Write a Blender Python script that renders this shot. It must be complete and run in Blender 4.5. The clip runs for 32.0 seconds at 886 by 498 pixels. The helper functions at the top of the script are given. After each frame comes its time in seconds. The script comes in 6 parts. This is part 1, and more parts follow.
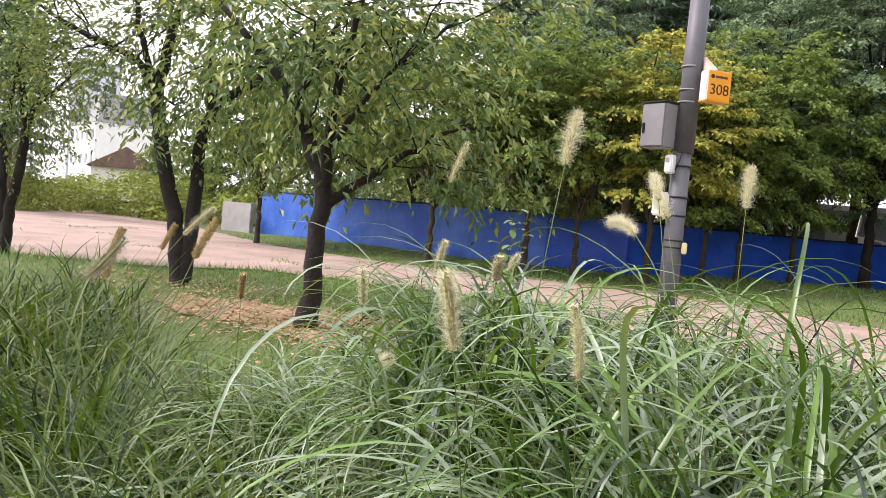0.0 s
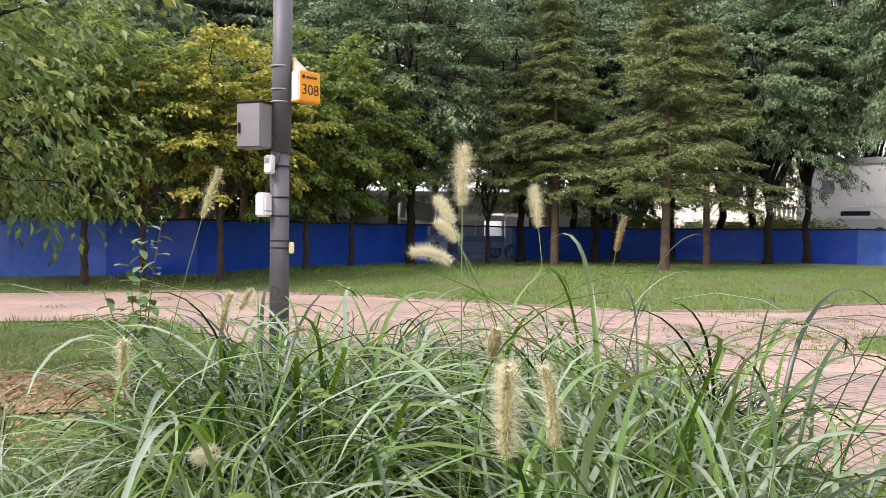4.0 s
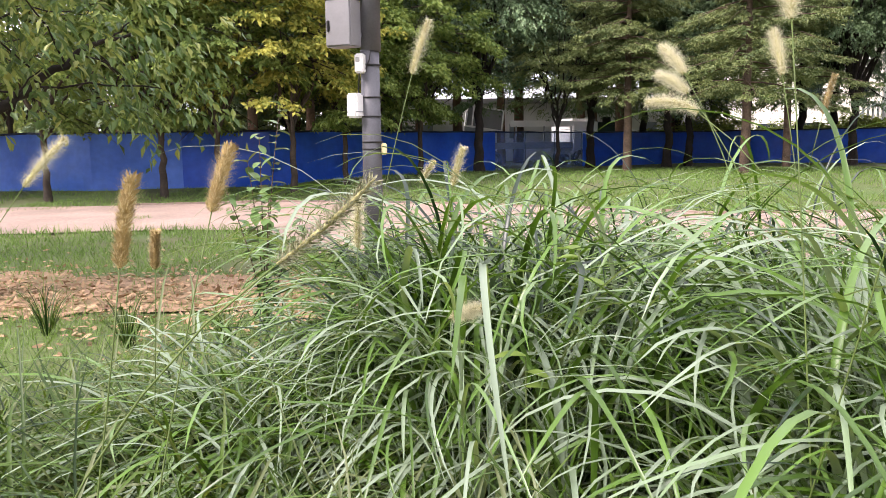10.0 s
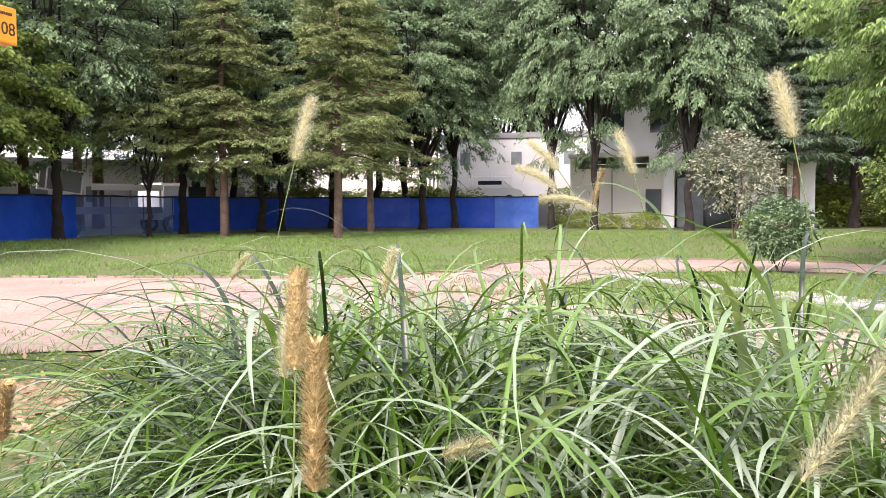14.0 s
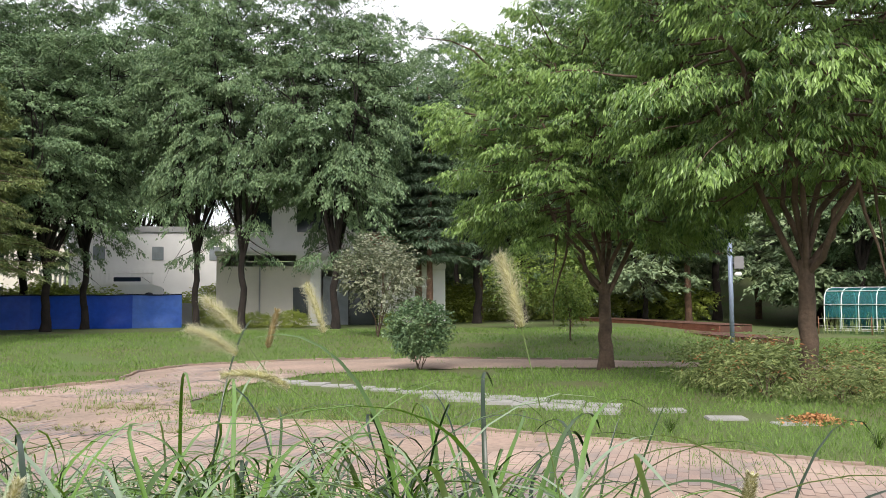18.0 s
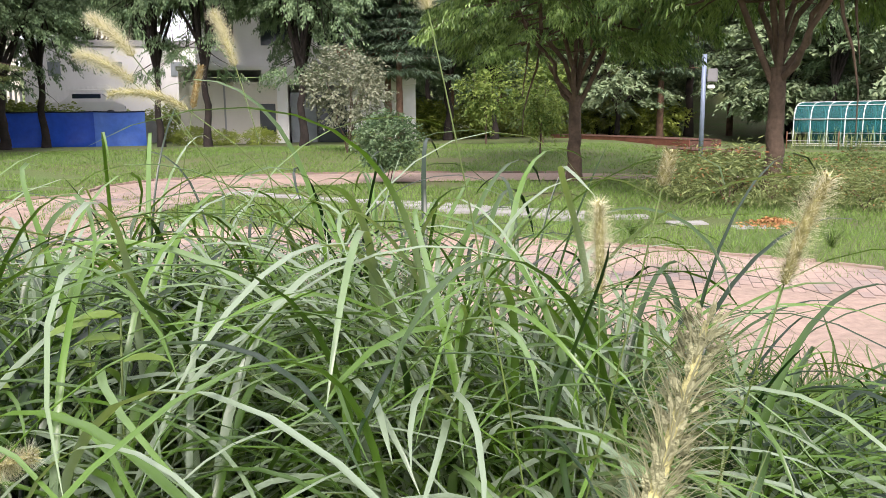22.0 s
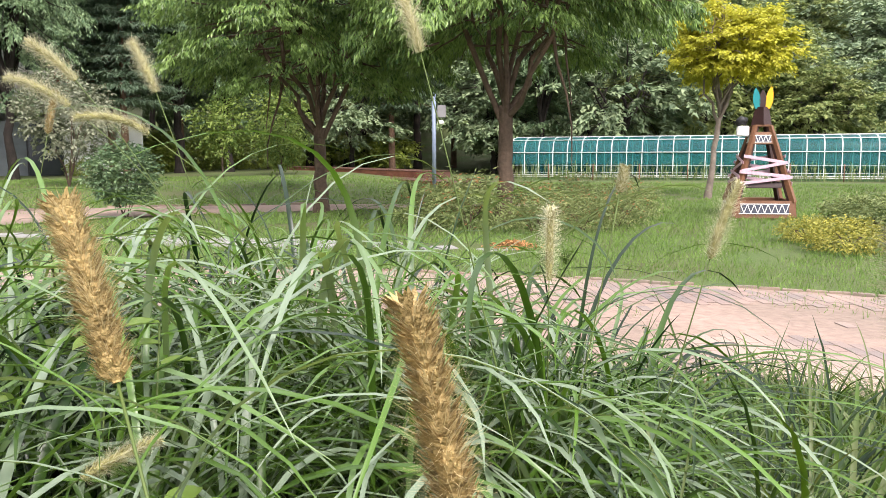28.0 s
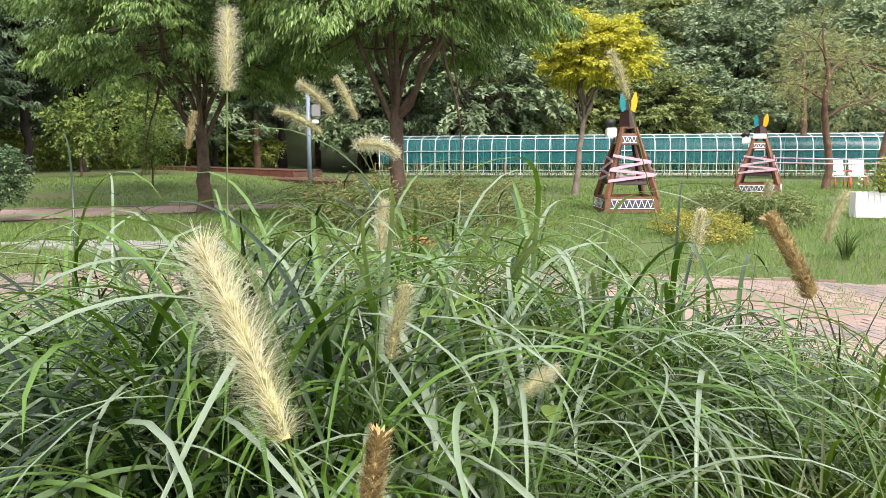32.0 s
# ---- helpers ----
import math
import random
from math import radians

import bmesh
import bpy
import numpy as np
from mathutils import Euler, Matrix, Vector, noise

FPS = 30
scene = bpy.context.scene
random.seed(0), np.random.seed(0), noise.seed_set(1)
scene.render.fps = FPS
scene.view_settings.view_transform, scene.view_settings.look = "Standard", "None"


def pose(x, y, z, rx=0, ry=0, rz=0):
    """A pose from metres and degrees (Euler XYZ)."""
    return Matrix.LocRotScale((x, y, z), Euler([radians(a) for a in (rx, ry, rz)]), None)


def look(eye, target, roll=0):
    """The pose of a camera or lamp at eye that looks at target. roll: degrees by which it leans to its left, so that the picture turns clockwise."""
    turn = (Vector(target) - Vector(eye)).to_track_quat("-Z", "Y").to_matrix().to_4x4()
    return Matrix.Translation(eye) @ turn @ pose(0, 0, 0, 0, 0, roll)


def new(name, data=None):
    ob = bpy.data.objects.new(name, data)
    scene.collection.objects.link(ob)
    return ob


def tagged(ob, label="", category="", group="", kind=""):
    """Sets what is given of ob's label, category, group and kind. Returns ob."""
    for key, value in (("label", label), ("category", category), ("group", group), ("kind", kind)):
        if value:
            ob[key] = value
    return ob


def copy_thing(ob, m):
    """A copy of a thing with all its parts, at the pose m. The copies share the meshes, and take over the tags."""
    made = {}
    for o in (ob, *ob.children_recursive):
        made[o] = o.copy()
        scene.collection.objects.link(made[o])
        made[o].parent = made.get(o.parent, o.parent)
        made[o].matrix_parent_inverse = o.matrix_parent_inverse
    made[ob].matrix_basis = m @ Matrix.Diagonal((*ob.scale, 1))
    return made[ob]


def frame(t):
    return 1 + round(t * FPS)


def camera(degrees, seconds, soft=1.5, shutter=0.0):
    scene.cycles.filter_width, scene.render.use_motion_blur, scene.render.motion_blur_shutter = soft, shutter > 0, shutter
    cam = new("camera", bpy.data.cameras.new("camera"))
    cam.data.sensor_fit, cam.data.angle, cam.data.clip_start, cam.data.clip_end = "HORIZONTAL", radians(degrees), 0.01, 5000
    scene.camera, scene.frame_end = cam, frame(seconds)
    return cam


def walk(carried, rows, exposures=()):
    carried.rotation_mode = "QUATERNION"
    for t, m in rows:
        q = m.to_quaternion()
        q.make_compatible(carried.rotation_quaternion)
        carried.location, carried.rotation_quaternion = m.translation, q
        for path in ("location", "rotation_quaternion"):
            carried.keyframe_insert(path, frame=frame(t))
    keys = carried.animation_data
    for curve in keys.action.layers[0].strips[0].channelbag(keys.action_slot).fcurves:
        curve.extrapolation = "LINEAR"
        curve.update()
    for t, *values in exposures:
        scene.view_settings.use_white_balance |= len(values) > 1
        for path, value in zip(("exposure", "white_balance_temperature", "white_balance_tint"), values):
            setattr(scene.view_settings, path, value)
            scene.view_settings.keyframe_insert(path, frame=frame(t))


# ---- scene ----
cam = camera(58.2, 32.0, soft=0.7)
PATH = [
    (0, (0.576, -0.126, 1.469), (0.01, 1.79, 1.392), 5.3),
    (0.5, (0.408, -0.176, 1.493), (0.141, 1.805, 1.439), 4.8),
    (1, (0.275, -0.15, 1.497), (0.25, 1.85, 1.482), 3.6),
    (1.5, (0.106, -0.104, 1.519), (0.26, 1.89, 1.546), 3.9),
    (2, (0.031, -0.186, 1.551), (0.276, 1.798, 1.602), 3.6),
    (2.5, (-0.026, -0.185, 1.558), (0.293, 1.789, 1.569), 2.8),
    (3, (-0.039, -0.114, 1.546), (0.342, 1.848, 1.486), 1.7),
    (3.5, (-0.044, 0.047, 1.546), (0.426, 1.991, 1.496), 0.9),
    (5.5, (-0.068, 0.153, 1.524), (0.537, 2.059, 1.507), 0.5),
    (6, (-0.067, 0.254, 1.511), (0.633, 2.125, 1.422), 1.0),
    (6.5, (-0.024, 0.395, 1.492), (0.721, 2.247, 1.376), 1.2),
    (7, (0.061, 0.54, 1.459), (0.81, 2.39, 1.339), 1.2),
    (7.5, (0.071, 0.631, 1.421), (0.825, 2.479, 1.294), 0.9),
    (8, (0.099, 0.692, 1.432), (0.851, 2.538, 1.27), 1.0),
    (8.5, (0.009, 0.66, 1.438), (0.71, 2.527, 1.29), 0.5),
    (9, (-0.137, 0.533, 1.426), (0.427, 2.446, 1.28), -0.1),
    (9.5, (-0.276, 0.391, 1.424), (0.188, 2.33, 1.279), 0.2),
    (10, (-0.417, 0.315, 1.41), (-0.046, 2.264, 1.152), -0.8),
    (10.5, (-0.548, 0.28, 1.425), (-0.187, 2.223, 1.112), 0.1),
    (11, (-0.69, 0.285, 1.434), (-0.258, 2.215, 1.14), -0.6),
    (11.5, (-0.816, 0.389, 1.457), (-0.262, 2.292, 1.187), -1.1),
    (12, (-0.859, 0.517, 1.445), (-0.067, 2.339, 1.215), 0.9),
    (12.5, (-0.942, 0.635, 1.454), (0.12, 2.32, 1.281), 0.8),
    (13, (-0.953, 0.703, 1.466), (0.261, 2.288, 1.341), 0.1),
    (13.5, (-0.921, 0.766, 1.478), (0.356, 2.301, 1.367), -0.3),
    (15.5, (-1.065, 0.874, 1.495), (0.283, 2.348, 1.39), 0.9),
    (16, (-1.038, 0.833, 1.502), (0.518, 2.086, 1.418), -0.6),
    (16.5, (-1.014, 0.859, 1.527), (0.655, 1.961, 1.492), 0.4),
    (17, (-0.913, 0.914, 1.57), (0.798, 1.95, 1.605), 0.2),
    (17.5, (-0.795, 0.985, 1.601), (0.984, 1.895, 1.668), -0.3),
    (18, (-0.783, 1.057, 1.638), (1.034, 1.884, 1.763), -0.4),
    (18.5, (-0.737, 1.078, 1.66), (1.083, 1.895, 1.81), -0.4),
    (19, (-0.694, 1.068, 1.667), (1.122, 1.889, 1.831), -0.7),
    (19.5, (-0.697, 1.085, 1.688), (1.118, 1.906, 1.859), -0.8),
    (20, (-0.691, 1.086, 1.68), (1.119, 1.922, 1.84), -0.9),
    (20.5, (-0.694, 1.083, 1.669), (1.116, 1.928, 1.767), -1.0),
    (21, (-0.703, 1.046, 1.624), (1.105, 1.902, 1.597), -1.1),
    (21.5, (-0.692, 1.023, 1.523), (1.118, 1.855, 1.35), -1.0),
    (22, (-0.636, 1.016, 1.454), (1.186, 1.776, 1.131), -0.6),
    (22.5, (-0.563, 0.994, 1.442), (1.252, 1.722, 1.023), -1.2),
    (23, (-0.639, 1.047, 1.44), (1.16, 1.766, 0.946), -0.8),
    (23.5, (-0.638, 1.053, 1.422), (1.14, 1.792, 0.881), -2.2),
    (24, (-0.711, 1.063, 1.412), (1.048, 1.835, 0.854), -1.7),
    (24.5, (-0.827, 1.04, 1.414), (0.907, 1.87, 0.86), -1.6),
    (26.5, (-0.951, 1.198, 1.467), (0.889, 1.893, 1.107), -1.4),
    (27, (-0.946, 1.257, 1.45), (0.975, 1.722, 1.142), -1.0),
    (27.5, (-0.907, 1.23, 1.434), (1.06, 1.462, 1.162), -0.3),
    (28, (-0.941, 1.332, 1.442), (1.04, 1.451, 1.194), -0.3),
    (28.5, (-0.922, 1.349, 1.45), (1.064, 1.31, 1.224), -0.5),
    (29, (-0.88, 1.459, 1.434), (1.092, 1.23, 1.187), 0.2),
    (29.5, (-0.877, 1.573, 1.449), (1.092, 1.314, 1.211), 0.3),
    (30, (-0.908, 1.631, 1.469), (1.071, 1.446, 1.247), 0.1),
    (30.5, (-0.975, 1.722, 1.482), (1.005, 1.531, 1.276), 0.1),
    (31, (-1.079, 1.877, 1.496), (0.893, 1.629, 1.279), 0.2),
    (31.5, (-1.174, 1.978, 1.502), (0.799, 1.722, 1.296), 0.1),
    (32, (-1.384, 2.069, 1.495), (0.585, 1.829, 1.24), -0.3),
]
walk(cam, [(t, look(eye, target, roll)) for t, eye, target, roll in PATH],
     [(0, 1.22, 6500, 25), (3, 1.1, 6500, 26), (6, 1.42, 6500, 27), (8, 1.42, 6500, 27), (9, 1.48, 6500, 27), (13, 1.7, 6500, 29), (16, 1.6, 6500, 29), (17.5, 1.02, 6500, 14),
      (20, 0.74, 6500, 14), (21, 0.91, 6500, 17), (22, 1.26, 6500, 22), (23.5, 1.34, 6500, 21), (27, 1.33, 6500, 20), (28.5, 1.33, 6500, 18), (30, 1.23, 6500, 17), (32, 1.23, 6500, 17)])
# ---- world and light ----
world = bpy.data.worlds.new("sky")
scene.world = world
world.use_nodes = True
wn, wl = world.node_tree.nodes, world.node_tree.links
sky = wn.new("ShaderNodeTexSky")
sky.sky_type, sky.sun_disc = "NISHITA", False
sky.sun_elevation, sky.sun_rotation = radians(46), radians(250)
sky.air_density, sky.dust_density, sky.ozone_density = 1.0, 3.0, 1.0
clouds = wn.new("ShaderNodeTexNoise")
clouds.inputs["Scale"].default_value, clouds.inputs["Detail"].default_value = 2.2, 6.0
cramp = wn.new("ShaderNodeValToRGB")
cramp.color_ramp.elements[0].position, cramp.color_ramp.elements[1].position = 0.18, 0.42
cmix = wn.new("ShaderNodeMixRGB")
cmix.inputs["Color2"].default_value = (10.2, 10.6, 11.2, 1)
wtex = wn.new("ShaderNodeTexCoord")
wl.new(wtex.outputs["Generated"], clouds.inputs["Vector"])
wl.new(clouds.outputs["Fac"], cramp.inputs["Fac"])
wl.new(cramp.outputs["Color"], cmix.inputs["Fac"])
wl.new(sky.outputs["Color"], cmix.inputs["Color1"])
wl.new(cmix.outputs["Color"], wn["Background"].inputs["Color"])
wn["Background"].inputs["Strength"].default_value = 0.085

sun = new("sun", bpy.data.lights.new("sun", "SUN"))
sun.data.energy, sun.data.angle, sun.data.color = 2.5, radians(22), (1.0, 0.95, 0.87)
sun.matrix_world = look((-40, -15, 44), (0, 0, 0))


# ---- materials ----
def mat(name, colour, rough=0.7, metal=0.0, vary=0.25, scale=6.0, bump=0.0, bump_scale=40.0, second=None, spec=0.4):
    """A surface with large stains and fine grain; second: the colour of the stains."""
    m = bpy.data.materials.new(name)
    m.use_nodes = True
    n, l = m.node_tree.nodes, m.node_tree.links
    b = n["Principled BSDF"]
    b.inputs["Roughness"].default_value, b.inputs["Metallic"].default_value = rough, metal
    b.inputs["Specular IOR Level"].default_value = spec
    co = n.new("ShaderNodeTexCoord")
    big, fine = n.new("ShaderNodeTexNoise"), n.new("ShaderNodeTexNoise")
    big.inputs["Scale"].default_value, big.inputs["Detail"].default_value = scale, 5
    fine.inputs["Scale"].default_value, fine.inputs["Detail"].default_value = bump_scale, 4
    l.new(co.outputs["Object"], big.inputs["Vector"])
    l.new(co.outputs["Object"], fine.inputs["Vector"])
    ramp = n.new("ShaderNodeValToRGB")
    ramp.color_ramp.elements[0].position, ramp.color_ramp.elements[1].position = 0.35, 0.68
    c2 = second or tuple(c * (1 - vary) for c in colour)
    ramp.color_ramp.elements[0].color, ramp.color_ramp.elements[1].color = (*c2, 1), (*colour, 1)
    l.new(big.outputs["Fac"], ramp.inputs["Fac"])
    mix = n.new("ShaderNodeMixRGB")
    mix.blend_type = "MULTIPLY"
    mix.inputs["Fac"].default_value = vary
    fr = n.new("ShaderNodeValToRGB")
    fr.color_ramp.elements[0].position, fr.color_ramp.elements[1].position = 0.3, 0.7
    fr.color_ramp.elements[0].color = (0.35, 0.35, 0.35, 1)
    l.new(fine.outputs["Fac"], fr.inputs["Fac"])
    l.new(ramp.outputs["Color"], mix.inputs["Color1"])
    l.new(fr.outputs["Color"], mix.inputs["Color2"])
    l.new(mix.outputs["Color"], b.inputs["Base Color"])
    if bump:
        bp = n.new("ShaderNodeBump")
        bp.inputs["Strength"].default_value, bp.inputs["Distance"].default_value = bump, 0.02
        l.new(fine.outputs["Fac"], bp.inputs["Height"])
        l.new(bp.outputs["Normal"], b.inputs["Normal"])
    return m


def leaf_mat(name, dark, light, rough=0.45, through_part=0.15, spec=0.4, third=None, glow=None, stops=(0.4, 0.78, 0.98)):
    """Foliage: each leaf has its own shade, and lets some light through."""
    m = bpy.data.materials.new(name)
    m.use_nodes = True
    n, l = m.node_tree.nodes, m.node_tree.links
    b = n["Principled BSDF"]
    b.inputs["Roughness"].default_value = rough
    b.inputs["Specular IOR Level"].default_value = spec
    g = n.new("ShaderNodeNewGeometry")
    co = n.new("ShaderNodeTexCoord")
    big = n.new("ShaderNodeTexNoise")
    big.inputs["Scale"].default_value = 0.9
    l.new(co.outputs["Object"], big.inputs["Vector"])
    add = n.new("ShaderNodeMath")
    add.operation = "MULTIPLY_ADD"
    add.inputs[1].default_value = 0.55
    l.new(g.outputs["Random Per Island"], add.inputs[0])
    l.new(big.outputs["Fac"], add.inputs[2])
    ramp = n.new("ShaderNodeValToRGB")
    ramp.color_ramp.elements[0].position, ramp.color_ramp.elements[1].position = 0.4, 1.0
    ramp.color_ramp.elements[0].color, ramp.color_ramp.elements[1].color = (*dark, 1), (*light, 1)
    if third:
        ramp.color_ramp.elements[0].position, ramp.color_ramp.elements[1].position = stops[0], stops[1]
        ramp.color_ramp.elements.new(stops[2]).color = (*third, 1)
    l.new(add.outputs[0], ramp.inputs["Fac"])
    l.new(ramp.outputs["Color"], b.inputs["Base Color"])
    t = n.new("ShaderNodeBsdfTranslucent")
    l.new(ramp.outputs["Color"], t.inputs["Color"])
    if glow:
        gm = n.new("ShaderNodeMixRGB")
        gm.blend_type = "MULTIPLY"
        gm.inputs["Fac"].default_value = 1.0
        gm.inputs["Color2"].default_value = (*glow, 1)
        l.new(ramp.outputs["Color"], gm.inputs["Color1"])
        l.new(gm.outputs["Color"], t.inputs["Color"])
    s = n.new("ShaderNodeMixShader")
    s.inputs["Fac"].default_value = through_part
    l.new(b.outputs[0], s.inputs[1])
    l.new(t.outputs[0], s.inputs[2])
    l.new(s.outputs[0], n["Material Output"].inputs["Surface"])
    return m


def piece_mat(name, a, b_, rough=0.85, bump=0.4, bump_scale=60.0, dust=None):
    """Pieces that differ from one another; dust: a colour that lies over them in patches."""
    m = mat(name, a, rough, 0, 0.25, 1.3, bump, bump_scale)
    n, l = m.node_tree.nodes, m.node_tree.links
    b = n["Principled BSDF"]
    old = b.inputs["Base Color"].links[0].from_socket
    g, o = n.new("ShaderNodeNewGeometry"), n.new("ShaderNodeObjectInfo")
    add = n.new("ShaderNodeMath")
    add.operation = "ADD"
    l.new(g.outputs["Random Per Island"], add.inputs[0])
    l.new(o.outputs["Random"], add.inputs[1])
    fr = n.new("ShaderNodeMath")
    fr.operation = "FRACT"
    l.new(add.outputs[0], fr.inputs[0])
    mix = n.new("ShaderNodeMixRGB")
    mix.inputs["Color2"].default_value = (*b_, 1)
    l.new(fr.outputs[0], mix.inputs["Fac"])
    l.new(old, mix.inputs["Color1"])
    out = mix.outputs["Color"]
    if dust:
        dn, dr, dm = n.new("ShaderNodeTexNoise"), n.new("ShaderNodeValToRGB"), n.new("ShaderNodeMixRGB")
        geo = n.new("ShaderNodeNewGeometry")
        dn.inputs["Scale"].default_value, dn.inputs["Detail"].default_value = 0.7, 6
        dr.color_ramp.elements[0].position, dr.color_ramp.elements[1].position = 0.40, 0.64
        l.new(geo.outputs["Position"], dn.inputs["Vector"])
        l.new(dn.outputs["Fac"], dr.inputs["Fac"])
        l.new(dr.outputs["Color"], dm.inputs["Fac"])
        l.new(out, dm.inputs["Color1"])
        dm.inputs["Color2"].default_value = (*dust, 1)
        out = dm.outputs["Color"]
    l.new(out, b.inputs["Base Color"])
    return m


M_LAWN = mat("lawn_soil", (0.085, 0.14, 0.032), 0.95, 0, 0.5, 0.55, 1.0, 22, second=(0.11, 0.118, 0.045))
M_BLADE = leaf_mat("lawn_blade", (0.09, 0.17, 0.03), (0.175, 0.28, 0.06), 0.6, 0.3)
M_DIRT = mat("dirt_path", (0.37, 0.265, 0.21), 0.95, 0, 0.4, 0.6, 0.9, 12, second=(0.25, 0.19, 0.148))
# soil darkened: shade inside the grass clump is put into its colour
M_SHADE_SOIL = mat("shade_dark_soil", (0.035, 0.026, 0.016), 0.95, 0, 0.4, 3, 0.8, 30)
M_LITTER = mat("bare_soil", (0.33, 0.21, 0.13), 0.95, 0, 0.4, 1.5, 0.8, 30, second=(0.2, 0.15, 0.07))
M_PAVER = piece_mat("brick_paver", (0.33, 0.235, 0.195), (0.165, 0.145, 0.138), dust=(0.36, 0.268, 0.215))
M_EDGING = piece_mat("edging_brick", (0.30, 0.21, 0.165), (0.17, 0.14, 0.12), dust=(0.30, 0.23, 0.17))
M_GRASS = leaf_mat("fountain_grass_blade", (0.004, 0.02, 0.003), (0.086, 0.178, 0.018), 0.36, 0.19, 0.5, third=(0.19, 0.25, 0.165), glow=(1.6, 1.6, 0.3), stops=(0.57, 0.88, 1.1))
M_HEADB3 = leaf_mat("olive_bristle", (0.26, 0.255, 0.14), (0.44, 0.43, 0.27), 0.6, 0.4, 0.3)
M_VERGE = leaf_mat("verge_blade", (0.008, 0.026, 0.004), (0.070, 0.130, 0.012), 0.5, 0.25, 0.35, third=(0.12, 0.15, 0.06), glow=(1.5, 1.5, 0.35), stops=(0.54, 0.9, 1.08))
M_WEED = leaf_mat("path_weed", (0.10, 0.13, 0.035), (0.26, 0.26, 0.10), 0.6, 0.3, 0.3)
M_STEM = mat("grass_stem", (0.10, 0.15, 0.03), 0.6, 0, 0.3, 8)
M_HEADC = mat("seed_head_core", (0.54, 0.51, 0.22), 0.8, 0, 0.4, 60, 0.5, 200)
M_HEADB = leaf_mat("seed_bristle", (0.66, 0.62, 0.41), (0.87, 0.84, 0.65), 0.6, 0.5, 0.3)
M_HEADC3 = mat("olive_seed_head_core", (0.34, 0.34, 0.19), 0.8, 0, 0.4, 60, 0.5, 200)
M_HEADC2 = mat("brown_seed_head_core", (0.55, 0.40, 0.16), 0.8, 0, 0.4, 60, 0.5, 200)
M_HEADB2 = leaf_mat("brown_bristle", (0.54, 0.43, 0.21), (0.76, 0.65, 0.38), 0.6, 0.4, 0.3)
M_BARK = mat("dark_bark", (0.034, 0.026, 0.021), 0.95, 0, 0.5, 3, 1.0, 22)
M_BARKM = mat("grey_brown_bark", (0.085, 0.065, 0.048), 0.95, 0, 0.5, 3, 1.0, 22)
M_BARK2 = mat("brown_bark", (0.16, 0.11, 0.075), 0.95, 0, 0.5, 3, 1.0, 18)
M_BARKG = mat("pale_grey_bark", (0.27, 0.22, 0.18), 0.95, 0, 0.4, 3, 1.0, 18)
M_BARKP = mat("pine_bark", (0.22, 0.13, 0.085), 0.95, 0, 0.5, 3, 1.0, 18)
M_ZELK = leaf_mat("zelkova_leaf", (0.032, 0.085, 0.02), (0.235, 0.36, 0.095), 0.4, 0.2)
M_CHERRY = leaf_mat("cherry_leaf", (0.04, 0.09, 0.025), (0.13, 0.205, 0.058), 0.42, 0.25, third=(0.26, 0.30, 0.07))
M_MAPLE = leaf_mat("maple_leaf", (0.07, 0.13, 0.03), (0.25, 0.325, 0.078), 0.6, 0.42, 0.25)
M_GOLD = leaf_mat("turning_leaf", (0.12, 0.17, 0.03), (0.46, 0.44, 0.09), 0.6, 0.4, 0.2)
M_DARKL = leaf_mat("dark_leaf", (0.046, 0.10, 0.042), (0.195, 0.285, 0.135), 0.5)
M_FIR = leaf_mat("fir_needle", (0.065, 0.11, 0.036), (0.21, 0.25, 0.085), 0.55, 0.15)
M_PINE = leaf_mat("pine_needle", (0.05, 0.09, 0.05), (0.125, 0.185, 0.11), 0.55, 0.15)
M_YEL = leaf_mat("yellow_leaf", (0.30, 0.32, 0.03), (0.62, 0.59, 0.07), 0.5, 0.4)
M_SHRUB = leaf_mat("shrub_leaf", (0.085, 0.13, 0.04), (0.24, 0.285, 0.10), 0.55)
M_RUST = leaf_mat("dry_flower", (0.22, 0.10, 0.04), (0.38, 0.20, 0.08), 0.7)
M_GREYL = leaf_mat("grey_leaf", (0.10, 0.13, 0.07), (0.27, 0.28, 0.19), 0.6)
M_LIME = leaf_mat("lime_leaf", (0.12, 0.17, 0.02), (0.30, 0.36, 0.06), 0.5)
M_POLE = mat("grey_steel", (0.13, 0.13, 0.14), 0.55, 0.2, 0.25, 2.5, 0.1, 60)
M_BOX = mat("grey_box", (0.25, 0.245, 0.25), 0.5, 0, 0.1, 4)
M_BLACK = mat("black_plastic", (0.02, 0.02, 0.02), 0.5, 0, 0.2, 8)
M_WHITE = mat("white_paint", (0.84, 0.83, 0.80), 0.6, 0, 0.08, 1.2)
M_CREAM = mat("cream_render", (0.78, 0.73, 0.64), 0.85, 0, 0.1, 0.7, 0.1, 30)
M_ORANGE = mat("orange_sign", (0.85, 0.36, 0.02), 0.45, 0, 0.06, 6)
M_SIGNW = mat("sign_side", (0.75, 0.68, 0.62), 0.5, 0, 0.06, 6)
M_TEXT = mat("sign_ink", (0.05, 0.025, 0.015), 0.6, 0, 0.05, 8)
M_DECK = mat("red_timber", (0.26, 0.10, 0.06), 0.75, 0, 0.35, 2.0, 0.4, 25)
M_DECKT = mat("dark_timber", (0.13, 0.06, 0.04), 0.75, 0, 0.35, 2.0, 0.4, 25)
M_STONE = mat("pale_stone", (0.33, 0.325, 0.305), 0.85, 0, 0.2, 2.5, 0.4, 40)
M_WOOD = mat("stained_wood", (0.22, 0.10, 0.05), 0.6, 0, 0.35, 3, 0.3, 30)
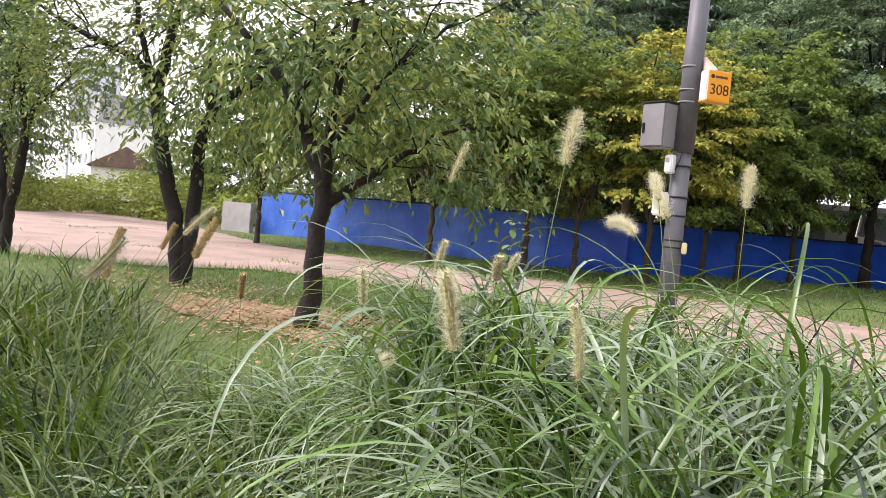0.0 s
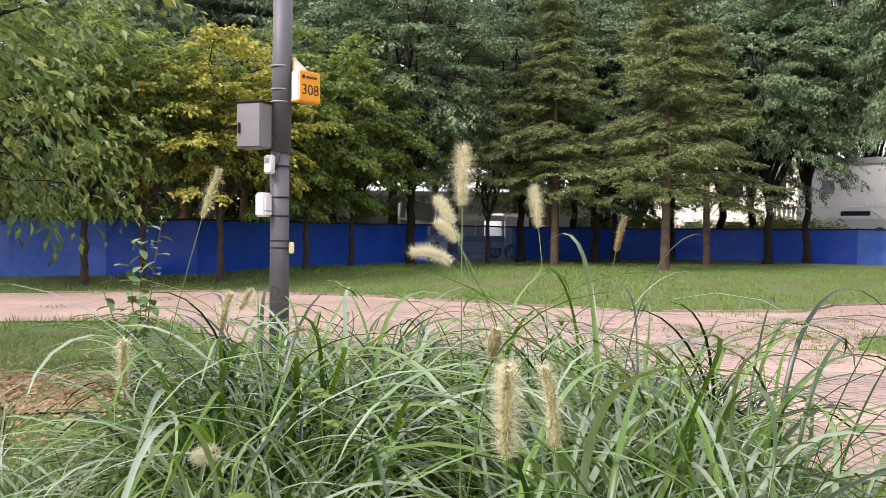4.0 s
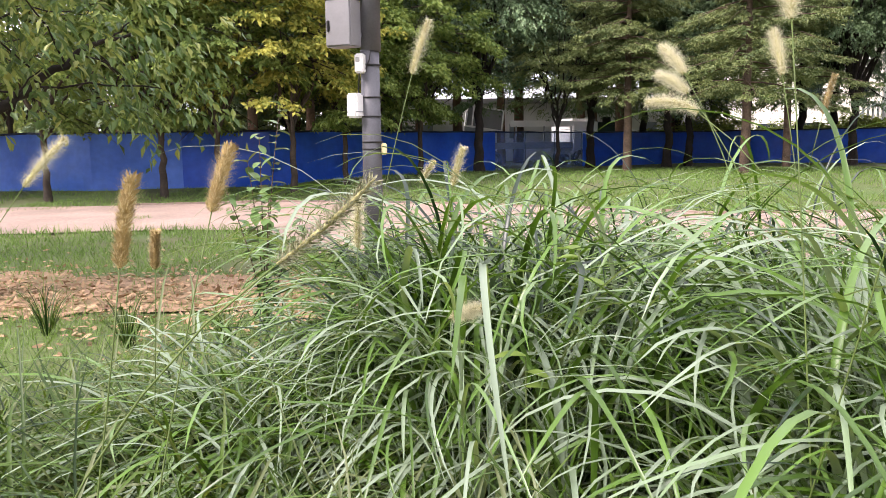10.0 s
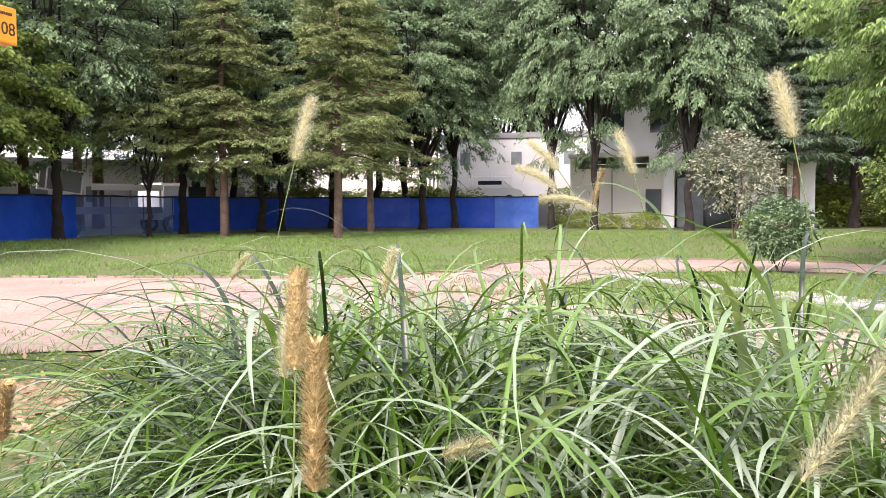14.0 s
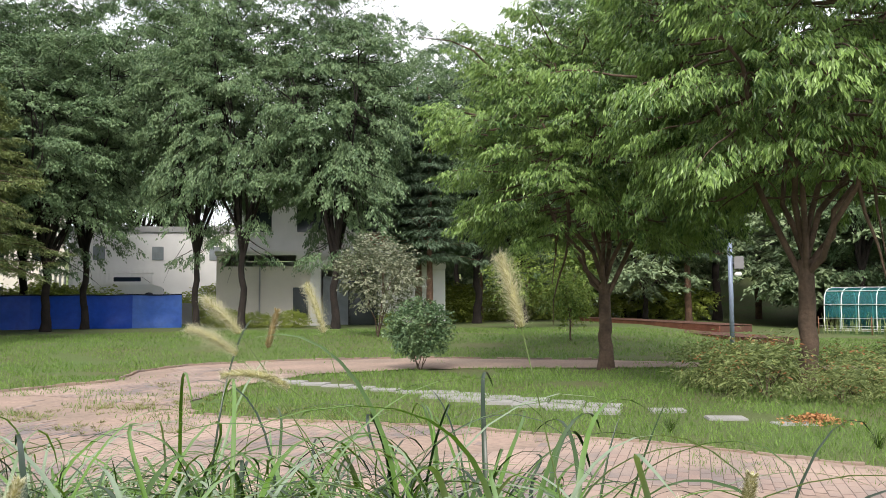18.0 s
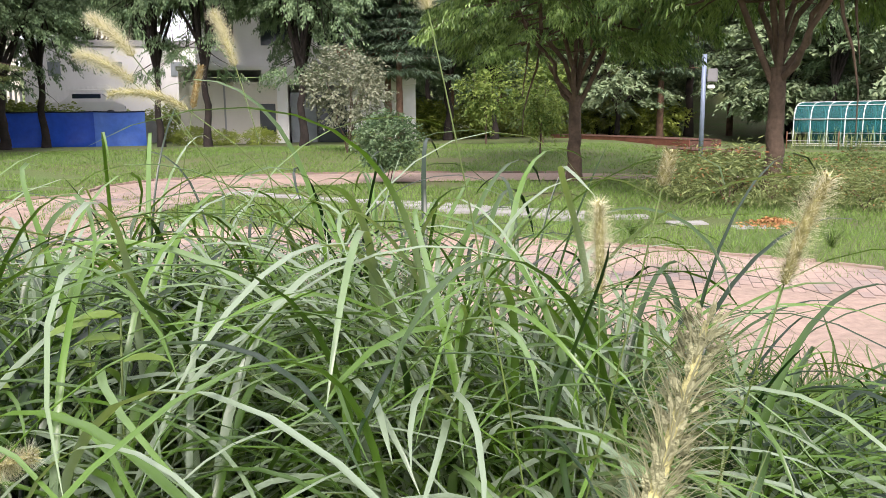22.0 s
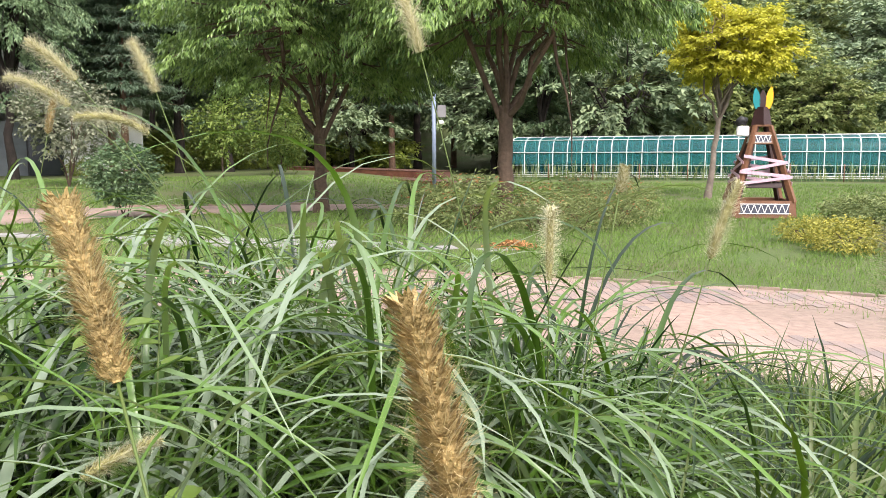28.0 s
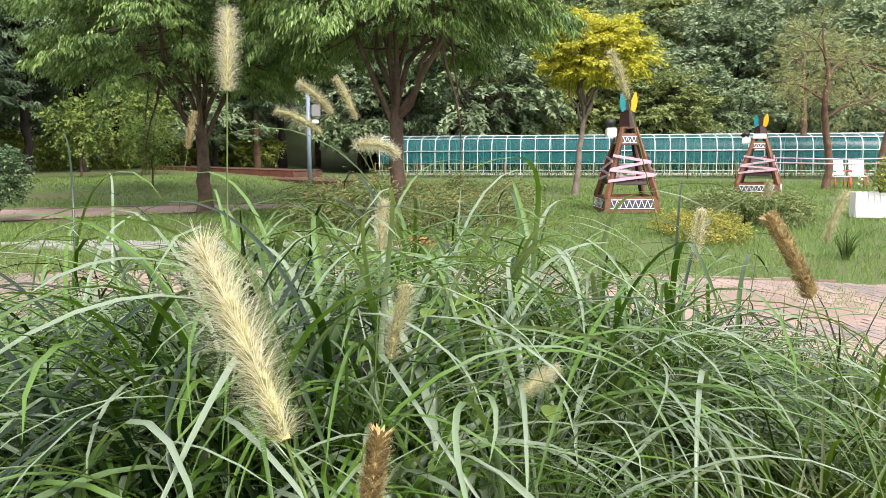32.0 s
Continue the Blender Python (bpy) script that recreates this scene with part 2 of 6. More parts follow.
M_DARKW = mat("dark_wood", (0.05, 0.022, 0.02), 0.5, 0, 0.3, 3, 0.3, 30)
M_PINK = mat("pink_tape", (0.70, 0.48, 0.56), 0.6, 0, 0.25, 30)
M_SLATE = mat("slate_blue_paint", (0.055, 0.062, 0.09), 0.6, 0, 0.2, 6)
M_TEAL = mat("teal_paint", (0.0, 0.22, 0.24), 0.5, 0, 0.1, 5)
M_YELP = mat("yellow_paint", (0.85, 0.42, 0.01), 0.5, 0, 0.1, 5)
M_GLASSD = mat("dark_window", (0.03, 0.04, 0.045), 0.12, 0, 0.2, 2, spec=0.6)
M_ROOF = mat("brown_roof", (0.20, 0.13, 0.10), 0.8, 0, 0.3, 2, 0.3, 20)
M_GREYW = mat("grey_concrete", (0.40, 0.40, 0.39), 0.9, 0, 0.2, 0.8, 0.2, 20)
M_TOWER = mat("pale_blue_render", (0.55, 0.60, 0.66), 0.8, 0, 0.1, 0.4)
M_BLUEST = mat("blue_steel", (0.22, 0.27, 0.36), 0.5, 0.2, 0.15, 4)
M_HEM = mat("dark_blue_hem", (0.006, 0.012, 0.05), 0.6, 0, 0.2, 4)
M_JOINT = mat("joint_sand", (0.15, 0.115, 0.09), 0.95, 0, 0.35, 2.0, 0.5, 40)
M_REDB = mat("red_wall", (0.40, 0.10, 0.06), 0.8, 0, 0.2, 1.5)
M_CHIP = mat("orange_leaves", (0.60, 0.30, 0.12), 0.8, 0, 0.4, 12, 0.6, 50)
M_SPIREA = leaf_mat("spirea_leaf", (0.16, 0.18, 0.03), (0.40, 0.37, 0.06), 0.5)
M_FALLEN = leaf_mat("fallen_leaf", (0.18, 0.11, 0.055), (0.42, 0.28, 0.16), 0.8, 0.1)
M_HYDR = leaf_mat("cream_flower", (0.55, 0.58, 0.30), (0.80, 0.78, 0.58), 0.7, 0.3)


def film_mat():
    """Teal greenhouse film: thin, and half clear."""
    m = bpy.data.materials.new("teal_film")
    m.use_nodes = True
    n, l = m.node_tree.nodes, m.node_tree.links
    b, t, s = n["Principled BSDF"], n.new("ShaderNodeBsdfTransparent"), n.new("ShaderNodeMixShader")
    b.inputs["Base Color"].default_value, b.inputs["Roughness"].default_value = (0.02, 0.15, 0.16, 1), 0.3
    t.inputs["Color"].default_value = (0.30, 0.66, 0.65, 1)
    noise_t = n.new("ShaderNodeTexNoise")
    noise_t.inputs["Scale"].default_value = 0.8
    r = n.new("ShaderNodeMapRange")
    r.inputs["To Min"].default_value, r.inputs["To Max"].default_value = 0.3, 0.78
    l.new(noise_t.outputs["Fac"], r.inputs["Value"])
    l.new(r.outputs[0], s.inputs["Fac"])
    l.new(b.outputs[0], s.inputs[1])
    l.new(t.outputs[0], s.inputs[2])
    l.new(s.outputs[0], n["Material Output"].inputs["Surface"])
    return m


M_FILM = film_mat()


def tarp_mat(name, a, b_, through_part, clear=0.0):
    """Woven plastic sheet that glows a little with the light behind it; clear: how far one sees through."""
    m = mat(name, a, 0.38, 0, 0.25, 0.8, 0.6, 5, second=b_, spec=0.5)
    n, l = m.node_tree.nodes, m.node_tree.links
    b = n["Principled BSDF"]
    t, s = n.new("ShaderNodeBsdfTranslucent"), n.new("ShaderNodeMixShader")
    l.new(b.inputs["Base Color"].links[0].from_socket, t.inputs["Color"])
    s.inputs["Fac"].default_value = through_part
    l.new(b.outputs[0], s.inputs[1])
    l.new(t.outputs[0], s.inputs[2])
    out = s.outputs[0]
    if clear:
        c, s2 = n.new("ShaderNodeBsdfTransparent"), n.new("ShaderNodeMixShader")
        c.inputs["Color"].default_value = (0.75, 0.83, 0.95, 1)
        s2.inputs["Fac"].default_value = clear
        l.new(out, s2.inputs[1])
        l.new(c.outputs[0], s2.inputs[2])
        out = s2.outputs[0]
    l.new(out, n["Material Output"].inputs["Surface"])
    return m


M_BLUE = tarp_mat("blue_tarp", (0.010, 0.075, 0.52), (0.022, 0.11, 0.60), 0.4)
# paler copy of the blue sheet, with daylight put into its colour
M_BLUE_LIT = tarp_mat("lit_tarp", (0.10, 0.24, 0.74), (0.05, 0.15, 0.62), 0.45)
M_CLEAR = tarp_mat("clear_sheet", (0.14, 0.24, 0.55), (0.08, 0.18, 0.50), 0.4, 0.55)


# ---- mesh helpers ----
def mesh_np(name, verts, faces, material, smooth=False):
    """A mesh from arrays of points and of equal-sided faces."""
    me = bpy.data.meshes.new(name)
    verts, faces = np.asarray(verts, np.float32).reshape(-1, 3), np.asarray(faces, np.int32)
    k = faces.shape[1]
    me.vertices.add(len(verts))
    me.vertices.foreach_set("co", verts.ravel())
    me.loops.add(faces.size)
    me.loops.foreach_set("vertex_index", faces.ravel())
    me.polygons.add(len(faces))
    me.polygons.foreach_set("loop_start", np.arange(0, faces.size, k, dtype=np.int32))
    me.update(calc_edges=True)
    me.polygons.foreach_set("use_smooth", np.full(len(faces), smooth))
    me.materials.append(material)
    return me


def ob_np(name, verts, faces, material, parent=None, smooth=False):
    ob = new(name, mesh_np(name, verts, faces, material, smooth))
    ob.parent = parent
    return ob


def part(name, bm, material, parent, label="", smooth=False):
    """A bmesh as one mesh object under a thing or under a part."""
    me = bpy.data.meshes.new(name)
    bmesh.ops.recalc_face_normals(bm, faces=bm.faces)
    if smooth:
        for fc in bm.faces:
            fc.smooth = True
    bm.to_mesh(me)
    bm.free()
    me.materials.append(material)
    ob = new(name, me)
    ob.parent = parent
    if label:
        ob["label"] = label
    return ob


def thing(name, m, label, category, group="", kind=""):
    """An Empty at the thing's base."""
    return tagged(place(new(name), m), label, category, group, kind)


def place(ob, m):
    ob.matrix_basis = m
    return ob


def box(size, m=None, bevel=0.0, bm=None):
    """A box with its centre at the pose m, with eased edges."""
    b = bm or bmesh.new()
    got = bmesh.ops.create_cube(b, size=1.0, matrix=(m or Matrix()) @ Matrix.Diagonal((*size, 1)))
    if bevel:
        es = list({e for v in got["verts"] for e in v.link_edges})
        bmesh.ops.bevel(b, geom=es, offset=bevel, segments=2, affect="EDGES", clamp_overlap=True)
    return b


def tube_arrays(pts, radii, sides=8, cap=True):
    """A round bar along a line of points, with a radius at each."""
    pts, radii = np.asarray(pts, float), np.asarray(radii, float)
    d = np.gradient(pts, axis=0)
    d /= np.linalg.norm(d, axis=1)[:, None] + 1e-9
    ref = np.where(np.abs(d[:, 2:3]) > 0.9, [[1.0, 0, 0]], [[0, 0, 1.0]])
    u = np.cross(d, ref)
    u /= np.linalg.norm(u, axis=1)[:, None] + 1e-9
    for i in range(1, len(u)):
        w = u[i - 1] - d[i] * (u[i - 1] @ d[i])
        u[i] = w / (np.linalg.norm(w) + 1e-9)
    v = np.cross(d, u)
    a = np.linspace(0, 2 * np.pi, sides, endpoint=False)
    ring = u[:, None] * np.cos(a)[None, :, None] + v[:, None] * np.sin(a)[None, :, None]
    vs = pts[:, None] + ring * radii[:, None, None]
    n = len(pts)
    f = []
    for i in range(n - 1):
        for j in range(sides):
            k = (j + 1) % sides
            f.append((i * sides + j, i * sides + k, (i + 1) * sides + k, (i + 1) * sides + j))
    vs = vs.reshape(-1, 3)
    if cap:
        for i, p in ((0, pts[0]), (n - 1, pts[-1])):
            c = len(vs)
            vs = np.vstack([vs, p])
            for j in range(sides):
                k = (j + 1) % sides
                f.append((c, i * sides + j, i * sides + k, c))
    return vs, f


def join(pieces):
    vs, fs, at = [], [], 0
    for v, f in pieces:
        vs.append(v)
        fs.append(np.asarray(f) + at)
        at += len(v)
    return np.vstack(vs), np.vstack(fs)


def bar(name, pts, radius, material, parent, sides=8, label=""):
    """One round bar as a part."""
    vs, fs = tube_arrays(pts, np.full(len(pts), radius) if np.isscalar(radius) else radius, sides)
    bm = bmesh.new()
    bv = [bm.verts.new(v) for v in vs]
    for f in fs:
        idx = list(dict.fromkeys(f))
        bm.faces.new([bv[i] for i in idx])
    return part(name, bm, material, parent, label, smooth=True)


def smoothstep(x):
    x = np.clip(x, 0, 1)
    return x * x * (3 - 2 * x)


# ---- plan ----
FAR_EDGE = [(-60, 62), (-23.4, 34), (-12.4, 24), (-8, 22.2), (-4.4, 21.6), (-0.8, 21.6), (3, 19.5), (5.2, 17.3), (7.8, 14.6), (11.3, 13.9), (13, 15),
            (14.8, 15.2), (16.9, 13.8), (19.1, 10.8), (20, 6), (20, 3.4), (20.2, -1)]
NEAR_EDGE = [(-60, 34), (-24, 22), (-12, 12.5), (-9.3, 13.2), (-8, 15.1), (-5.5, 15.1), (-2.6, 14.9), (-0.9, 14.2), (-0.1, 11.4), (0.6, 9.95), (1.9, 9.25), (3.1, 7),
             (3.8, 4), (3.95, 1.5), (3.9, 0), (3.4, -1.5), (2.6, -4), (0, -9), (-6, -16)]
ISLAND = [(9.3, 10.2), (8.3, 9.2), (8.2, 7.8), (8.6, 5.4), (8.4, 2.6), (7.9, 0.4), (7.2, -1.6), (6.5, -3.4), (5.2, -6.5), (2.5, -12), (-4, -20)]
ISLAND_BACK = [(11.9, 11), (14.1, 11), (16, 9.4), (17.4, 6.4), (18.6, 3.4), (19, -1)]


def inside(px, py, poly):
    poly = np.asarray(poly, float)
    hit = np.zeros(np.shape(px), bool)
    for (x0, y0), (x1, y1) in zip(poly, np.roll(poly, -1, axis=0)):
        cross = (y0 > py) != (y1 > py)
        hit ^= cross & (px < (x1 - x0) * (py - y0) / (y1 - y0 + 1e-12) + x0)
    return hit


def line_distance(px, py, line):
    best = np.full(np.shape(px), 1e9)
    for (x0, y0), (x1, y1) in zip(line, line[1:]):
        dx, dy = x1 - x0, y1 - y0
        s = np.clip(((px - x0) * dx + (py - y0) * dy) / (dx * dx + dy * dy), 0, 1)
        best = np.minimum(best, np.hypot(px - x0 - s * dx, py - y0 - s * dy))
    return best


CAMERA_SIDE = FAR_EDGE[:-1] + [(26, 0.5), (70, 3), (900, 3), (900, -900), (-900, -900), (-900, 700)]


def ground_height(px, py):
    px, py = np.asarray(px, float), np.asarray(py, float)
    rise = 0.38 * smoothstep(line_distance(px, py, FAR_EDGE[:-1] + [(26, 0.5), (70, 3)]) / 7.0)
    h = np.where(inside(px, py, CAMERA_SIDE), 0.0, rise)
    h = h + 26 * smoothstep((px - 0.3 * py - 52) / 110)
    return h


def gz(x, y):
    return float(ground_height(np.array([x]), np.array([y]))[0])


PATH_AREA = FAR_EDGE + [(19, -1)] + ISLAND_BACK[::-1][1:] + ISLAND[:-1] + [(-4, -20)] + NEAR_EDGE[::-1]


def on_path(px, py):
    return inside(px, py, PATH_AREA)


# ---- ground ----
def make_ground():
    near = np.arange(-30, 60.1, 0.6)
    far = np.array([-900, -500, -300, -180, -120, -80, -55, -40])
    xs = np.concatenate([far, near, [66, 74, 84, 96, 110, 130, 160, 200, 300, 500, 900]])
    ys = np.concatenate([far, near, [66, 74, 84, 96, 110, 130, 160, 200, 300, 500, 900]])
    gx, gy = np.meshgrid(xs, ys)
    z = ground_height(gx, gy)
    bumps = np.array([noise.noise((x * 0.5, y * 0.5, 0)) for x, y in zip(gx.ravel(), gy.ravel())]).reshape(gx.shape)
    z = z + 0.03 * bumps * np.where(on_path(gx, gy), 0, 1) * smoothstep(np.hypot(gx, gy) / 6) - 0.012
    nx = len(xs)
    i, j = np.meshgrid(np.arange(len(ys) - 1), np.arange(nx - 1), indexing="ij")
    a = (i * nx + j).ravel()
    f = np.stack([a, a + 1, a + nx + 1, a + nx], 1)
    ob = ob_np("ground", np.stack([gx, gy, z], -1).reshape(-1, 3), f, M_LAWN, smooth=True)
    return tagged(ob, "mown lawn with worn patches, rising to a low bank", "ground", kind="structure")


make_ground()


def flat_area(name, poly, z, material, label, category, rough_edge=0.0):
    rng = np.random.default_rng(len(poly))
    pts = []
    for (x0, y0), (x1, y1) in zip(poly, poly[1:] + poly[:1]):
        n = max(1, int(math.hypot(x1 - x0, y1 - y0) / 0.35)) if rough_edge else 1
        n = min(n, 90)
        for k in range(n):
            s = k / n
            pts.append((x0 + (x1 - x0) * s + rng.normal(0, rough_edge), y0 + (y1 - y0) * s + rng.normal(0, rough_edge)))
    bm = bmesh.new()
    bm.faces.new([bm.verts.new((x, y, z)) for x, y in pts])
    bmesh.ops.triangulate(bm, faces=bm.faces)
    ob = part(name, bm, material, None)
    return tagged(ob, label, category, kind="structure")


flat_area("path", PATH_AREA, 0.012, M_DIRT, "wide curving park path of dusty pinkish earth", "path", 0.05)
flat_area("bare_patch", [(-6.5, 9.8), (-4.6, 10.6), (-2.6, 10.0), (-0.6, 9.2), (0.7, 8.2), (0.8, 7.2), (0.1, 6.4), (-0.6, 7.0), (-1.8, 7.6), (-3.2, 7.6), (-5.2, 8.2)],
          0.014, M_LITTER, "bare earth under the trees strewn with dry leaves", "ground", 0.22)


def lawn_blades():
    rng = np.random.default_rng(5)
    n = 420000
    r, a = 1.6 + 32 * rng.random(n) ** 1.15, rng.uniform(-0.75, 2.35, n)
    x, y = r * np.cos(a), r * np.sin(a)
    keep = ~on_path(x, y)
    patch_x = np.array([noise.noise((p * 0.9, q * 0.9, 8)) for p, q in zip(x, y)])
    patch_y = np.array([noise.noise((p * 0.9, q * 0.9, 18)) for p, q in zip(x, y)])
    bare = inside(x + 0.9 * patch_x, y + 0.9 * patch_y, [(-6.5, 9.8), (-2.6, 10.0), (0.7, 8.2), (0.8, 7.2), (0.1, 6.4), (-1.8, 7.5), (-5.2, 8.2)])
    patchy = np.array([noise.noise((p * 0.6, q * 0.6, 3)) for p, q in zip(x, y)])
    keep &= ~(bare & (rng.random(n) > 0.28)) & (patchy > -0.45 + 0.2 * rng.random(n))
    edge = line_distance(x, y, NEAR_EDGE) < 0.5
    weeds = on_path(x, y) & (line_distance(x, y, ISLAND) < 0.9 + 1.2 * patchy) & (rng.random(n) < 0.18)
    weeds |= on_path(x, y) & (patchy > 0.34) & (rng.random(n) < 0.35)
    weeds |= on_path(x, y) & (np.hypot(x - 9.2, y - 11.2) < 2.6 + 2.5 * patch_x) & (patch_y > 0.05) & (rng.random(n) < 0.5)
    keep |= weeds
    x, y, r, edge = x[keep], y[keep], r[keep], edge[keep]
    n = len(x)
    z = ground_height(x, y)
    h = rng.uniform(0.04, 0.10, n) * (1 + 1.4 * edge * rng.random(n))
    w = np.clip(0.00055 * r, 0.0025, 0.010) * rng.uniform(0.7, 1.3, n)
    t = rng.uniform(0, 2 * np.pi, n)
    lean = rng.normal(0, 0.45, (n, 2)) * h[:, None]
    base = np.stack([x, y, z], 1)
    side = np.stack([np.cos(t) * w, np.sin(t) * w, np.zeros(n)], 1)
    tip = base + np.concatenate([lean, h[:, None]], 1)
    v = np.stack([base - side, base + side, tip], 1).reshape(-1, 3)
    ob = ob_np("lawn_grass", v, np.arange(3 * n).reshape(-1, 3), M_BLADE)
    tagged(ob, "short green lawn grass with bare spots", "grass", kind="stuff")


lawn_blades()


def fallen_leaves():
    rng = np.random.default_rng(15)
    n = 5200
    c = np.array([(-3.6, 8.6), (-7.0, 10.8), (-1.2, 8.2), (0.3, 7.2)])[rng.choice(4, n, p=[0.42, 0.2, 0.2, 0.18])]
    p = np.concatenate([c + rng.normal(0, 1.0, (n, 2)) * [1.5, 0.85], np.full((n, 1), 0.022)], 1)
    p = p[~on_path(p[:, 0], p[:, 1]) & (p[:, 1] > 4.5)]
    p[:, 2] += rng.uniform(0, 0.03, len(p))
    m = len(p)
    ax = rng.normal(0, 1, (m, 3)) * [1, 1, 0.25]
    ax /= np.linalg.norm(ax, axis=1)[:, None]
    nr = rng.normal(0, 0.35, (m, 3)) + [0, 0, 1]
    side = np.cross(ax, nr)
    side /= np.linalg.norm(side, axis=1)[:, None]
    L, W = rng.uniform(0.05, 0.1, (m, 1)), rng.uniform(0.03, 0.05, (m, 1))
    v = np.stack([p, p + ax * L * 0.5 - side * W / 2, p + ax * L, p + ax * L * 0.5 + side * W / 2], 1).reshape(-1, 3)
    ob = ob_np("fallen_leaves", v, np.arange(4 * m).reshape(-1, 4), M_FALLEN)
    tagged(ob, "dry brown leaves lying under the cherry trees", "leaves", kind="stuff")


fallen_leaves()


# ---- fountain grass in the foreground ----
CLUMP = [(-0.05, 1.5), (-0.16, 1.9), (-0.2, 2.9), (0.1, 3.5), (0.8, 3.9), (1.4, 3.7), (1.65, 3.1), (1.42, 2.2), (1.12, 1.6), (0.88, 1.15), (0.72, 0.95), (0.5, 1.05), (0.25, 1.3)]


def arching_blades(roots, length, width, tilt0, tilt1, azimuth, seg, rng, power=1.6, clear=None):
    """Ribbons folded along the middle, that rise and arch over."""
    n = len(roots)
    s = np.linspace(0, 1, seg + 1)
    th = tilt0[:, None] + (tilt1 - tilt0)[:, None] * s[None] ** power
    step = length[:, None] / seg
    mid = (th[:, 1:] + th[:, :-1]) / 2
    out = np.concatenate([np.zeros((n, 1)), np.cumsum(np.sin(mid) * step, 1)], 1)
    up = np.concatenate([np.zeros((n, 1)), np.cumsum(np.cos(mid) * step, 1)], 1)
    az = azimuth[:, None] + rng.normal(0, 0.25, (n, 1)) * s[None] ** 2
    p = roots[:, None, :] + np.stack([out * np.cos(az), out * np.sin(az), up], -1)
    twist = rng.normal(0, 0.3, (n, 1)) * s[None]
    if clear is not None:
        # camera positions: blades that come close to them are left out
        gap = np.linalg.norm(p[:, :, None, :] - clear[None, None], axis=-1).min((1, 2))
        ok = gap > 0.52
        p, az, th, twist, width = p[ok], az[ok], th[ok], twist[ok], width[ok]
        n = len(p)
    sx, sy = -np.sin(az), np.cos(az)
    nrm = np.stack([-np.cos(th) * np.cos(az), -np.cos(th) * np.sin(az), np.sin(th)], -1)
    side = np.stack([sx, sy, np.zeros_like(sx)], -1)
    side = side * np.cos(twist)[..., None] + nrm * np.sin(twist)[..., None]
    prof = np.minimum(1, 0.45 + 2.2 * s) * np.clip(1 - s, 0, 1) ** 0.42
    w = width[:, None] * prof[None] / 2
    fold = 0.35
    left = p - side * w[..., None] + nrm * (w * fold)[..., None]
    right = p + side * w[..., None] + nrm * (w * fold)[..., None]
    v = np.stack([left, p, right], 2).reshape(-1, 3)
    k = np.arange(seg)
    b = (np.arange(n)[:, None] * (seg + 1) + k[None]) * 3
    b = b.ravel()
    f = np.concatenate([np.stack([b, b + 1, b + 4, b + 3], 1), np.stack([b + 1, b + 2, b + 5, b + 4], 1)])
    return v, f


def scatter(poly, n, rng):
    poly = np.asarray(poly)
    lo, hi = poly.min(0), poly.max(0)
    p = rng.uniform(lo, hi, (n * 4, 2))
    p = p[inside(p[:, 0], p[:, 1], poly)][:n]
    return p


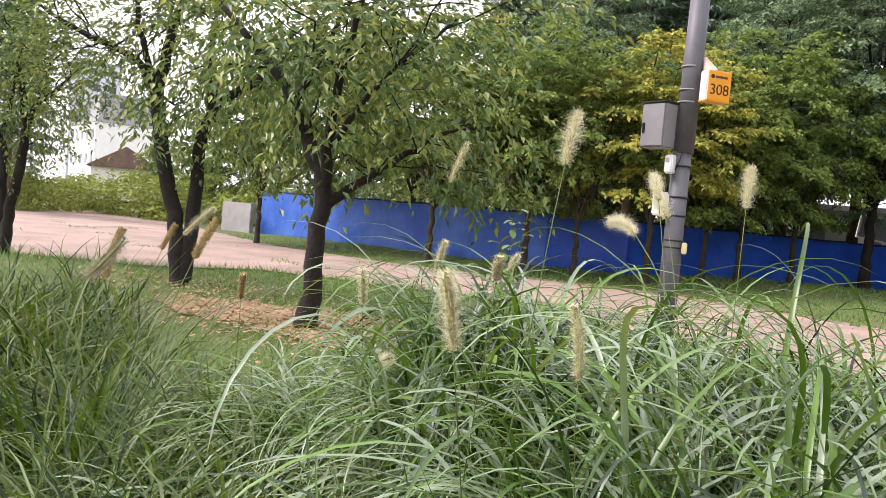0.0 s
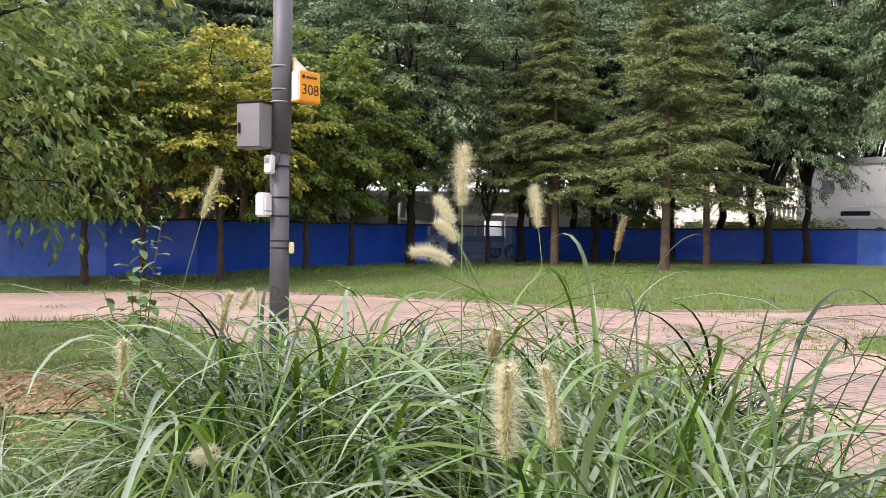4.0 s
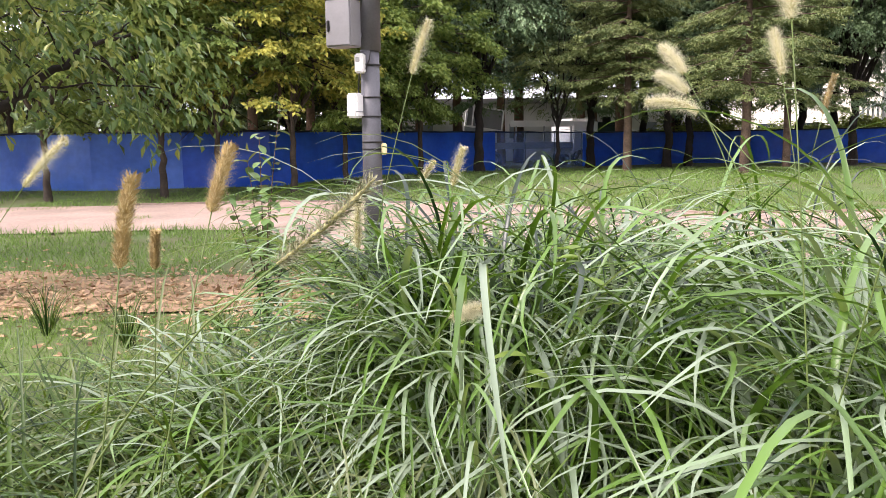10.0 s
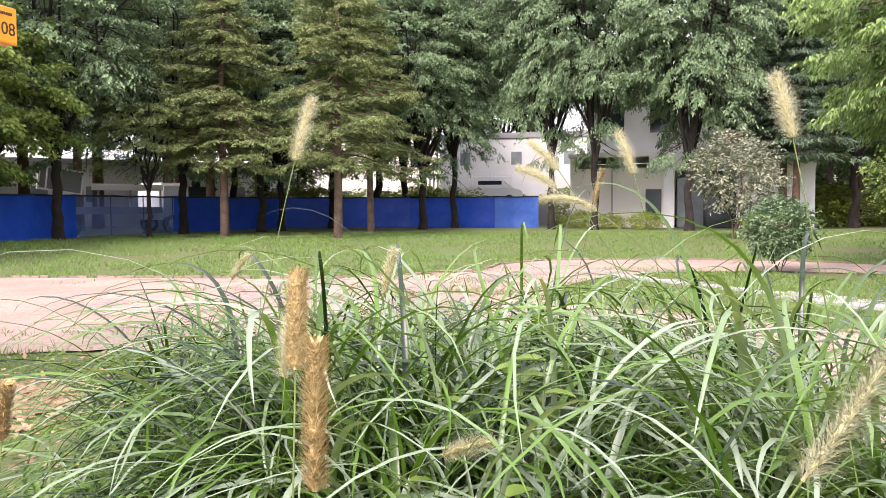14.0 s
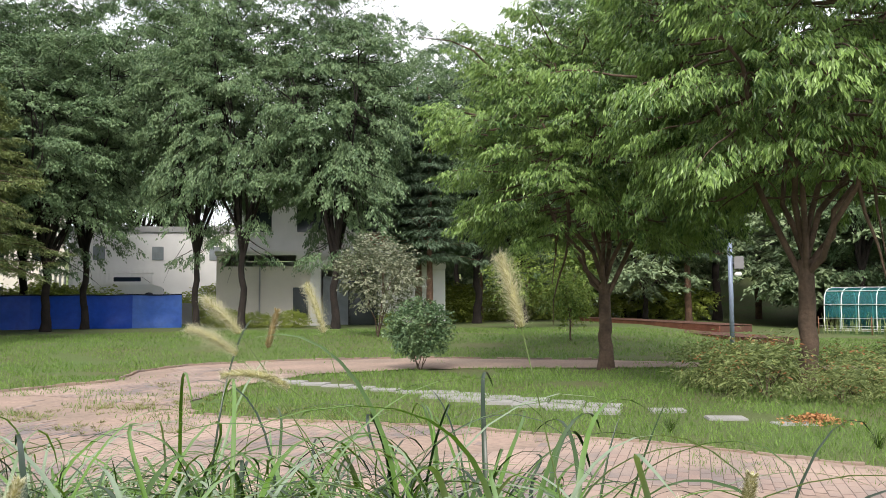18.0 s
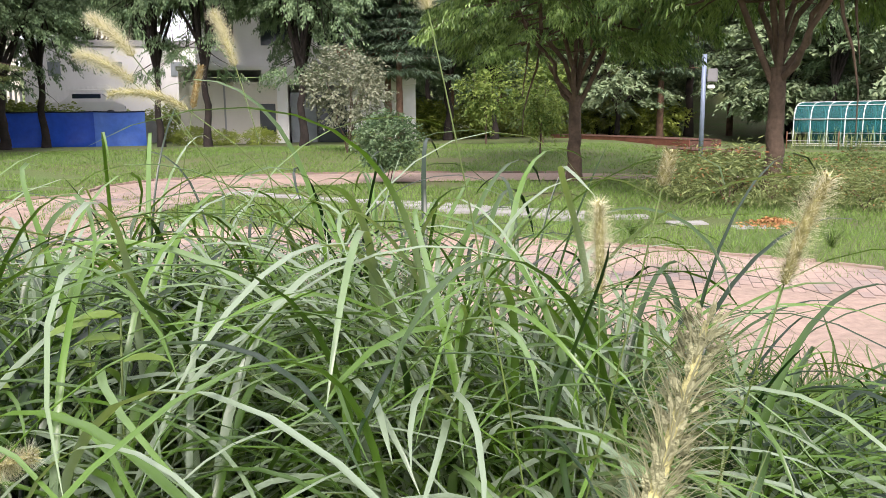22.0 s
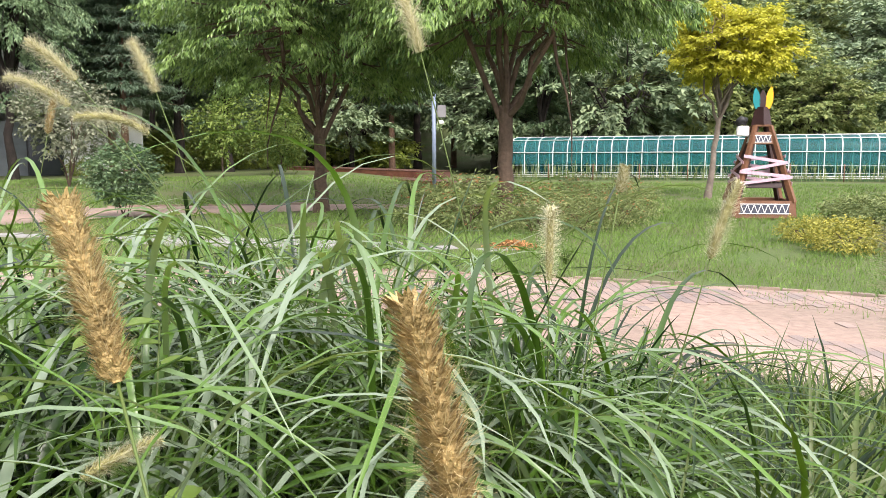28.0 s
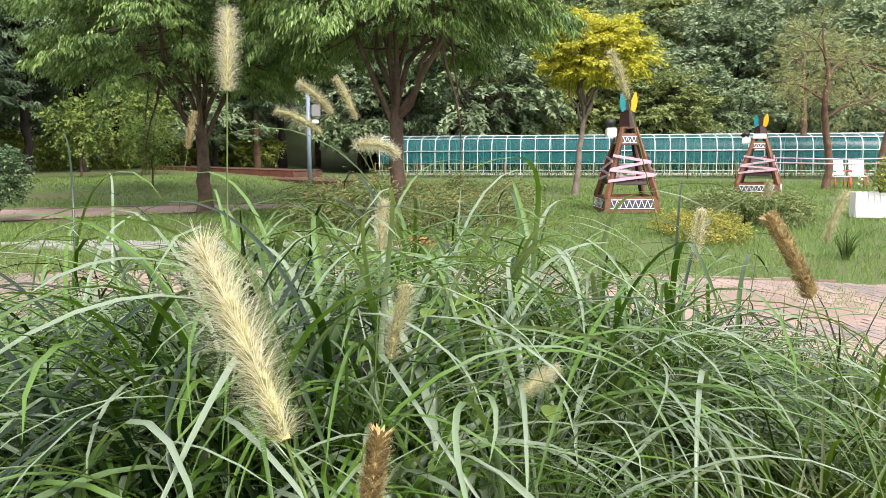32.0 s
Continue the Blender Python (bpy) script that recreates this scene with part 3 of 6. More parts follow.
def fountain_grass():
    # added sheet, dark to deepen the shade between the blades
    flat_area("grass_bed", [(-0.5, 1.2), (-1.4, 2.0), (-1.2, 2.5), (-0.4, 2.9), (0.1, 3.5), (0.8, 3.8), (1.4, 3.6), (1.6, 3.0), (1.4, 2.1), (1.1, 1.5), (0.7, 0.95), (0.3, 1.0)], 0.016, M_SHADE_SOIL, "soil sheet darkened to deepen the shade beneath the tall grass", "ground", 0.06)
    rng = np.random.default_rng(11)
    tufts = np.vstack([scatter(CLUMP, 96, rng), scatter([(-0.2, 1.5), (-0.15, 2.9), (-0.45, 3.0), (-0.75, 2.5), (-0.5, 1.75)], 20, rng)])
    # points of the camera's walk; grass beside them is lower and kept off
    eye_spots = np.array([(0.56, -0.13), (0.1, 0.7), (-0.42, 0.3), (-1.1, 0.6), (-0.66, 1.05), (-0.9, 1.5), (-1.38, 2.06)])
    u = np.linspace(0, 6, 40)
    spots = np.stack([np.interp(u, np.arange(7), eye_spots[:, 0]), np.interp(u, np.arange(7), eye_spots[:, 1]), np.full(40, 1.45)], 1)
    dist = np.min(np.hypot(tufts[:, 0:1] - eye_spots[None, :, 0], tufts[:, 1:2] - eye_spots[None, :, 1]), 1)
    pieces = []
    for (tx, ty), d in zip(tufts, dist):
        # culms stand in a bunch; each carries leaves that leave it at several heights and arch over
        culms, each = 27, 7
        a = rng.uniform(0, 2 * np.pi, culms)
        rr = 0.11 * np.sqrt(rng.random(culms))
        cx, cy = tx + rr * np.cos(a), ty + rr * np.sin(a)
        lean = rng.uniform(0.02, 0.2, culms)
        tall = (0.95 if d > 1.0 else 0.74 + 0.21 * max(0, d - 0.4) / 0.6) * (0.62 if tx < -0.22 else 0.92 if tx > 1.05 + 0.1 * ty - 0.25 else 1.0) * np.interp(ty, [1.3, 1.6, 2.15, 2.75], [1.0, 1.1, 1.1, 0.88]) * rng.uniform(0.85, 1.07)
        ch = rng.uniform(0.66, 1.02, culms) * tall
        roots = np.stack([cx, cy, np.zeros(culms)], 1)
        pieces.append(arching_blades(roots, ch * 1.15, rng.uniform(0.006, 0.009, culms), lean, lean + 0.3, a, 5, rng, 1.5))
        n = culms * each
        i = np.repeat(np.arange(culms), each)
        u = np.tile(np.linspace(0.15, 1.0, each) ** 0.8, culms) + rng.uniform(-0.07, 0.07, n)
        h = np.clip(u, 0.02, 1.0) * ch[i]
        off = np.sin(lean[i]) * h
        roots = np.stack([cx[i] + off * np.cos(a[i]), cy[i] + off * np.sin(a[i]), h * np.cos(lean[i])], 1)
        L = rng.uniform(0.42, 0.92, n) * (0.72 + 0.25 * tall)
        W = np.where(rng.random(n) < 0.7, rng.uniform(0.011, 0.0195, n), rng.uniform(0.007, 0.011, n))
        t0 = rng.uniform(0.05, 0.42, n)
        upright = rng.random(n) < 0.1
        t1 = np.where(upright, t0 + rng.uniform(0.15, 0.8, n), rng.uniform(1.9, 3.0, n))
        L, W = np.where(upright, L * 0.62, L), np.where(upright, W * 0.62, W)
        lay = rng.uniform(0, 2 * np.pi)
        az = np.where(rng.random(n) < 0.55, a[i] + rng.normal(0, 0.4, n), lay + rng.normal(0, 0.5, n))
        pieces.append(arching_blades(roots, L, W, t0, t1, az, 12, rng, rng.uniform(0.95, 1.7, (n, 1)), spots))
    # a few long leaves that rise over the rest and loop down
    pick = tufts[rng.integers(0, len(tufts), 42)]
    pick = pick[pick[:, 0] > -0.2]
    n = len(pick)
    roots = np.stack([pick[:, 0], pick[:, 1], rng.uniform(0.62, 0.85, n)], 1)
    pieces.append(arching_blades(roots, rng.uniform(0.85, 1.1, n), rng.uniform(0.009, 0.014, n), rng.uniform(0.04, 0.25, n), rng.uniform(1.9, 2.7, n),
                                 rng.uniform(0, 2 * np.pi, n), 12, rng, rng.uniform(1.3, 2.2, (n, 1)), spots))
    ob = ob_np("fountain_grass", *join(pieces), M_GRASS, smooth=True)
    tagged(ob, "dense tall fountain grass with long arching green blades", "grass", kind="stuff")
    # lower, finer growth round the clump
    pieces = []
    low = [([(1.2, 0.7), (1.7, 1.4), (2.1, 2.4), (2.2, 3.3), (2.9, 3.2), (3.3, 1.2), (3.2, -0.4), (2.4, -1.2), (1.2, -0.6), (0.9, 0.3)], 75, 0.25, 0.50),
           ([(-4.6, 2.2), (-2.4, 0.4), (-1.5, 0.9), (-1.75, 2.2), (-1.9, 3.4), (-2.8, 4.4), (-4.4, 4.4)], 110, 0.65, 1.05),
           ([(-1.9, 2.1), (-1.6, 2.7), (-0.95, 2.6), (-0.5, 2.7), (-0.1, 2.9), (-0.1, 1.5), (-0.3, 1.1), (-0.55, 0.95), (-0.95, 1.4)], 80, 0.55, 0.92),
           ([(-1.9, 2.7), (-0.4, 2.9), (0.0, 3.6), (-0.6, 4.3), (-1.7, 4.1)], 26, 0.36, 0.62),
           ([(-0.3, 0.9), (0.6, 0.55), (0.9, 0.6), (0.6, 1.0), (0.3, 1.3), (0.0, 1.5)], 26, 0.6, 1.0)]
    for poly, count, l0, l1 in low:
        for tx, ty in scatter(poly, count, rng):
            n = 62
            a = rng.uniform(0, 2 * np.pi, n)
            rr = 0.12 * np.sqrt(rng.random(n))
            roots = np.stack([tx + rr * np.cos(a), ty + rr * np.sin(a), rng.uniform(0, 0.25, n) * l1], 1)
            pieces.append(arching_blades(roots, rng.uniform(l0, l1, n) * 1.05, rng.uniform(0.007, 0.019, n), rng.uniform(0.03, 0.4, n),
                                         rng.uniform(0.9, 2.6, n), a + rng.normal(0, 0.8, n), 8, rng, rng.uniform(1.3, 2.3, (n, 1))))
    ob = ob_np("verge_grass", *join(pieces), M_VERGE, smooth=True)
    tagged(ob, "looser knee-high green grass beside the tall clump", "grass", kind="stuff")


fountain_grass()


def seed_head(centre, length, tilt, azimuth, brown=False, bend=0.0, seed=0, label="", airy=False, fading=False):
    """A bristly spike at the end of a thin stem, bent over by its weight. centre: the middle of the spike."""
    rng = np.random.default_rng(seed + 40)
    c = np.array(centre)
    ti = radians(tilt)
    k = 9
    s = np.linspace(-0.5, 0.5, k)
    ang = ti + radians(bend) * s
    da, dz = np.sin(ang), np.cos(ang)
    ca, sa = math.cos(radians(azimuth)), math.sin(radians(azimuth))
    step = length / (k - 1)
    off = np.concatenate([[0], np.cumsum((da[1:] + da[:-1]) / 2 * step)])
    up = np.concatenate([[0], np.cumsum((dz[1:] + dz[:-1]) / 2 * step)])
    axis = np.stack([off * ca, off * sa, up], 1)
    axis += c - axis[k // 2]
    foot = np.array([c[0] - ca * (0.25 + 0.35 * math.sin(abs(ti))), c[1] - sa * (0.25 + 0.35 * math.sin(abs(ti))), 0.0])
    base = axis[0]
    d0 = axis[1] - axis[0]
    d0 /= np.linalg.norm(d0)
    root = thing("seed_head", pose(*foot), label or ("ripe brown bristly seed head on a thin grass stem" if brown else "pale cream bristly seed head on a thin grass stem"),
                 "seed head", "fountain grass seed heads")
    ctrl = base - d0 * 0.35 * np.linalg.norm(base - foot)
    u = np.linspace(0, 1, 12)[:, None]
    stem = (1 - u) ** 2 * foot + 2 * u * (1 - u) * ctrl + u * u * base
    bar("stem", stem - foot, np.linspace(0.0019, 0.0010, 12), M_STEM, root, 5)
    rad = (0.0025 if airy else 0.0056) * np.sin(np.linspace(0.35, 2.9, k)) ** 0.6 * (length / 0.11) ** 0.5
    vs, fs = tube_arrays(axis - foot, rad, 8, cap=False)
    ob_np("spike", vs, fs, M_HEADC2 if brown else M_HEADC, root, True)
    n = 2000 if not airy else 800
    t = rng.random(n) * (k - 1.001)
    i = t.astype(int)
    fr = (t - i)[:, None]
    p = axis[i] * (1 - fr) + axis[i + 1] * fr - foot
    d = axis[i + 1] - axis[i]
    d /= np.linalg.norm(d, axis=1)[:, None]
    r = rng.normal(0, 1, (n, 3))
    r -= d * (r * d).sum(1)[:, None]
    r /= np.linalg.norm(r, axis=1)[:, None]
    way = r * 0.85 + d * rng.uniform(-0.1, 0.75, n)[:, None]
    way /= np.linalg.norm(way, axis=1)[:, None]
    L = rng.uniform(0.015, 0.036, n) * min(1.0, (length / 0.11) ** 0.8) * (1 - 0.35 * np.abs(t / (k - 1) - 0.5) * 2) * (0.8 if brown else 1.0)
    side = np.cross(way, d)
    side /= np.linalg.norm(side, axis=1)[:, None]
    w = rng.uniform(0.00018, 0.00034, n)[:, None]
    q = p + r * 0.003
    v = np.stack([q - side * w, q + side * w, q + way * L[:, None]], 1).reshape(-1, 3)
    # small spikelets close to the axis
    m = 520 if brown else 300
    t2 = rng.random(m) * (k - 1.001)
    i2 = t2.astype(int)
    p2 = axis[i2] * (1 - (t2 - i2)[:, None]) + axis[i2 + 1] * (t2 - i2)[:, None] - foot
    d2 = axis[i2 + 1] - axis[i2]
    d2 /= np.linalg.norm(d2, axis=1)[:, None]
    r2 = rng.normal(0, 1, (m, 3))
    r2 -= d2 * (r2 * d2).sum(1)[:, None]
    r2 /= np.linalg.norm(r2, axis=1)[:, None]
    way2 = r2 * 0.7 + d2 * 0.7
    s2 = np.cross(way2, d2)
    s2 /= np.linalg.norm(s2, axis=1)[:, None] + 1e-9
    q2 = p2 + r2 * 0.004
    big = 1.5 if brown else 1.0
    v2 = np.stack([q2, q2 + (way2 * 0.004 - s2 * 0.0012) * big, q2 + way2 * 0.0085 * big, q2 + (way2 * 0.004 + s2 * 0.0012) * big], 1).reshape(-1, 3)
    f2 = np.arange(4 * m).reshape(-1, 4)
    tagged(ob_np("spikelet_coat", v2, f2, M_HEADC2 if brown else M_HEADC3 if airy else M_HEADC, root), kind="stuff")
    ob_np("bristles", v, np.arange(3 * n).reshape(-1, 3), M_HEADB if fading else M_HEADB2 if brown else M_HEADB3 if airy else M_HEADB, root)
    return root


HEADS = [((0.268, 0.985, 1.335), 0.122, 18, -110, 0, 10), ((0.43, 1.23, 1.28), 0.13, 9, 180, 0, 20), ((-0.06, 2.01, 1.365), 0.085, 15, -20, 0, 10),
         ((-0.925, 2.13, 1.388), 0.135, 43, 36, 0, 10), ((-0.52, 1.552, 1.365), 0.105, 28, 55, 1, 12), ((-0.62, 1.352, 1.322), 0.115, 15, 55, 1, 10),
         ((-0.385, 1.045, 1.34), 0.12, 50, -12, 2, -12), ((0.30, 1.13, 1.395), 0.04, 12, -60, 0, 0), ((-0.28, 2.0, 1.25), 0.11, 14, -90, 0, 10),
         ((-0.1, 2.245, 1.645), 0.135, 19, 0, 0, 8), ((0.5, 2.13, 1.61), 0.105, 48, 106, 0, 20), ((0.52, 2.17, 1.56), 0.12, 64, 105, 0, 30),
         ((0.43, 1.99, 1.50), 0.13, 78, 128, 0, 50), ((0.73, 2.06, 1.62), 0.12, 25, 85, 0, 10), ((0.35, 1.46, 1.65), 0.115, 20, 74, 0, 10),
         ((1.23, 2.55, 1.55), 0.12, 14, -50, 3, 5), ((-0.1, 1.75, 1.10), 0.09, 70, -60, 0, 15), ((-0.70, 2.05, 1.20), 0.08, 10, -60, 1, 10),
         ((-1.75, 2.75, 1.22), 0.12, 20, 30, 1, 10), ((-1.3, 2.5, 1.30), 0.11, 25, 60, 1, 10), ((0.0, 2.75, 1.33), 0.08, 35, -40, 0, 20)]
for n_, (c_, len_, ti_, az_, br_, be_) in enumerate(HEADS):
    seed_head(c_, len_, ti_, az_, br_ in (1, 3), be_, n_, airy=br_ == 2, fading=br_ == 3)


# ---- trees ----
def leaf_quads(p, axis, normal, L, W):
    """One folded lozenge a leaf."""
    side = np.cross(axis, normal)
    side /= np.linalg.norm(side, axis=1)[:, None] + 1e-9
    up = np.cross(side, axis)
    L, W = L[:, None], W[:, None]
    a = p
    b = p + axis * L * 0.45 - side * W / 2 + up * W * 0.15
    c = p + axis * L - up * L * 0.12
    d = p + axis * L * 0.45 + side * W / 2 + up * W * 0.15
    v = np.stack([a, b, c, d], 1).reshape(-1, 3)
    return v, np.arange(len(v)).reshape(-1, 4)


def leaf_tris(p, axis, normal, L, W):
    """One pointed triangle a leaf, for trees that stand far off."""
    side = np.cross(axis, normal)
    side /= np.linalg.norm(side, axis=1)[:, None] + 1e-9
    L, W = L[:, None], W[:, None]
    v = np.stack([p - side * W / 2, p + side * W / 2, p + axis * L], 1).reshape(-1, 3)
    return v, np.arange(len(v)).reshape(-1, 3)


def bough_pads(q, centre, radii, per, length, width, rng, rise=0.15, sag=0.25, thick=0.05):
    """Flat leafy boughs that reach outwards from the points q: where their sprays start and which way they go, and the twigs that carry them."""
    k = len(q)
    d = (q - centre) / radii
    flat_way = d * [1, 1, 0] + rng.normal(0, 0.22, (k, 3)) * [1, 1, 0]
    way = flat_way / (np.linalg.norm(flat_way, axis=1)[:, None] + 1e-9)
    way[:, 2] = rise + 0.9 * np.clip(d[:, 2], -0.35, 1.0) + rng.normal(0, 0.12, k)
    way /= np.linalg.norm(way, axis=1)[:, None]
    side = np.cross(way, [0, 0, 1.0])
    side /= np.linalg.norm(side, axis=1)[:, None] + 1e-9
    size = rng.uniform(0.65, 1.3, k)[:, None]
    u = rng.random((k, per)) ** 0.85
    w = rng.uniform(-1, 1, (k, per)) * (1.05 - np.abs(u - 0.4)) * width * size
    p = q[:, None] + way[:, None] * (u * length * size)[..., None] + side[:, None] * w[..., None]
    p[..., 2] -= sag * length * size * u ** 2 + 0.25 * np.abs(w)
    p += rng.normal(0, thick, p.shape)
    ways = way[:, None] * 0.8 + side[:, None] * (np.sign(w) * 0.65)[..., None] + rng.normal(0, 0.2, p.shape)
    ways[..., 2] -= sag * 0.7
    twigs = []
    s = np.linspace(-0.5, 0.95, 5)[:, None]
    for i in range(k):
        line = q[i] + way[i] * s * length * size[i]
        line[:, 2] -= sag * length * size[i] * np.abs(s[:, 0]) * s[:, 0]
        twigs.append(tube_arrays(line, np.linspace(0.022, 0.005, 5), 4, cap=False))
    return p.reshape(-1, 3), ways.reshape(-1, 3), twigs


def sprays(start, way, length, per, L, W, droop, rng, flat=0.5, hang=0.25, fan=0.8, tri=False):
    """Leafy twigs: leaves to both sides along each."""
    n = len(start)
    way = way / (np.linalg.norm(way, axis=1)[:, None] + 1e-9)
    s = (np.arange(per) + 0.5) / per
    s = s[None] + rng.normal(0, 0.3 / per, (n, per))
    p = start[:, None] + way[:, None] * (s * length[:, None])[..., None]
    p[..., 2] -= droop * length[:, None] * s ** 2
    p += rng.normal(0, 0.05, p.shape) * length[:, None, None]
    side = np.cross(way, [0, 0, 1.0])
    side /= np.linalg.norm(side, axis=1)[:, None] + 1e-9
    sign = np.where(np.arange(per) % 2, 1.0, -1.0)[None, :, None]
    ax = way[:, None] * 0.6 + side[:, None] * sign * fan + rng.normal(0, 0.3 if fan > 0.6 else 0.2, (n, per, 3))
    ax[..., 2] -= 0.15 + hang
    ax = ax.reshape(-1, 3)
    ax /= np.linalg.norm(ax, axis=1)[:, None] + 1e-9
    nr = rng.normal(0, flat, (n * per, 3)) + [0, 0, 1.0]
    m = n * per
    return (leaf_tris if tri else leaf_quads)(p.reshape(-1, 3), ax, nr, L * rng.uniform(0.7, 1.25, m), W * rng.uniform(0.7, 1.25, m))


def limb(a, b, r0, r1, rng, sag=0.1, k=7, sides=7):
    a, b = np.asarray(a, float), np.asarray(b, float)
    u = np.linspace(0, 1, k)[:, None]
    d = np.linalg.norm(b - a)
    wob = rng.normal(0, 0.035 * d, (k, 3)) * np.sin(np.pi * u)
    mid = (a + b) / 2 + np.array([0, 0, sag * d])
    pts = (1 - u) ** 2 * a + 2 * u * (1 - u) * mid + u * u * b + wob
    return pts, tube_arrays(pts, np.linspace(r0, r1, k), sides, cap=False)


def crown_points(n, centre, radii, rng, lump, shell=0.55, cone=0.0, gap=0.0):
    """Points in an uneven crown, thicker towards its outside."""
    d = rng.normal(0, 1, (n * 3, 3))
    d /= np.linalg.norm(d, axis=1)[:, None]
    r = shell + (1 - shell) * rng.random(n * 3) ** 0.6
    off = rng.uniform(0, 50)
    bump = np.array([noise.noise((x * 2.2 + off, y * 2.2, z * 2.2)) for x, y, z in d])
    p = d * (r * (1 + lump * bump))[:, None]
    if cone:
        f = np.clip((1 - p[:, 2]) / 2, 0.05, 1)
        p[:, :2] *= (1 - cone + cone * 1.5 * f)[:, None]
    p = p * radii + centre
    hole = np.array([noise.noise((x * 0.9 + off, y * 0.9, z * 0.9 + 7)) for x, y, z in p])
    p = p[hole > gap - 0.75]
    return p[:n]


def make_tree(name, label, seed, H, trunk_r, fork, crown_z, radii, leaf, leaf_size, n_spray, per, bark, limbs=7, lump=0.35, droop=0.35, shell=0.5, cone=0.0,
              gap=0.35, stems=1, lean=(0, 0), spray=0.9, category="tree", group="", tier=0.0, low=0.0, hang=0.25, custom=(), hollow=0.0, clump=None, bough=None, fan=0.8, tri=False):
    rng = np.random.default_rng(seed)
    noise.seed_set(seed + 1)
    root = thing(name, Matrix(), label, category, group)
    wood = []
    centre = np.array([lean[0], lean[1], crown_z])
    tips = []
    top = np.array([lean[0] * 0.5, lean[1] * 0.5, fork])
    for line in custom:
        pts = np.array([(u * 0.96 - w * 0.28, u * 0.28 + w * 0.96, z) for u, w, z, _ in line])
        rr = np.array([q[3] for q in line])
        fine = np.linspace(0, len(line) - 1, 5 * (len(line) - 1) + 1)
        pts = np.stack([np.interp(fine, np.arange(len(line)), pts[:, c]) for c in range(3)], 1)
        pts[1:-1] = (pts[:-2] + 2 * pts[1:-1] + pts[2:]) / 4
        pts[1:-1] += rng.normal(0, 0.012, pts[1:-1].shape)
        wood.append(tube_arrays(pts, np.interp(fine, np.arange(len(line)), rr), 10, cap=False))
        for b in range(9):
            i = rng.integers(len(pts) // 3, len(pts))
            if pts[i, 2] < 1.7:
                continue
            q2 = pts[i] + rng.normal(0, 1, 3) * [0.7, 0.7, 0.35] + [0, 0, 0.35]
            lp, t2 = limb(pts[i], q2, rr[-1] * 0.8, 0.006, rng, 0.08, 6, 5)
            wood.append(t2)
            tips.extend([q2, lp[3]])
    for st in range(0 if custom else stems):
        if stems == 1:
            foot, head, r = np.zeros(3), top, trunk_r
        else:
            a = 2 * np.pi * st / stems + rng.uniform(-0.4, 0.4)
            foot = np.array([math.cos(a), math.sin(a), 0]) * trunk_r * 0.7
            head = top + np.array([math.cos(a), math.sin(a), 0]) * fork * 0.28 + [0, 0, rng.uniform(-0.2, 0.5)]
            r = trunk_r * rng.uniform(0.6, 0.8)
        u = np.linspace(0, 1, 9)[:, None]
        pts = foot * (1 - u) + head * u + rng.normal(0, trunk_r * (0.10 if name == "zelkova_tree" else 0.22), (9, 3)) * np.sin(np.pi * u)
        pts[0, 2] -= 0.08
        rr = r * (1 - 0.25 * u[:, 0]) * (1 + 0.4 * np.exp(-u[:, 0] * 12))
        wood.append(tube_arrays(pts, rr, 12, cap=False))
        for k in range(limbs if stems == 1 else max(3, limbs // stems)):
            a = 2 * np.pi * k / max(1, limbs) * (stems if stems > 1 else 1) + rng.uniform(-0.5, 0.5)
            e = rng.uniform(-0.35, 0.95)
            q = centre + np.array([math.cos(a) * math.cos(e), math.sin(a) * math.cos(e), math.sin(e)]) * radii * rng.uniform(0.55, 0.8)
            start = head + [0, 0, rng.uniform(-0.25, 0.1) * fork]
            lp, lt = limb(start, q, r * (0.36 if name == "zelkova_tree" else 0.5), r * 0.12, rng, rng.uniform(-0.02, 0.14), 8, 7)
            wood.append(lt)
            for b in range(4):
                i = rng.integers(3, 8)
                q2 = lp[i] + (lp[i] - centre + rng.normal(0, 0.6, 3) * radii) * rng.uniform(0.15, 0.3)
                _, t2 = limb(lp[i], q2, r * 0.22, r * 0.05, rng, 0.08, 5, 5)
                wood.append(t2)
    if bough:
        q = crown_points(bough[0], centre, np.array(radii) * bough[5], rng, lump, shell, cone, gap)
        q = q[q[:, 2] > low]
        p, way, twigs = bough_pads(q, centre, np.array(radii), bough[1], bough[2], bough[3], rng, bough[4])
        keep = p[:, 2] > low
        if hollow:
            keep &= (p[:, 2] > hollow) | (np.hypot(p[:, 0], p[:, 1]) > 1.5)
        p, way = p[keep], way[keep]
        ob_np("trunk", *join(wood + twigs), bark, root, True)
        v, f = sprays(p, way, spray * rng.uniform(0.6, 1.2, len(p)), per, leaf_size[0], leaf_size[1], droop, rng, 0.5, hang, fan, tri)
        ob_np("crown", v, f, leaf, root)
        return root
    ob_np("trunk", *join(wood), bark, root, True)
    p = crown_points(n_spray, centre, np.array(radii), rng, lump, shell, cone, gap)
    if clump:
        # foliage gathers in flat pads at the twig ends
        q = p[rng.integers(0, len(p), clump[0])]
        size = rng.uniform(0.6, 1.35, (clump[0], 1))
        j = rng.integers(0, clump[0], n_spray)
        p = q[j] + np.clip(rng.normal(0, 1, (n_spray, 3)), -1.7, 1.7) * [clump[1], clump[1], clump[2]] * size[j]
    if custom:
        t_ = np.array(tips)
        near = t_[rng.integers(0, len(t_), n_spray)] + rng.normal(0, 0.30, (n_spray, 3))
        p = np.vstack([near, p[: n_spray // 6]])
    way = (p - centre) / np.array(radii) + rng.normal(0, 0.35, p.shape)
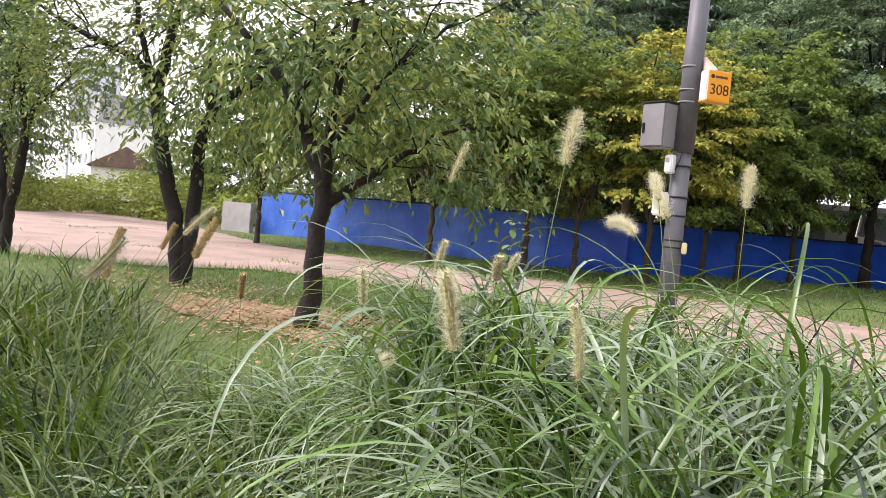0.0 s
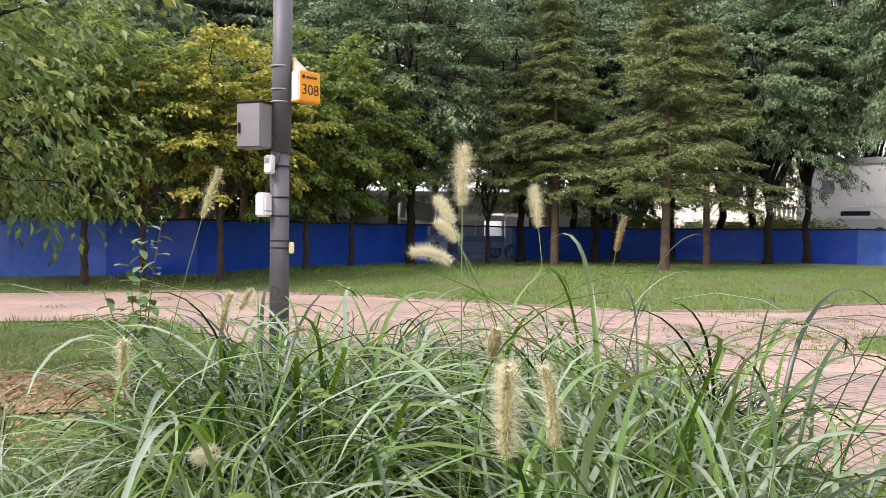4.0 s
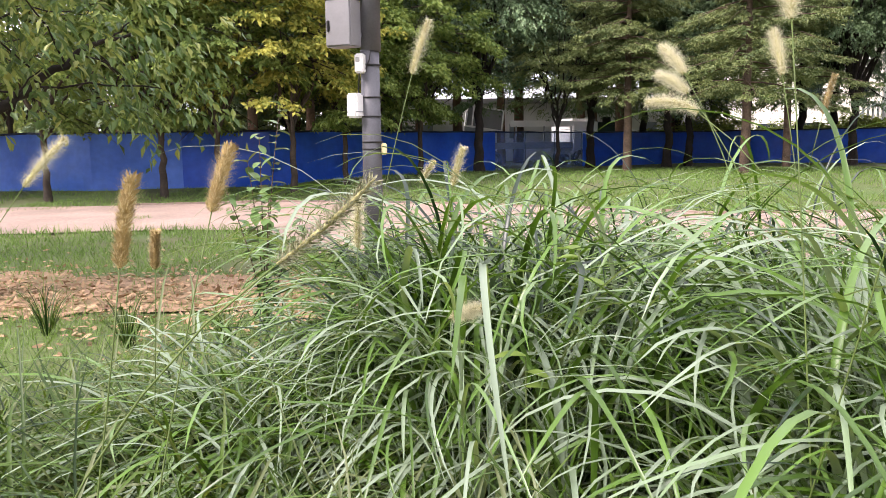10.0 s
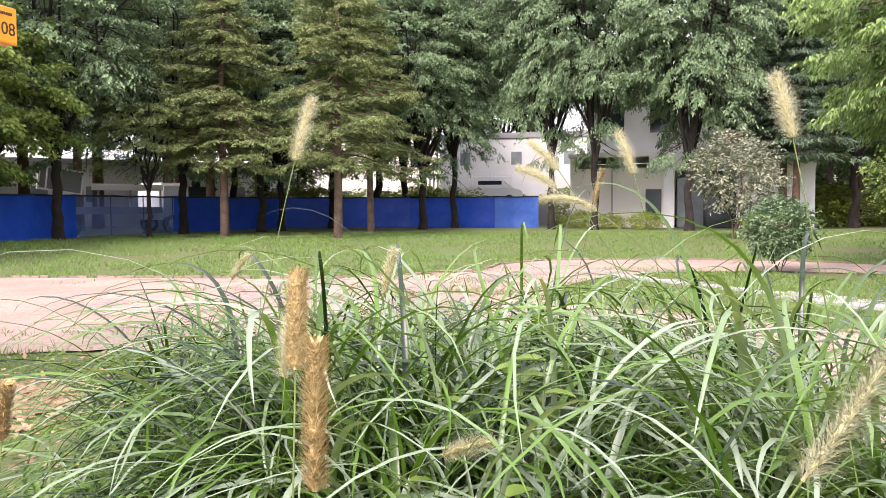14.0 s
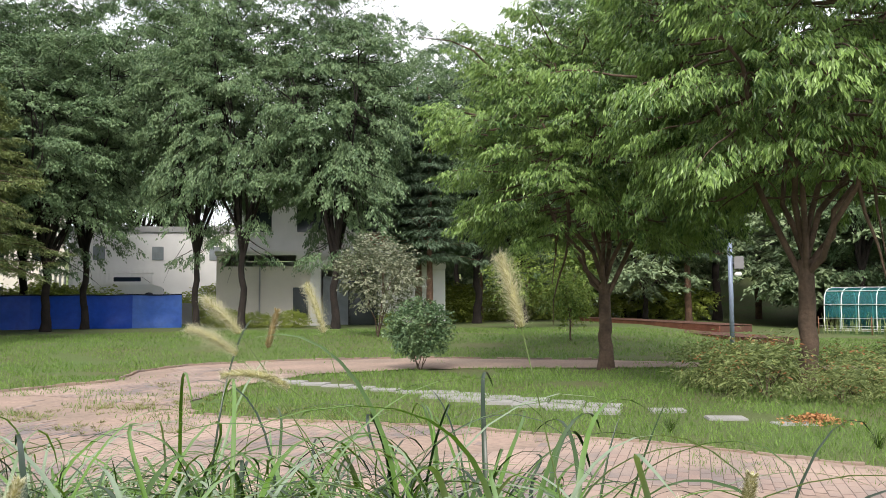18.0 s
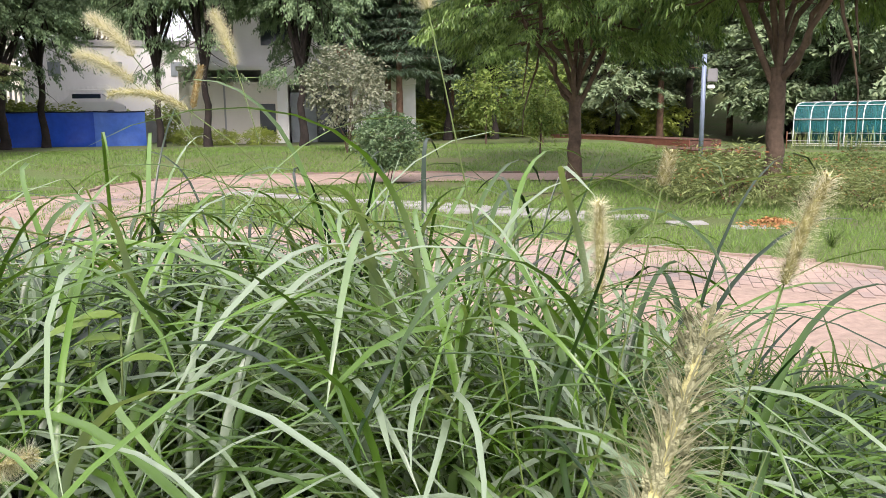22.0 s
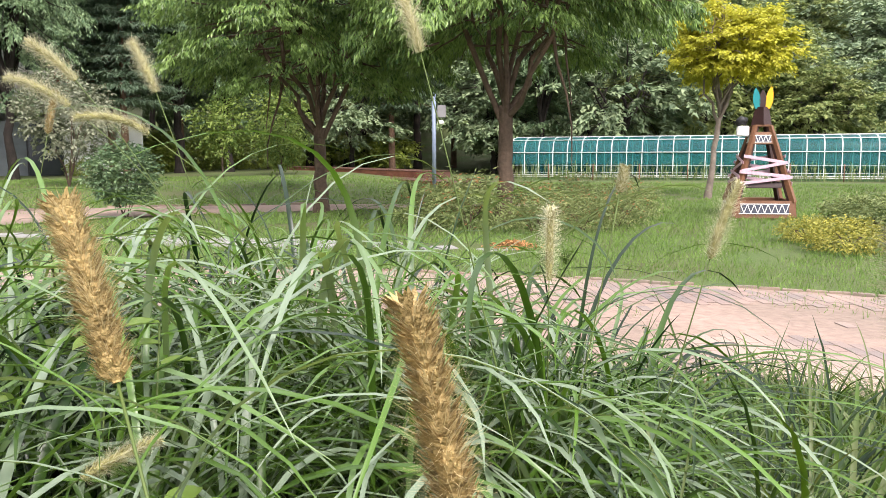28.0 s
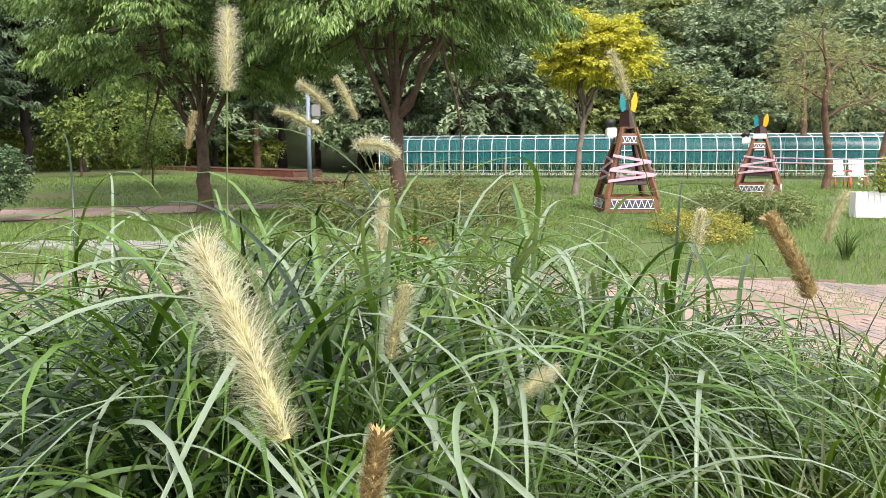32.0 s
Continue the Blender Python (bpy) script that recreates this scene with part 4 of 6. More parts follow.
    if tier:
        zz = p[:, 2] + 0.12 * np.linalg.norm(p[:, :2] - centre[:2], axis=1) + 0.3 * rng.random()
        p[:, 2] -= 0.72 * ((zz % tier) - tier / 2)
        way[:, 2] *= 0.35
    p = p[p[:, 2] > low]
    if hollow:
        p = p[(p[:, 2] > hollow) | (np.hypot(p[:, 0], p[:, 1]) > 1.6)]
    way = way[: len(p)] if len(way) == len(p) else (p - centre) / np.array(radii) + rng.normal(0, 0.3, p.shape)
    v, f = sprays(p, way, spray * rng.uniform(0.6, 1.2, len(p)), per, leaf_size[0], leaf_size[1], droop, rng, 0.5, hang, fan, tri)
    ob_np("crown", v, f, leaf, root)
    return root


def make_conifer(name, label, seed, H, trunk_r, clear, radius, leaf, bark, levels=26, arms=7, tuft=(0.26, 0.06), per=9, droop=0.3, taper=0.85, sparse=0.0):
    rng = np.random.default_rng(seed)
    root = thing(name, Matrix(), label, "tree")
    pts = np.stack([rng.normal(0, 0.02, 12), rng.normal(0, 0.02, 12), np.linspace(-0.08, H, 12)], 1)
    wood = [tube_arrays(pts, np.linspace(trunk_r * 1.15, 0.02, 12), 10, cap=False)]
    st, wy, ln = [], [], []
    for i in range(levels):
        z = clear + (H - clear) * (i / levels) ** 0.95
        rl = radius * (1 - taper * i / levels) * rng.uniform(0.75, 1.15)
        for k in range(arms):
            if rng.random() < sparse:
                continue
            a = 2 * np.pi * (k + rng.uniform(-0.4, 0.4)) / arms + i * 0.9
            L = rl * rng.uniform(0.55, 1.1)
            tip = np.array([math.cos(a) * L, math.sin(a) * L, z - droop * L * rng.uniform(0.3, 1.2)])
            lp, lt = limb((0, 0, z + 0.05), tip, trunk_r * 0.22, 0.006, rng, 0.10, 6, 4)
            wood.append(lt)
            for q in range(1, 6):
                for s in (-1, 1):
                    st.append(lp[q])
                    d = tip - lp[0]
                    d /= np.linalg.norm(d)
                    sd = np.array([-d[1], d[0], 0]) * s
                    wy.append(d * 0.7 + sd * 0.8 + rng.normal(0, 0.15, 3))
                    ln.append(0.30 + 0.42 * L * (1 - q / 6.5))
    ob_np("trunk", *join(wood), bark, root, True)
    v, f = sprays(np.array(st), np.array(wy), np.array(ln), per, tuft[0], tuft[1], droop * 0.7, rng, 0.35)
    ob_np("crown", v, f, leaf, root)
    return root


def put(tree, x, y, turn=0.0, size=1.0, dz=0.0, tall=None, label=""):
    """A copy of a tree on the ground at x, y."""
    m = Matrix.Translation((x, y, gz(x, y) + dz)) @ Matrix.Rotation(radians(turn), 4, "Z") @ Matrix.Diagonal((size, size, tall or size, 1))
    ob = copy_thing(tree, m)
    if label:
        ob["label"] = label
    return ob


def settle(tree, x, y, turn=0.0, size=1.0, tall=None):
    tree.matrix_basis = Matrix.Translation((x, y, gz(x, y))) @ Matrix.Rotation(radians(turn), 4, "Z") @ Matrix.Diagonal((size, size, tall or size, 1))
    return tree


# two spreading zelkovas on the island
zelkova = make_tree("zelkova_tree", "spreading zelkova with a dense green crown on the lawn", 3, 9, 0.17, 2.0, 5.6, (3.8, 3.8, 3.2), M_ZELK, (0.125, 0.04), 0, 11, M_BARK2,
                    8, 0.3, 0.10, 0.35, 0, 0.3, spray=0.42, low=2.75, hang=0.62, hollow=3.3, bough=(420, 28, 0.9, 0.40, 0.2, 0.9), fan=0.5)
settle(zelkova, 17.55, 5.3, 40, 0.98)
put(zelkova, 14.5, 1.05, 205, 1.0, tall=1.16, label="spreading zelkova rising from a bed of tall shrubs")

# two cherries beside the path
cherry = make_tree("cherry_tree", "low-branched cherry with dark bark and sparse leaves", 8, 6, 0.14, 1.25, 3.7, (2.4, 2.4, 1.6), M_CHERRY, (0.14, 0.055), 760, 9, M_BARK,
                   7, 0.4, 0.3, 0.25, 0, 0.55, spray=0.6, low=1.9, custom=[
                       [(0, 0, -0.1, 0.16), (0.02, 0, 0.5, 0.115), (0.03, 0, 1.1, 0.105), (0.08, 0, 1.8, 0.10), (-0.25, 0.1, 2.3, 0.085), (-0.45, 0.1, 2.8, 0.07), (-0.9, 0.2, 3.3, 0.05), (-1.6, 0.4, 4.0, 0.025)],
                       [(0.07, 0, 1.7, 0.08), (0.1, -0.2, 2.5, 0.06), (0.25, -0.4, 3.2, 0.045), (0.5, -0.5, 4.2, 0.02)],
                       [(0.06, 0, 1.45, 0.07), (0.4, 0.1, 1.75, 0.055), (0.8, 0.3, 2.05, 0.045), (1.3, 0.3, 2.45, 0.03), (1.75, 0.2, 2.6, 0.015)],
                       [(-0.4, 0.1, 2.7, 0.05), (-0.1, 0.3, 3.4, 0.035), (0.25, 0.6, 4.4, 0.015)],
                       [(0.1, -0.1, 2.2, 0.045), (0.7, -0.7, 2.9, 0.03), (1.5, -1.0, 3.6, 0.015)]])
settle(cherry, -3.6, 8.55, 0, 1.0)
cherry_b = make_tree("cherry_tree", "forked cherry with two dark curving stems", 21, 6, 0.15, 1.3, 4.3, (3.0, 3.0, 1.7), M_CHERRY, (0.14, 0.055), 900, 9, M_BARK,
                     8, 0.4, 0.3, 0.25, 0, 0.6, spray=0.65, low=2.0, custom=[
                         [(0.0, 0, -0.1, 0.17), (-0.1, 0, 0.9, 0.13), (-0.42, 0, 2.0, 0.12), (-0.6, 0, 3.0, 0.105), (-0.5, 0.1, 3.9, 0.08), (-0.2, 0.2, 5.2, 0.03)],
                         [(-0.58, 0, 2.95, 0.07), (-1.0, 0.1, 3.6, 0.055), (-2.0, 0.2, 3.95, 0.045), (-2.9, 0.3, 4.4, 0.02)],
                         [(-0.6, 0, 3.1, 0.06), (-0.88, -0.2, 4.0, 0.045), (-1.0, -0.3, 5.1, 0.02)],
                         [(0.06, 0, 0.1, 0.14), (0.12, 0.05, 1.2, 0.115), (0.15, 0.05, 2.4, 0.10), (0.35, 0.1, 3.0, 0.085), (1.0, 0.3, 3.45, 0.06), (1.7, 0.6, 4.3, 0.025)],
                         [(0.28, 0.05, 2.85, 0.06), (0.25, -0.1, 3.8, 0.045), (0.4, -0.3, 4.9, 0.02)]])
settle(cherry_b, -7.1, 11.0, 0, 1.0)
put(cherry_b, -12.0, 12.3, 150, 0.8)

# trees along the fence
maple = make_tree("maple_tree", "young maple with fresh green leaves by the fence", 12, 7, 0.10, 2.0, 4.6, (2.4, 2.4, 2.9), M_MAPLE, (0.16, 0.10), 0, 7, M_BARKM,
                  9, 0.5, 0.2, 0.35, 0, 0.3, spray=0.42, low=2.0, hang=0.3, bough=(92, 24, 0.85, 0.5, 0.1, 0.85))
settle(maple, -6.9, 23.6, 10)
gold = make_tree("maple_tree", "maple turning yellow by the blue fence", 13, 7, 0.10, 1.9, 4.7, (2.3, 2.3, 3.0), M_GOLD, (0.16, 0.10), 0, 7, M_BARKM,
                 9, 0.5, 0.2, 0.35, 0, 0.35, spray=0.42, low=2.1, hang=0.3, bough=(84, 23, 0.85, 0.5, 0.1, 0.85))
settle(gold, -0.3, 24.0, 30)
dark = make_tree("broadleaf_tree", "dark leafy tree with a black trunk by the fence", 14, 14, 0.21, 3.2, 9.2, (3.6, 3.6, 6.4), M_DARKL, (0.17, 0.08), 0, 8, M_BARK,
                 12, 0.6, 0.2, 0.35, 0, 0.36, spray=0.6, hang=0.4, low=2.7, bough=(285, 24, 1.25, 0.66, 0.05, 0.86))
settle(dark, 6.8, 30.4, 0, 0.9)
olive = make_tree("broadleaf_tree", "rounded olive-green tree on the lawn before the fence", 18, 7, 0.09, 2.0, 4.7, (2.3, 2.3, 2.6), M_SHRUB, (0.13, 0.05), 0, 8, M_BARK,
                  9, 0.4, 0.2, 0.4, 0, 0.3, spray=0.4, low=2.3, bough=(90, 22, 0.8, 0.45, 0.15, 0.85))
settle(olive, 9.9, 30.3, 0)


def make_fir():
    """Whorls of flat drooping boughs round one straight trunk."""
    rng = np.random.default_rng(15)
    root = thing("fir_tree", Matrix(), "fir with layered drooping grey-green boughs", "tree")
    H, low = 10.5, 3.0
    pts = np.stack([rng.normal(0, 0.02, 12), rng.normal(0, 0.02, 12), np.linspace(-0.08, H, 12)], 1)
    wood = [tube_arrays(pts, np.linspace(0.17, 0.02, 12), 10, cap=False)]
    st, wy, ln = [], [], []
    for i in range(21):
        level = low + (H - low) * (i / 21) ** 0.92
        reach = 3.0 * (1 - 0.84 * i / 21)
        for k in range(7):
            z = level + rng.uniform(-0.25, 0.25)
            if rng.random() < 0.28:
                continue
            a = 2 * np.pi * (k + rng.uniform(-0.45, 0.45)) / 7 + i * 1.1
            L = reach * rng.uniform(0.4, 1.2)
            d = np.array([math.cos(a), math.sin(a), 0.0])
            side = np.array([-d[1], d[0], 0.0])
            s = np.linspace(0, 1, 7)
            line = d * (s * L)[:, None] + np.array([0, 0, 1.0]) * (z + L * (rng.uniform(-0.05, 0.3) * s - rng.uniform(0.25, 0.55) * s ** 2 + 0.12 * s ** 4))[:, None]
            wood.append(tube_arrays(line, np.linspace(0.03, 0.006, 7), 4, cap=False))
            n = int(14 + 13 * L)
            u = rng.uniform(0.18, 1.0, n)
            w = rng.uniform(-1, 1, n) * 0.42 * L * np.clip(1.15 - u, 0.12, 0.8)
            p = np.stack([np.interp(u, s, line[:, c]) for c in range(3)], 1) + side * w[:, None]
            p[:, 2] -= 0.35 * np.abs(w)
            st.append(p + rng.normal(0, 0.03, p.shape))
            way = d * 0.8 + side * (np.sign(w) * 0.7)[:, None] + rng.normal(0, 0.15, p.shape)
            way[:, 2] -= 0.15
            wy.append(way)
            ln.append(rng.uniform(0.22, 0.42, n))
    ob_np("trunk", *join(wood), M_BARK2, root, True)
    v, f = sprays(np.vstack(st), np.vstack(wy), np.concatenate(ln), 12, 0.13, 0.045, 0.2, rng, 0.35, 0.12)
    ob_np("crown", v, f, M_FIR, root)
    return root


fir = make_fir()
settle(fir, 14.3, 24.3, 0)
pine = make_conifer("pine_tree", "tall grey-green pine behind the fence", 16, 14, 0.2, 4.0, 2.9, M_PINE, M_BARKP, 15, 9, (0.42, 0.08), 11, 0.05, 0.7, 0.06)
settle(pine, 6.0, 40.0, 0)

for kind_, x_, y_, tu_, si_ in [
        (maple, -11.5, 25.2, 120, 1.0), (maple, -3.9, 23.8, 200, 1.05), (maple, -2.4, 23.9, 140, 0.95), (maple, 4.2, 28.6, 70, 1.0), (maple, 2.4, 26.6, 30, 1.05), (maple, 1.3, 25.4, 280, 0.9), (pine, 0.6, 37.5, 30, 1.05),
        (maple, -13.5, 24.6, 240, 0.9), (gold, -9.0, 27.8, 300, 1.2), (dark, 12.3, 33.0, 160, 0.95), (dark, 3.4, 30.6, 20, 0.85), (dark, -3.0, 28.6, 200, 0.8),
        (fir, 11.9, 28.2, 60, 1.0), (dark, 15.5, 32.3, 220, 0.95), (dark, 16.9, 33.0, 310, 0.9), (fir, 18.9, 28.9, 100, 0.95), (dark, 23.0, 30.4, 130, 1.0), (dark, 24.5, 36.0, 40, 1.2), (dark, 42.0, 45.2, 200, 1.5), (dark, 44.0, 43.9, 20, 1.5), (maple, 23.0, 42.0, 20, 0.9),
        (pine, 33.6, 17.4, 60, 0.8), (pine, 34.6, 18.5, 0, 0.85),
        (dark, 37.3, 16.5, 180, 1.1), (dark, 39.1, 14.6, 35, 1.0), (pine, 41.5, 18, 80, 0.95), (pine, -2, 38, 30, 1.15), (pine, 2, 41, 90, 1.2), (pine, 10.5, 41, 200, 1.1),
        (pine, -7.5, 37, 150, 1.05), (pine, -4, 42, 70, 1.3), (pine, 0, 44.5, 10, 1.35), (pine, 5.6, 45, 130, 1.4), (pine, 8.6, 43, 220, 1.3), (pine, 12.6, 45, 300, 1.4), (pine, 17.5, 46, 20, 1.35), (pine, 20, 41, 170, 1.2), (pine, 16.2, 39, 250, 1.15), (pine, 14.5, 40, 10, 1.05), (dark, 22, 44, 100, 1.25), (dark, 16, 44, 280, 1.2),
        (dark, 46, 12, 0, 1.2), (pine, 45, 7, 20, 0.9), (dark, 50, 6, 90, 1.3), (pine, 48, 15, 120, 1.0), (dark, 53, 1, 160, 1.2), (pine, 50, -1, 60, 0.9), (dark, 52, -5, 230, 1.2),
        (dark, 55, 12, 10, 1.2), (dark, 58, 18, 70, 1.2), (pine, 53, 19, 140, 1.1), (dark, 61, 8, 200, 1.3), (dark, 52, 24, 250, 1.1), (pine, 57, 4, 300, 1.0), (dark, 46, 26, 330, 1.1), (dark, 43, 31, 20, 1.1), (dark, 44, -1.5, 70, 0.8), (pine, -28.5, 28.5, 0, 0.75), (pine, -33, 30, 90, 0.7), (maple, -24, 38, 0, 0.8)]:
    put(kind_, x_, y_, tu_, si_, tall=si_ * 1.35 if kind_ is dark and x_ > 43 else None)

# tall narrow trees before the white house
for x_, y_, tu_, si_, ta_ in [(26.9, 25.7, 10, 0.78, 1.2), (27.4, 23.6, 250, 0.85, 1.22), (29.0, 19.8, 60, 0.92, 1.22), (30.2, 20.6, 90, 0.8, 1.1), (25.2, 30.6, 70, 0.85, 1.2), (21.0, 35.2, 150, 1.1, 1.25), (26.6, 36.5, 300, 1.1, 1.3), (18.5, 41.0, 20, 1.1, 1.3)]:
    put(dark, x_, y_, tu_, si_, tall=ta_)

# slim trees on the far lawn
slim = make_tree("young_tree", "slim young tree with loose green leaves", 31, 4, 0.045, 1.2, 2.1, (1.0, 1.0, 1.1), M_MAPLE, (0.16, 0.09), 320, 7, M_BARK2, 5, 0.5, 0.3, 0.2, 0, 0.4, spray=0.5)
settle(slim, 30.4, 12.0, 0)
put(slim, 24.3, 8.0, 90, 0.7)
put(slim, 33.5, 10.5, 150, 1.2)

M_REDP = leaf_mat("red_pine_needle", (0.13, 0.165, 0.06), (0.33, 0.34, 0.13), 0.55, 0.2)
# yellow tree and pine by the greenhouse
yellow = make_tree("yellow_tree", "small tree with bright yellow autumn leaves", 41, 6, 0.095, 2.3, 4.35, (1.4, 1.4, 1.15), M_YEL, (0.13, 0.075), 0, 8, M_BARKG, 10, 0.15, 0.2, 0.3, 0, 0.1, spray=0.32, lean=(0, -0.5), bough=(150, 20, 0.5, 0.32, 0.3, 0.86))
settle(yellow, 22.4, -4.9, 0)
red_pine = make_tree("red_pine", "red pine with a leaning orange trunk and open boughs", 42, 7, 0.16, 2.2, 5.2, (2.6, 2.6, 1.3), M_REDP, (0.20, 0.03), 420, 10, M_BARKP,
                     7, 0.4, 0.1, 0.25, 0, 0.5, spray=0.45, low=2.6, hang=-0.3, custom=[
                         [(0, 0, -0.1, 0.19), (-0.15, 0, 1.0, 0.15), (0.1, 0, 2.2, 0.14), (0.35, 0.1, 3.4, 0.12), (0.3, 0.2, 4.6, 0.09), (0.7, 0.3, 5.8, 0.05), (0.8, 0.3, 6.6, 0.02)],
                         [(0.2, 0, 2.9, 0.06), (-0.6, 0.2, 3.4, 0.05), (-1.5, 0.3, 3.6, 0.035), (-2.3, 0.2, 3.9, 0.02)],
                         [(0.33, 0.1, 3.6, 0.06), (1.1, -0.3, 4.2, 0.045), (2.1, -0.5, 4.4, 0.02)],
                         [(0.3, 0.2, 4.5, 0.05), (-0.4, -0.4, 5.0, 0.04), (-1.3, -0.7, 5.3, 0.02)],
                         [(0.5, 0.3, 5.2, 0.04), (1.2, 0.8, 5.6, 0.03), (1.9, 1.2, 5.9, 0.015)]])
settle(red_pine, 23.9, -14.1, 80, 0.82)
put(red_pine, 28.5, -19.5, 200, 1.1)
put(red_pine, 33.5, -19.0, 300, 1.2)

# green of the far slope, lightened to put distance haze into the leaves
M_HILL = leaf_mat("hazed_slope_leaf", (0.10, 0.16, 0.085), (0.25, 0.32, 0.165), 0.6)
# wooded rise behind the greenhouse
hill_a = make_tree("woodland_tree", "full green tree on the wooded slope", 51, 10, 0.2, 2.5, 5.6, (3.8, 3.8, 4.4), M_HILL, (0.36, 0.20), 1500, 7, M_BARK, 6, 0.45, 0.3, 0.6, 0, 0.2, spray=0.9, bough=(95, 17, 1.5, 0.8, 0.15, 0.85), tri=True)
settle(hill_a, 44, -6)
M_HILL2 = leaf_mat("pale_slope_leaf", (0.10, 0.16, 0.05), (0.29, 0.33, 0.11), 0.6, 0.3)
hill_b = make_tree("woodland_tree", "yellowish-green tree on the wooded slope", 52, 10, 0.2, 2.5, 5.6, (3.4, 3.4, 4.6), M_HILL2, (0.36, 0.20), 1300, 7, M_BARK, 6, 0.45, 0.3, 0.6, 0, 0.2, spray=0.9, bough=(95, 17, 1.5, 0.8, 0.15, 0.85), tri=True)
settle(hill_b, 46, -12)
rng_h = np.random.default_rng(77)
for i_ in range(70):
    ang_ = radians(rng_h.uniform(-52, 14))
    rad_ = rng_h.uniform(42, 125) if i_ > 16 else rng_h.uniform(42, 50)
    x_, y_ = rad_ * math.cos(ang_) + 2, rad_ * math.sin(ang_)
    if x_ < 36 - 0.3 * y_ and y_ > -24:
        continue
    s_ = rng_h.uniform(0.6, 0.85) if rad_ < 52 else rng_h.uniform(0.9, 1.5)
    put(hill_a if rng_h.random() < 0.72 else hill_b, x_, y_, rng_h.uniform(0, 360), s_)

# the wood's edge behind the deck
for k_, (x_, y_) in enumerate([(56, 22), (60, 26), (57, 28), (63, 20), (52, 32), (66, 14)]):
    put(hill_a, x_, y_, 50 * k_, 0.75 + 0.05 * (k_ % 3))

# thick growth beyond the fence and across the park
for k_, (x_, y_) in enumerate([(-14, 46), (-9.5, 44), (-5, 47), (-0.5, 45.5), (4, 48), (-18, 50), (-40, 58), (-56, 52), (-62, 62), (-24, 62), (-32, 66), (-12, 58), (-3, 60), (5, 60)]):
    put(hill_a if k_ % 3 else hill_b, x_, y_, 61 * k_, 0.55 + 0.07 * (k_ % 4) if x_ < -20 else 0.8 + 0.07 * (k_ % 4), dz=-0.5)


# ---- shrubs ----
def make_bush(name, label, seed, radii, leaf, size, n, per=6, z=None, spray=0.25, category="shrub", second=None, stems=5, stem_r=0.012):
    rng = np.random.default_rng(seed)
    noise.seed_set(seed + 1)
    root = thing(name, Matrix(), label, category)
    zc = radii[2] if z is None else z
    c = np.array([0, 0, zc])
    wood = []
    for k in range(stems):
        a = rng.uniform(0, 2 * np.pi)
        q = c + np.array([math.cos(a), math.sin(a), 0.3]) * np.array(radii) * 0.6
        wood.append(limb((rng.normal(0, 0.04), rng.normal(0, 0.04), -0.03), q, stem_r, stem_r * 0.4, rng, 0.15, 6, 5)[1])
    ob_np("stem", *join(wood), M_BARK2, root, True)
    p = crown_points(n, c, np.array(radii), rng, 0.25, 0.45, 0, 0.25)
    p = p[p[:, 2] > 0.02]
    way = (p - c) / np.array(radii) + rng.normal(0, 0.4, p.shape) + [0, 0, 0.3]
    v, f = sprays(p, way, spray * rng.uniform(0.6, 1.2, len(p)), per, size[0], size[1], 0.2, rng, 0.6)
    ob_np("foliage", v, f, leaf, root)
    if second:
        m = n // 9
        q = crown_points(m, c + [0, 0, radii[2] * 0.25], np.array(radii) * 1.03, rng, 0.25, 0.85)
        v, f = sprays(q, rng.normal(0, 0.5, q.shape) + [0, 0, 1], np.full(len(q), spray * 0.5), 3, size[0] * 0.8, size[1] * 1.2, 0.0, rng, 0.8)
        tagged(ob_np("flower", v, f, second, root), kind="stuff")
    return root


ball = make_bush("round_shrub", "clipped round shrub on a crooked stem on the lawn", 61, (0.72, 0.72, 0.62), M_DARKL, (0.07, 0.05), 1500, 5, 0.98, 0.14)
settle(ball, 15.85, 9.25)
lilac = make_bush("tall_shrub", "tall shrub with greyish leaves before the white house", 62, (1.35, 1.35, 1.25), M_GREYL, (0.13, 0.08), 700, 7, 2.2, 0.35, stem_r=0.03)
settle(lilac, 23.5, 14.6)
bedding = make_bush("bedding_shrub", "rangy shrub with dry reddish seed heads", 63, (0.62, 0.62, 0.42), M_SHRUB, (0.11, 0.03), 230, 8, 0.38, 0.5, second=M_RUST)
settle(bedding, 13.2, 1.7)
for k_, (x_, y_) in enumerate([(12.9, 0.6), (13.1, -0.3), (13.9, -1.0), (14.9, -1.3), (15.9, -1.6), (14.0, 2.3), (14.8, 2.7), (15.8, 2.5), (16.6, 1.6), (15.2, -0.4), (15.6, 0.6), (13.7, 0.4), (16.6, -0.6), (15.2, 1.7), (17.2, 2.4)]):
    put(bedding, x_, y_, 47 * k_, 0.62 + 0.05 * (k_ % 7))
gold_bush = make_bush("spirea", "low golden-leaved spirea on the lawn", 64, (0.55, 0.5, 0.22), M_SPIREA, (0.05, 0.025), 650, 5, 0.2, 0.14)
settle(gold_bush, 10.3, -3.6)
put(gold_bush, 11.5, -3.55, 80, 0.85)
green_bush = make_bush("low_shrub", "low spreading dark green shrub on the lawn", 65, (0.75, 0.65, 0.30), M_SHRUB, (0.09, 0.03), 600, 6, 0.26, 0.22)
settle(green_bush, 12.9, -5.0)
put(green_bush, 12.7, -6.0, 120, 0.95)
put(green_bush, 13.6, -5.6, 200, 0.9)
lime = make_bush("meadow_shrub", "bright yellow-green undergrowth behind the lawn", 66, (1.9, 1.9, 0.95), M_LIME, (0.22, 0.10), 520, 6, 0.9, 0.5)
settle(lime, 41, 20)
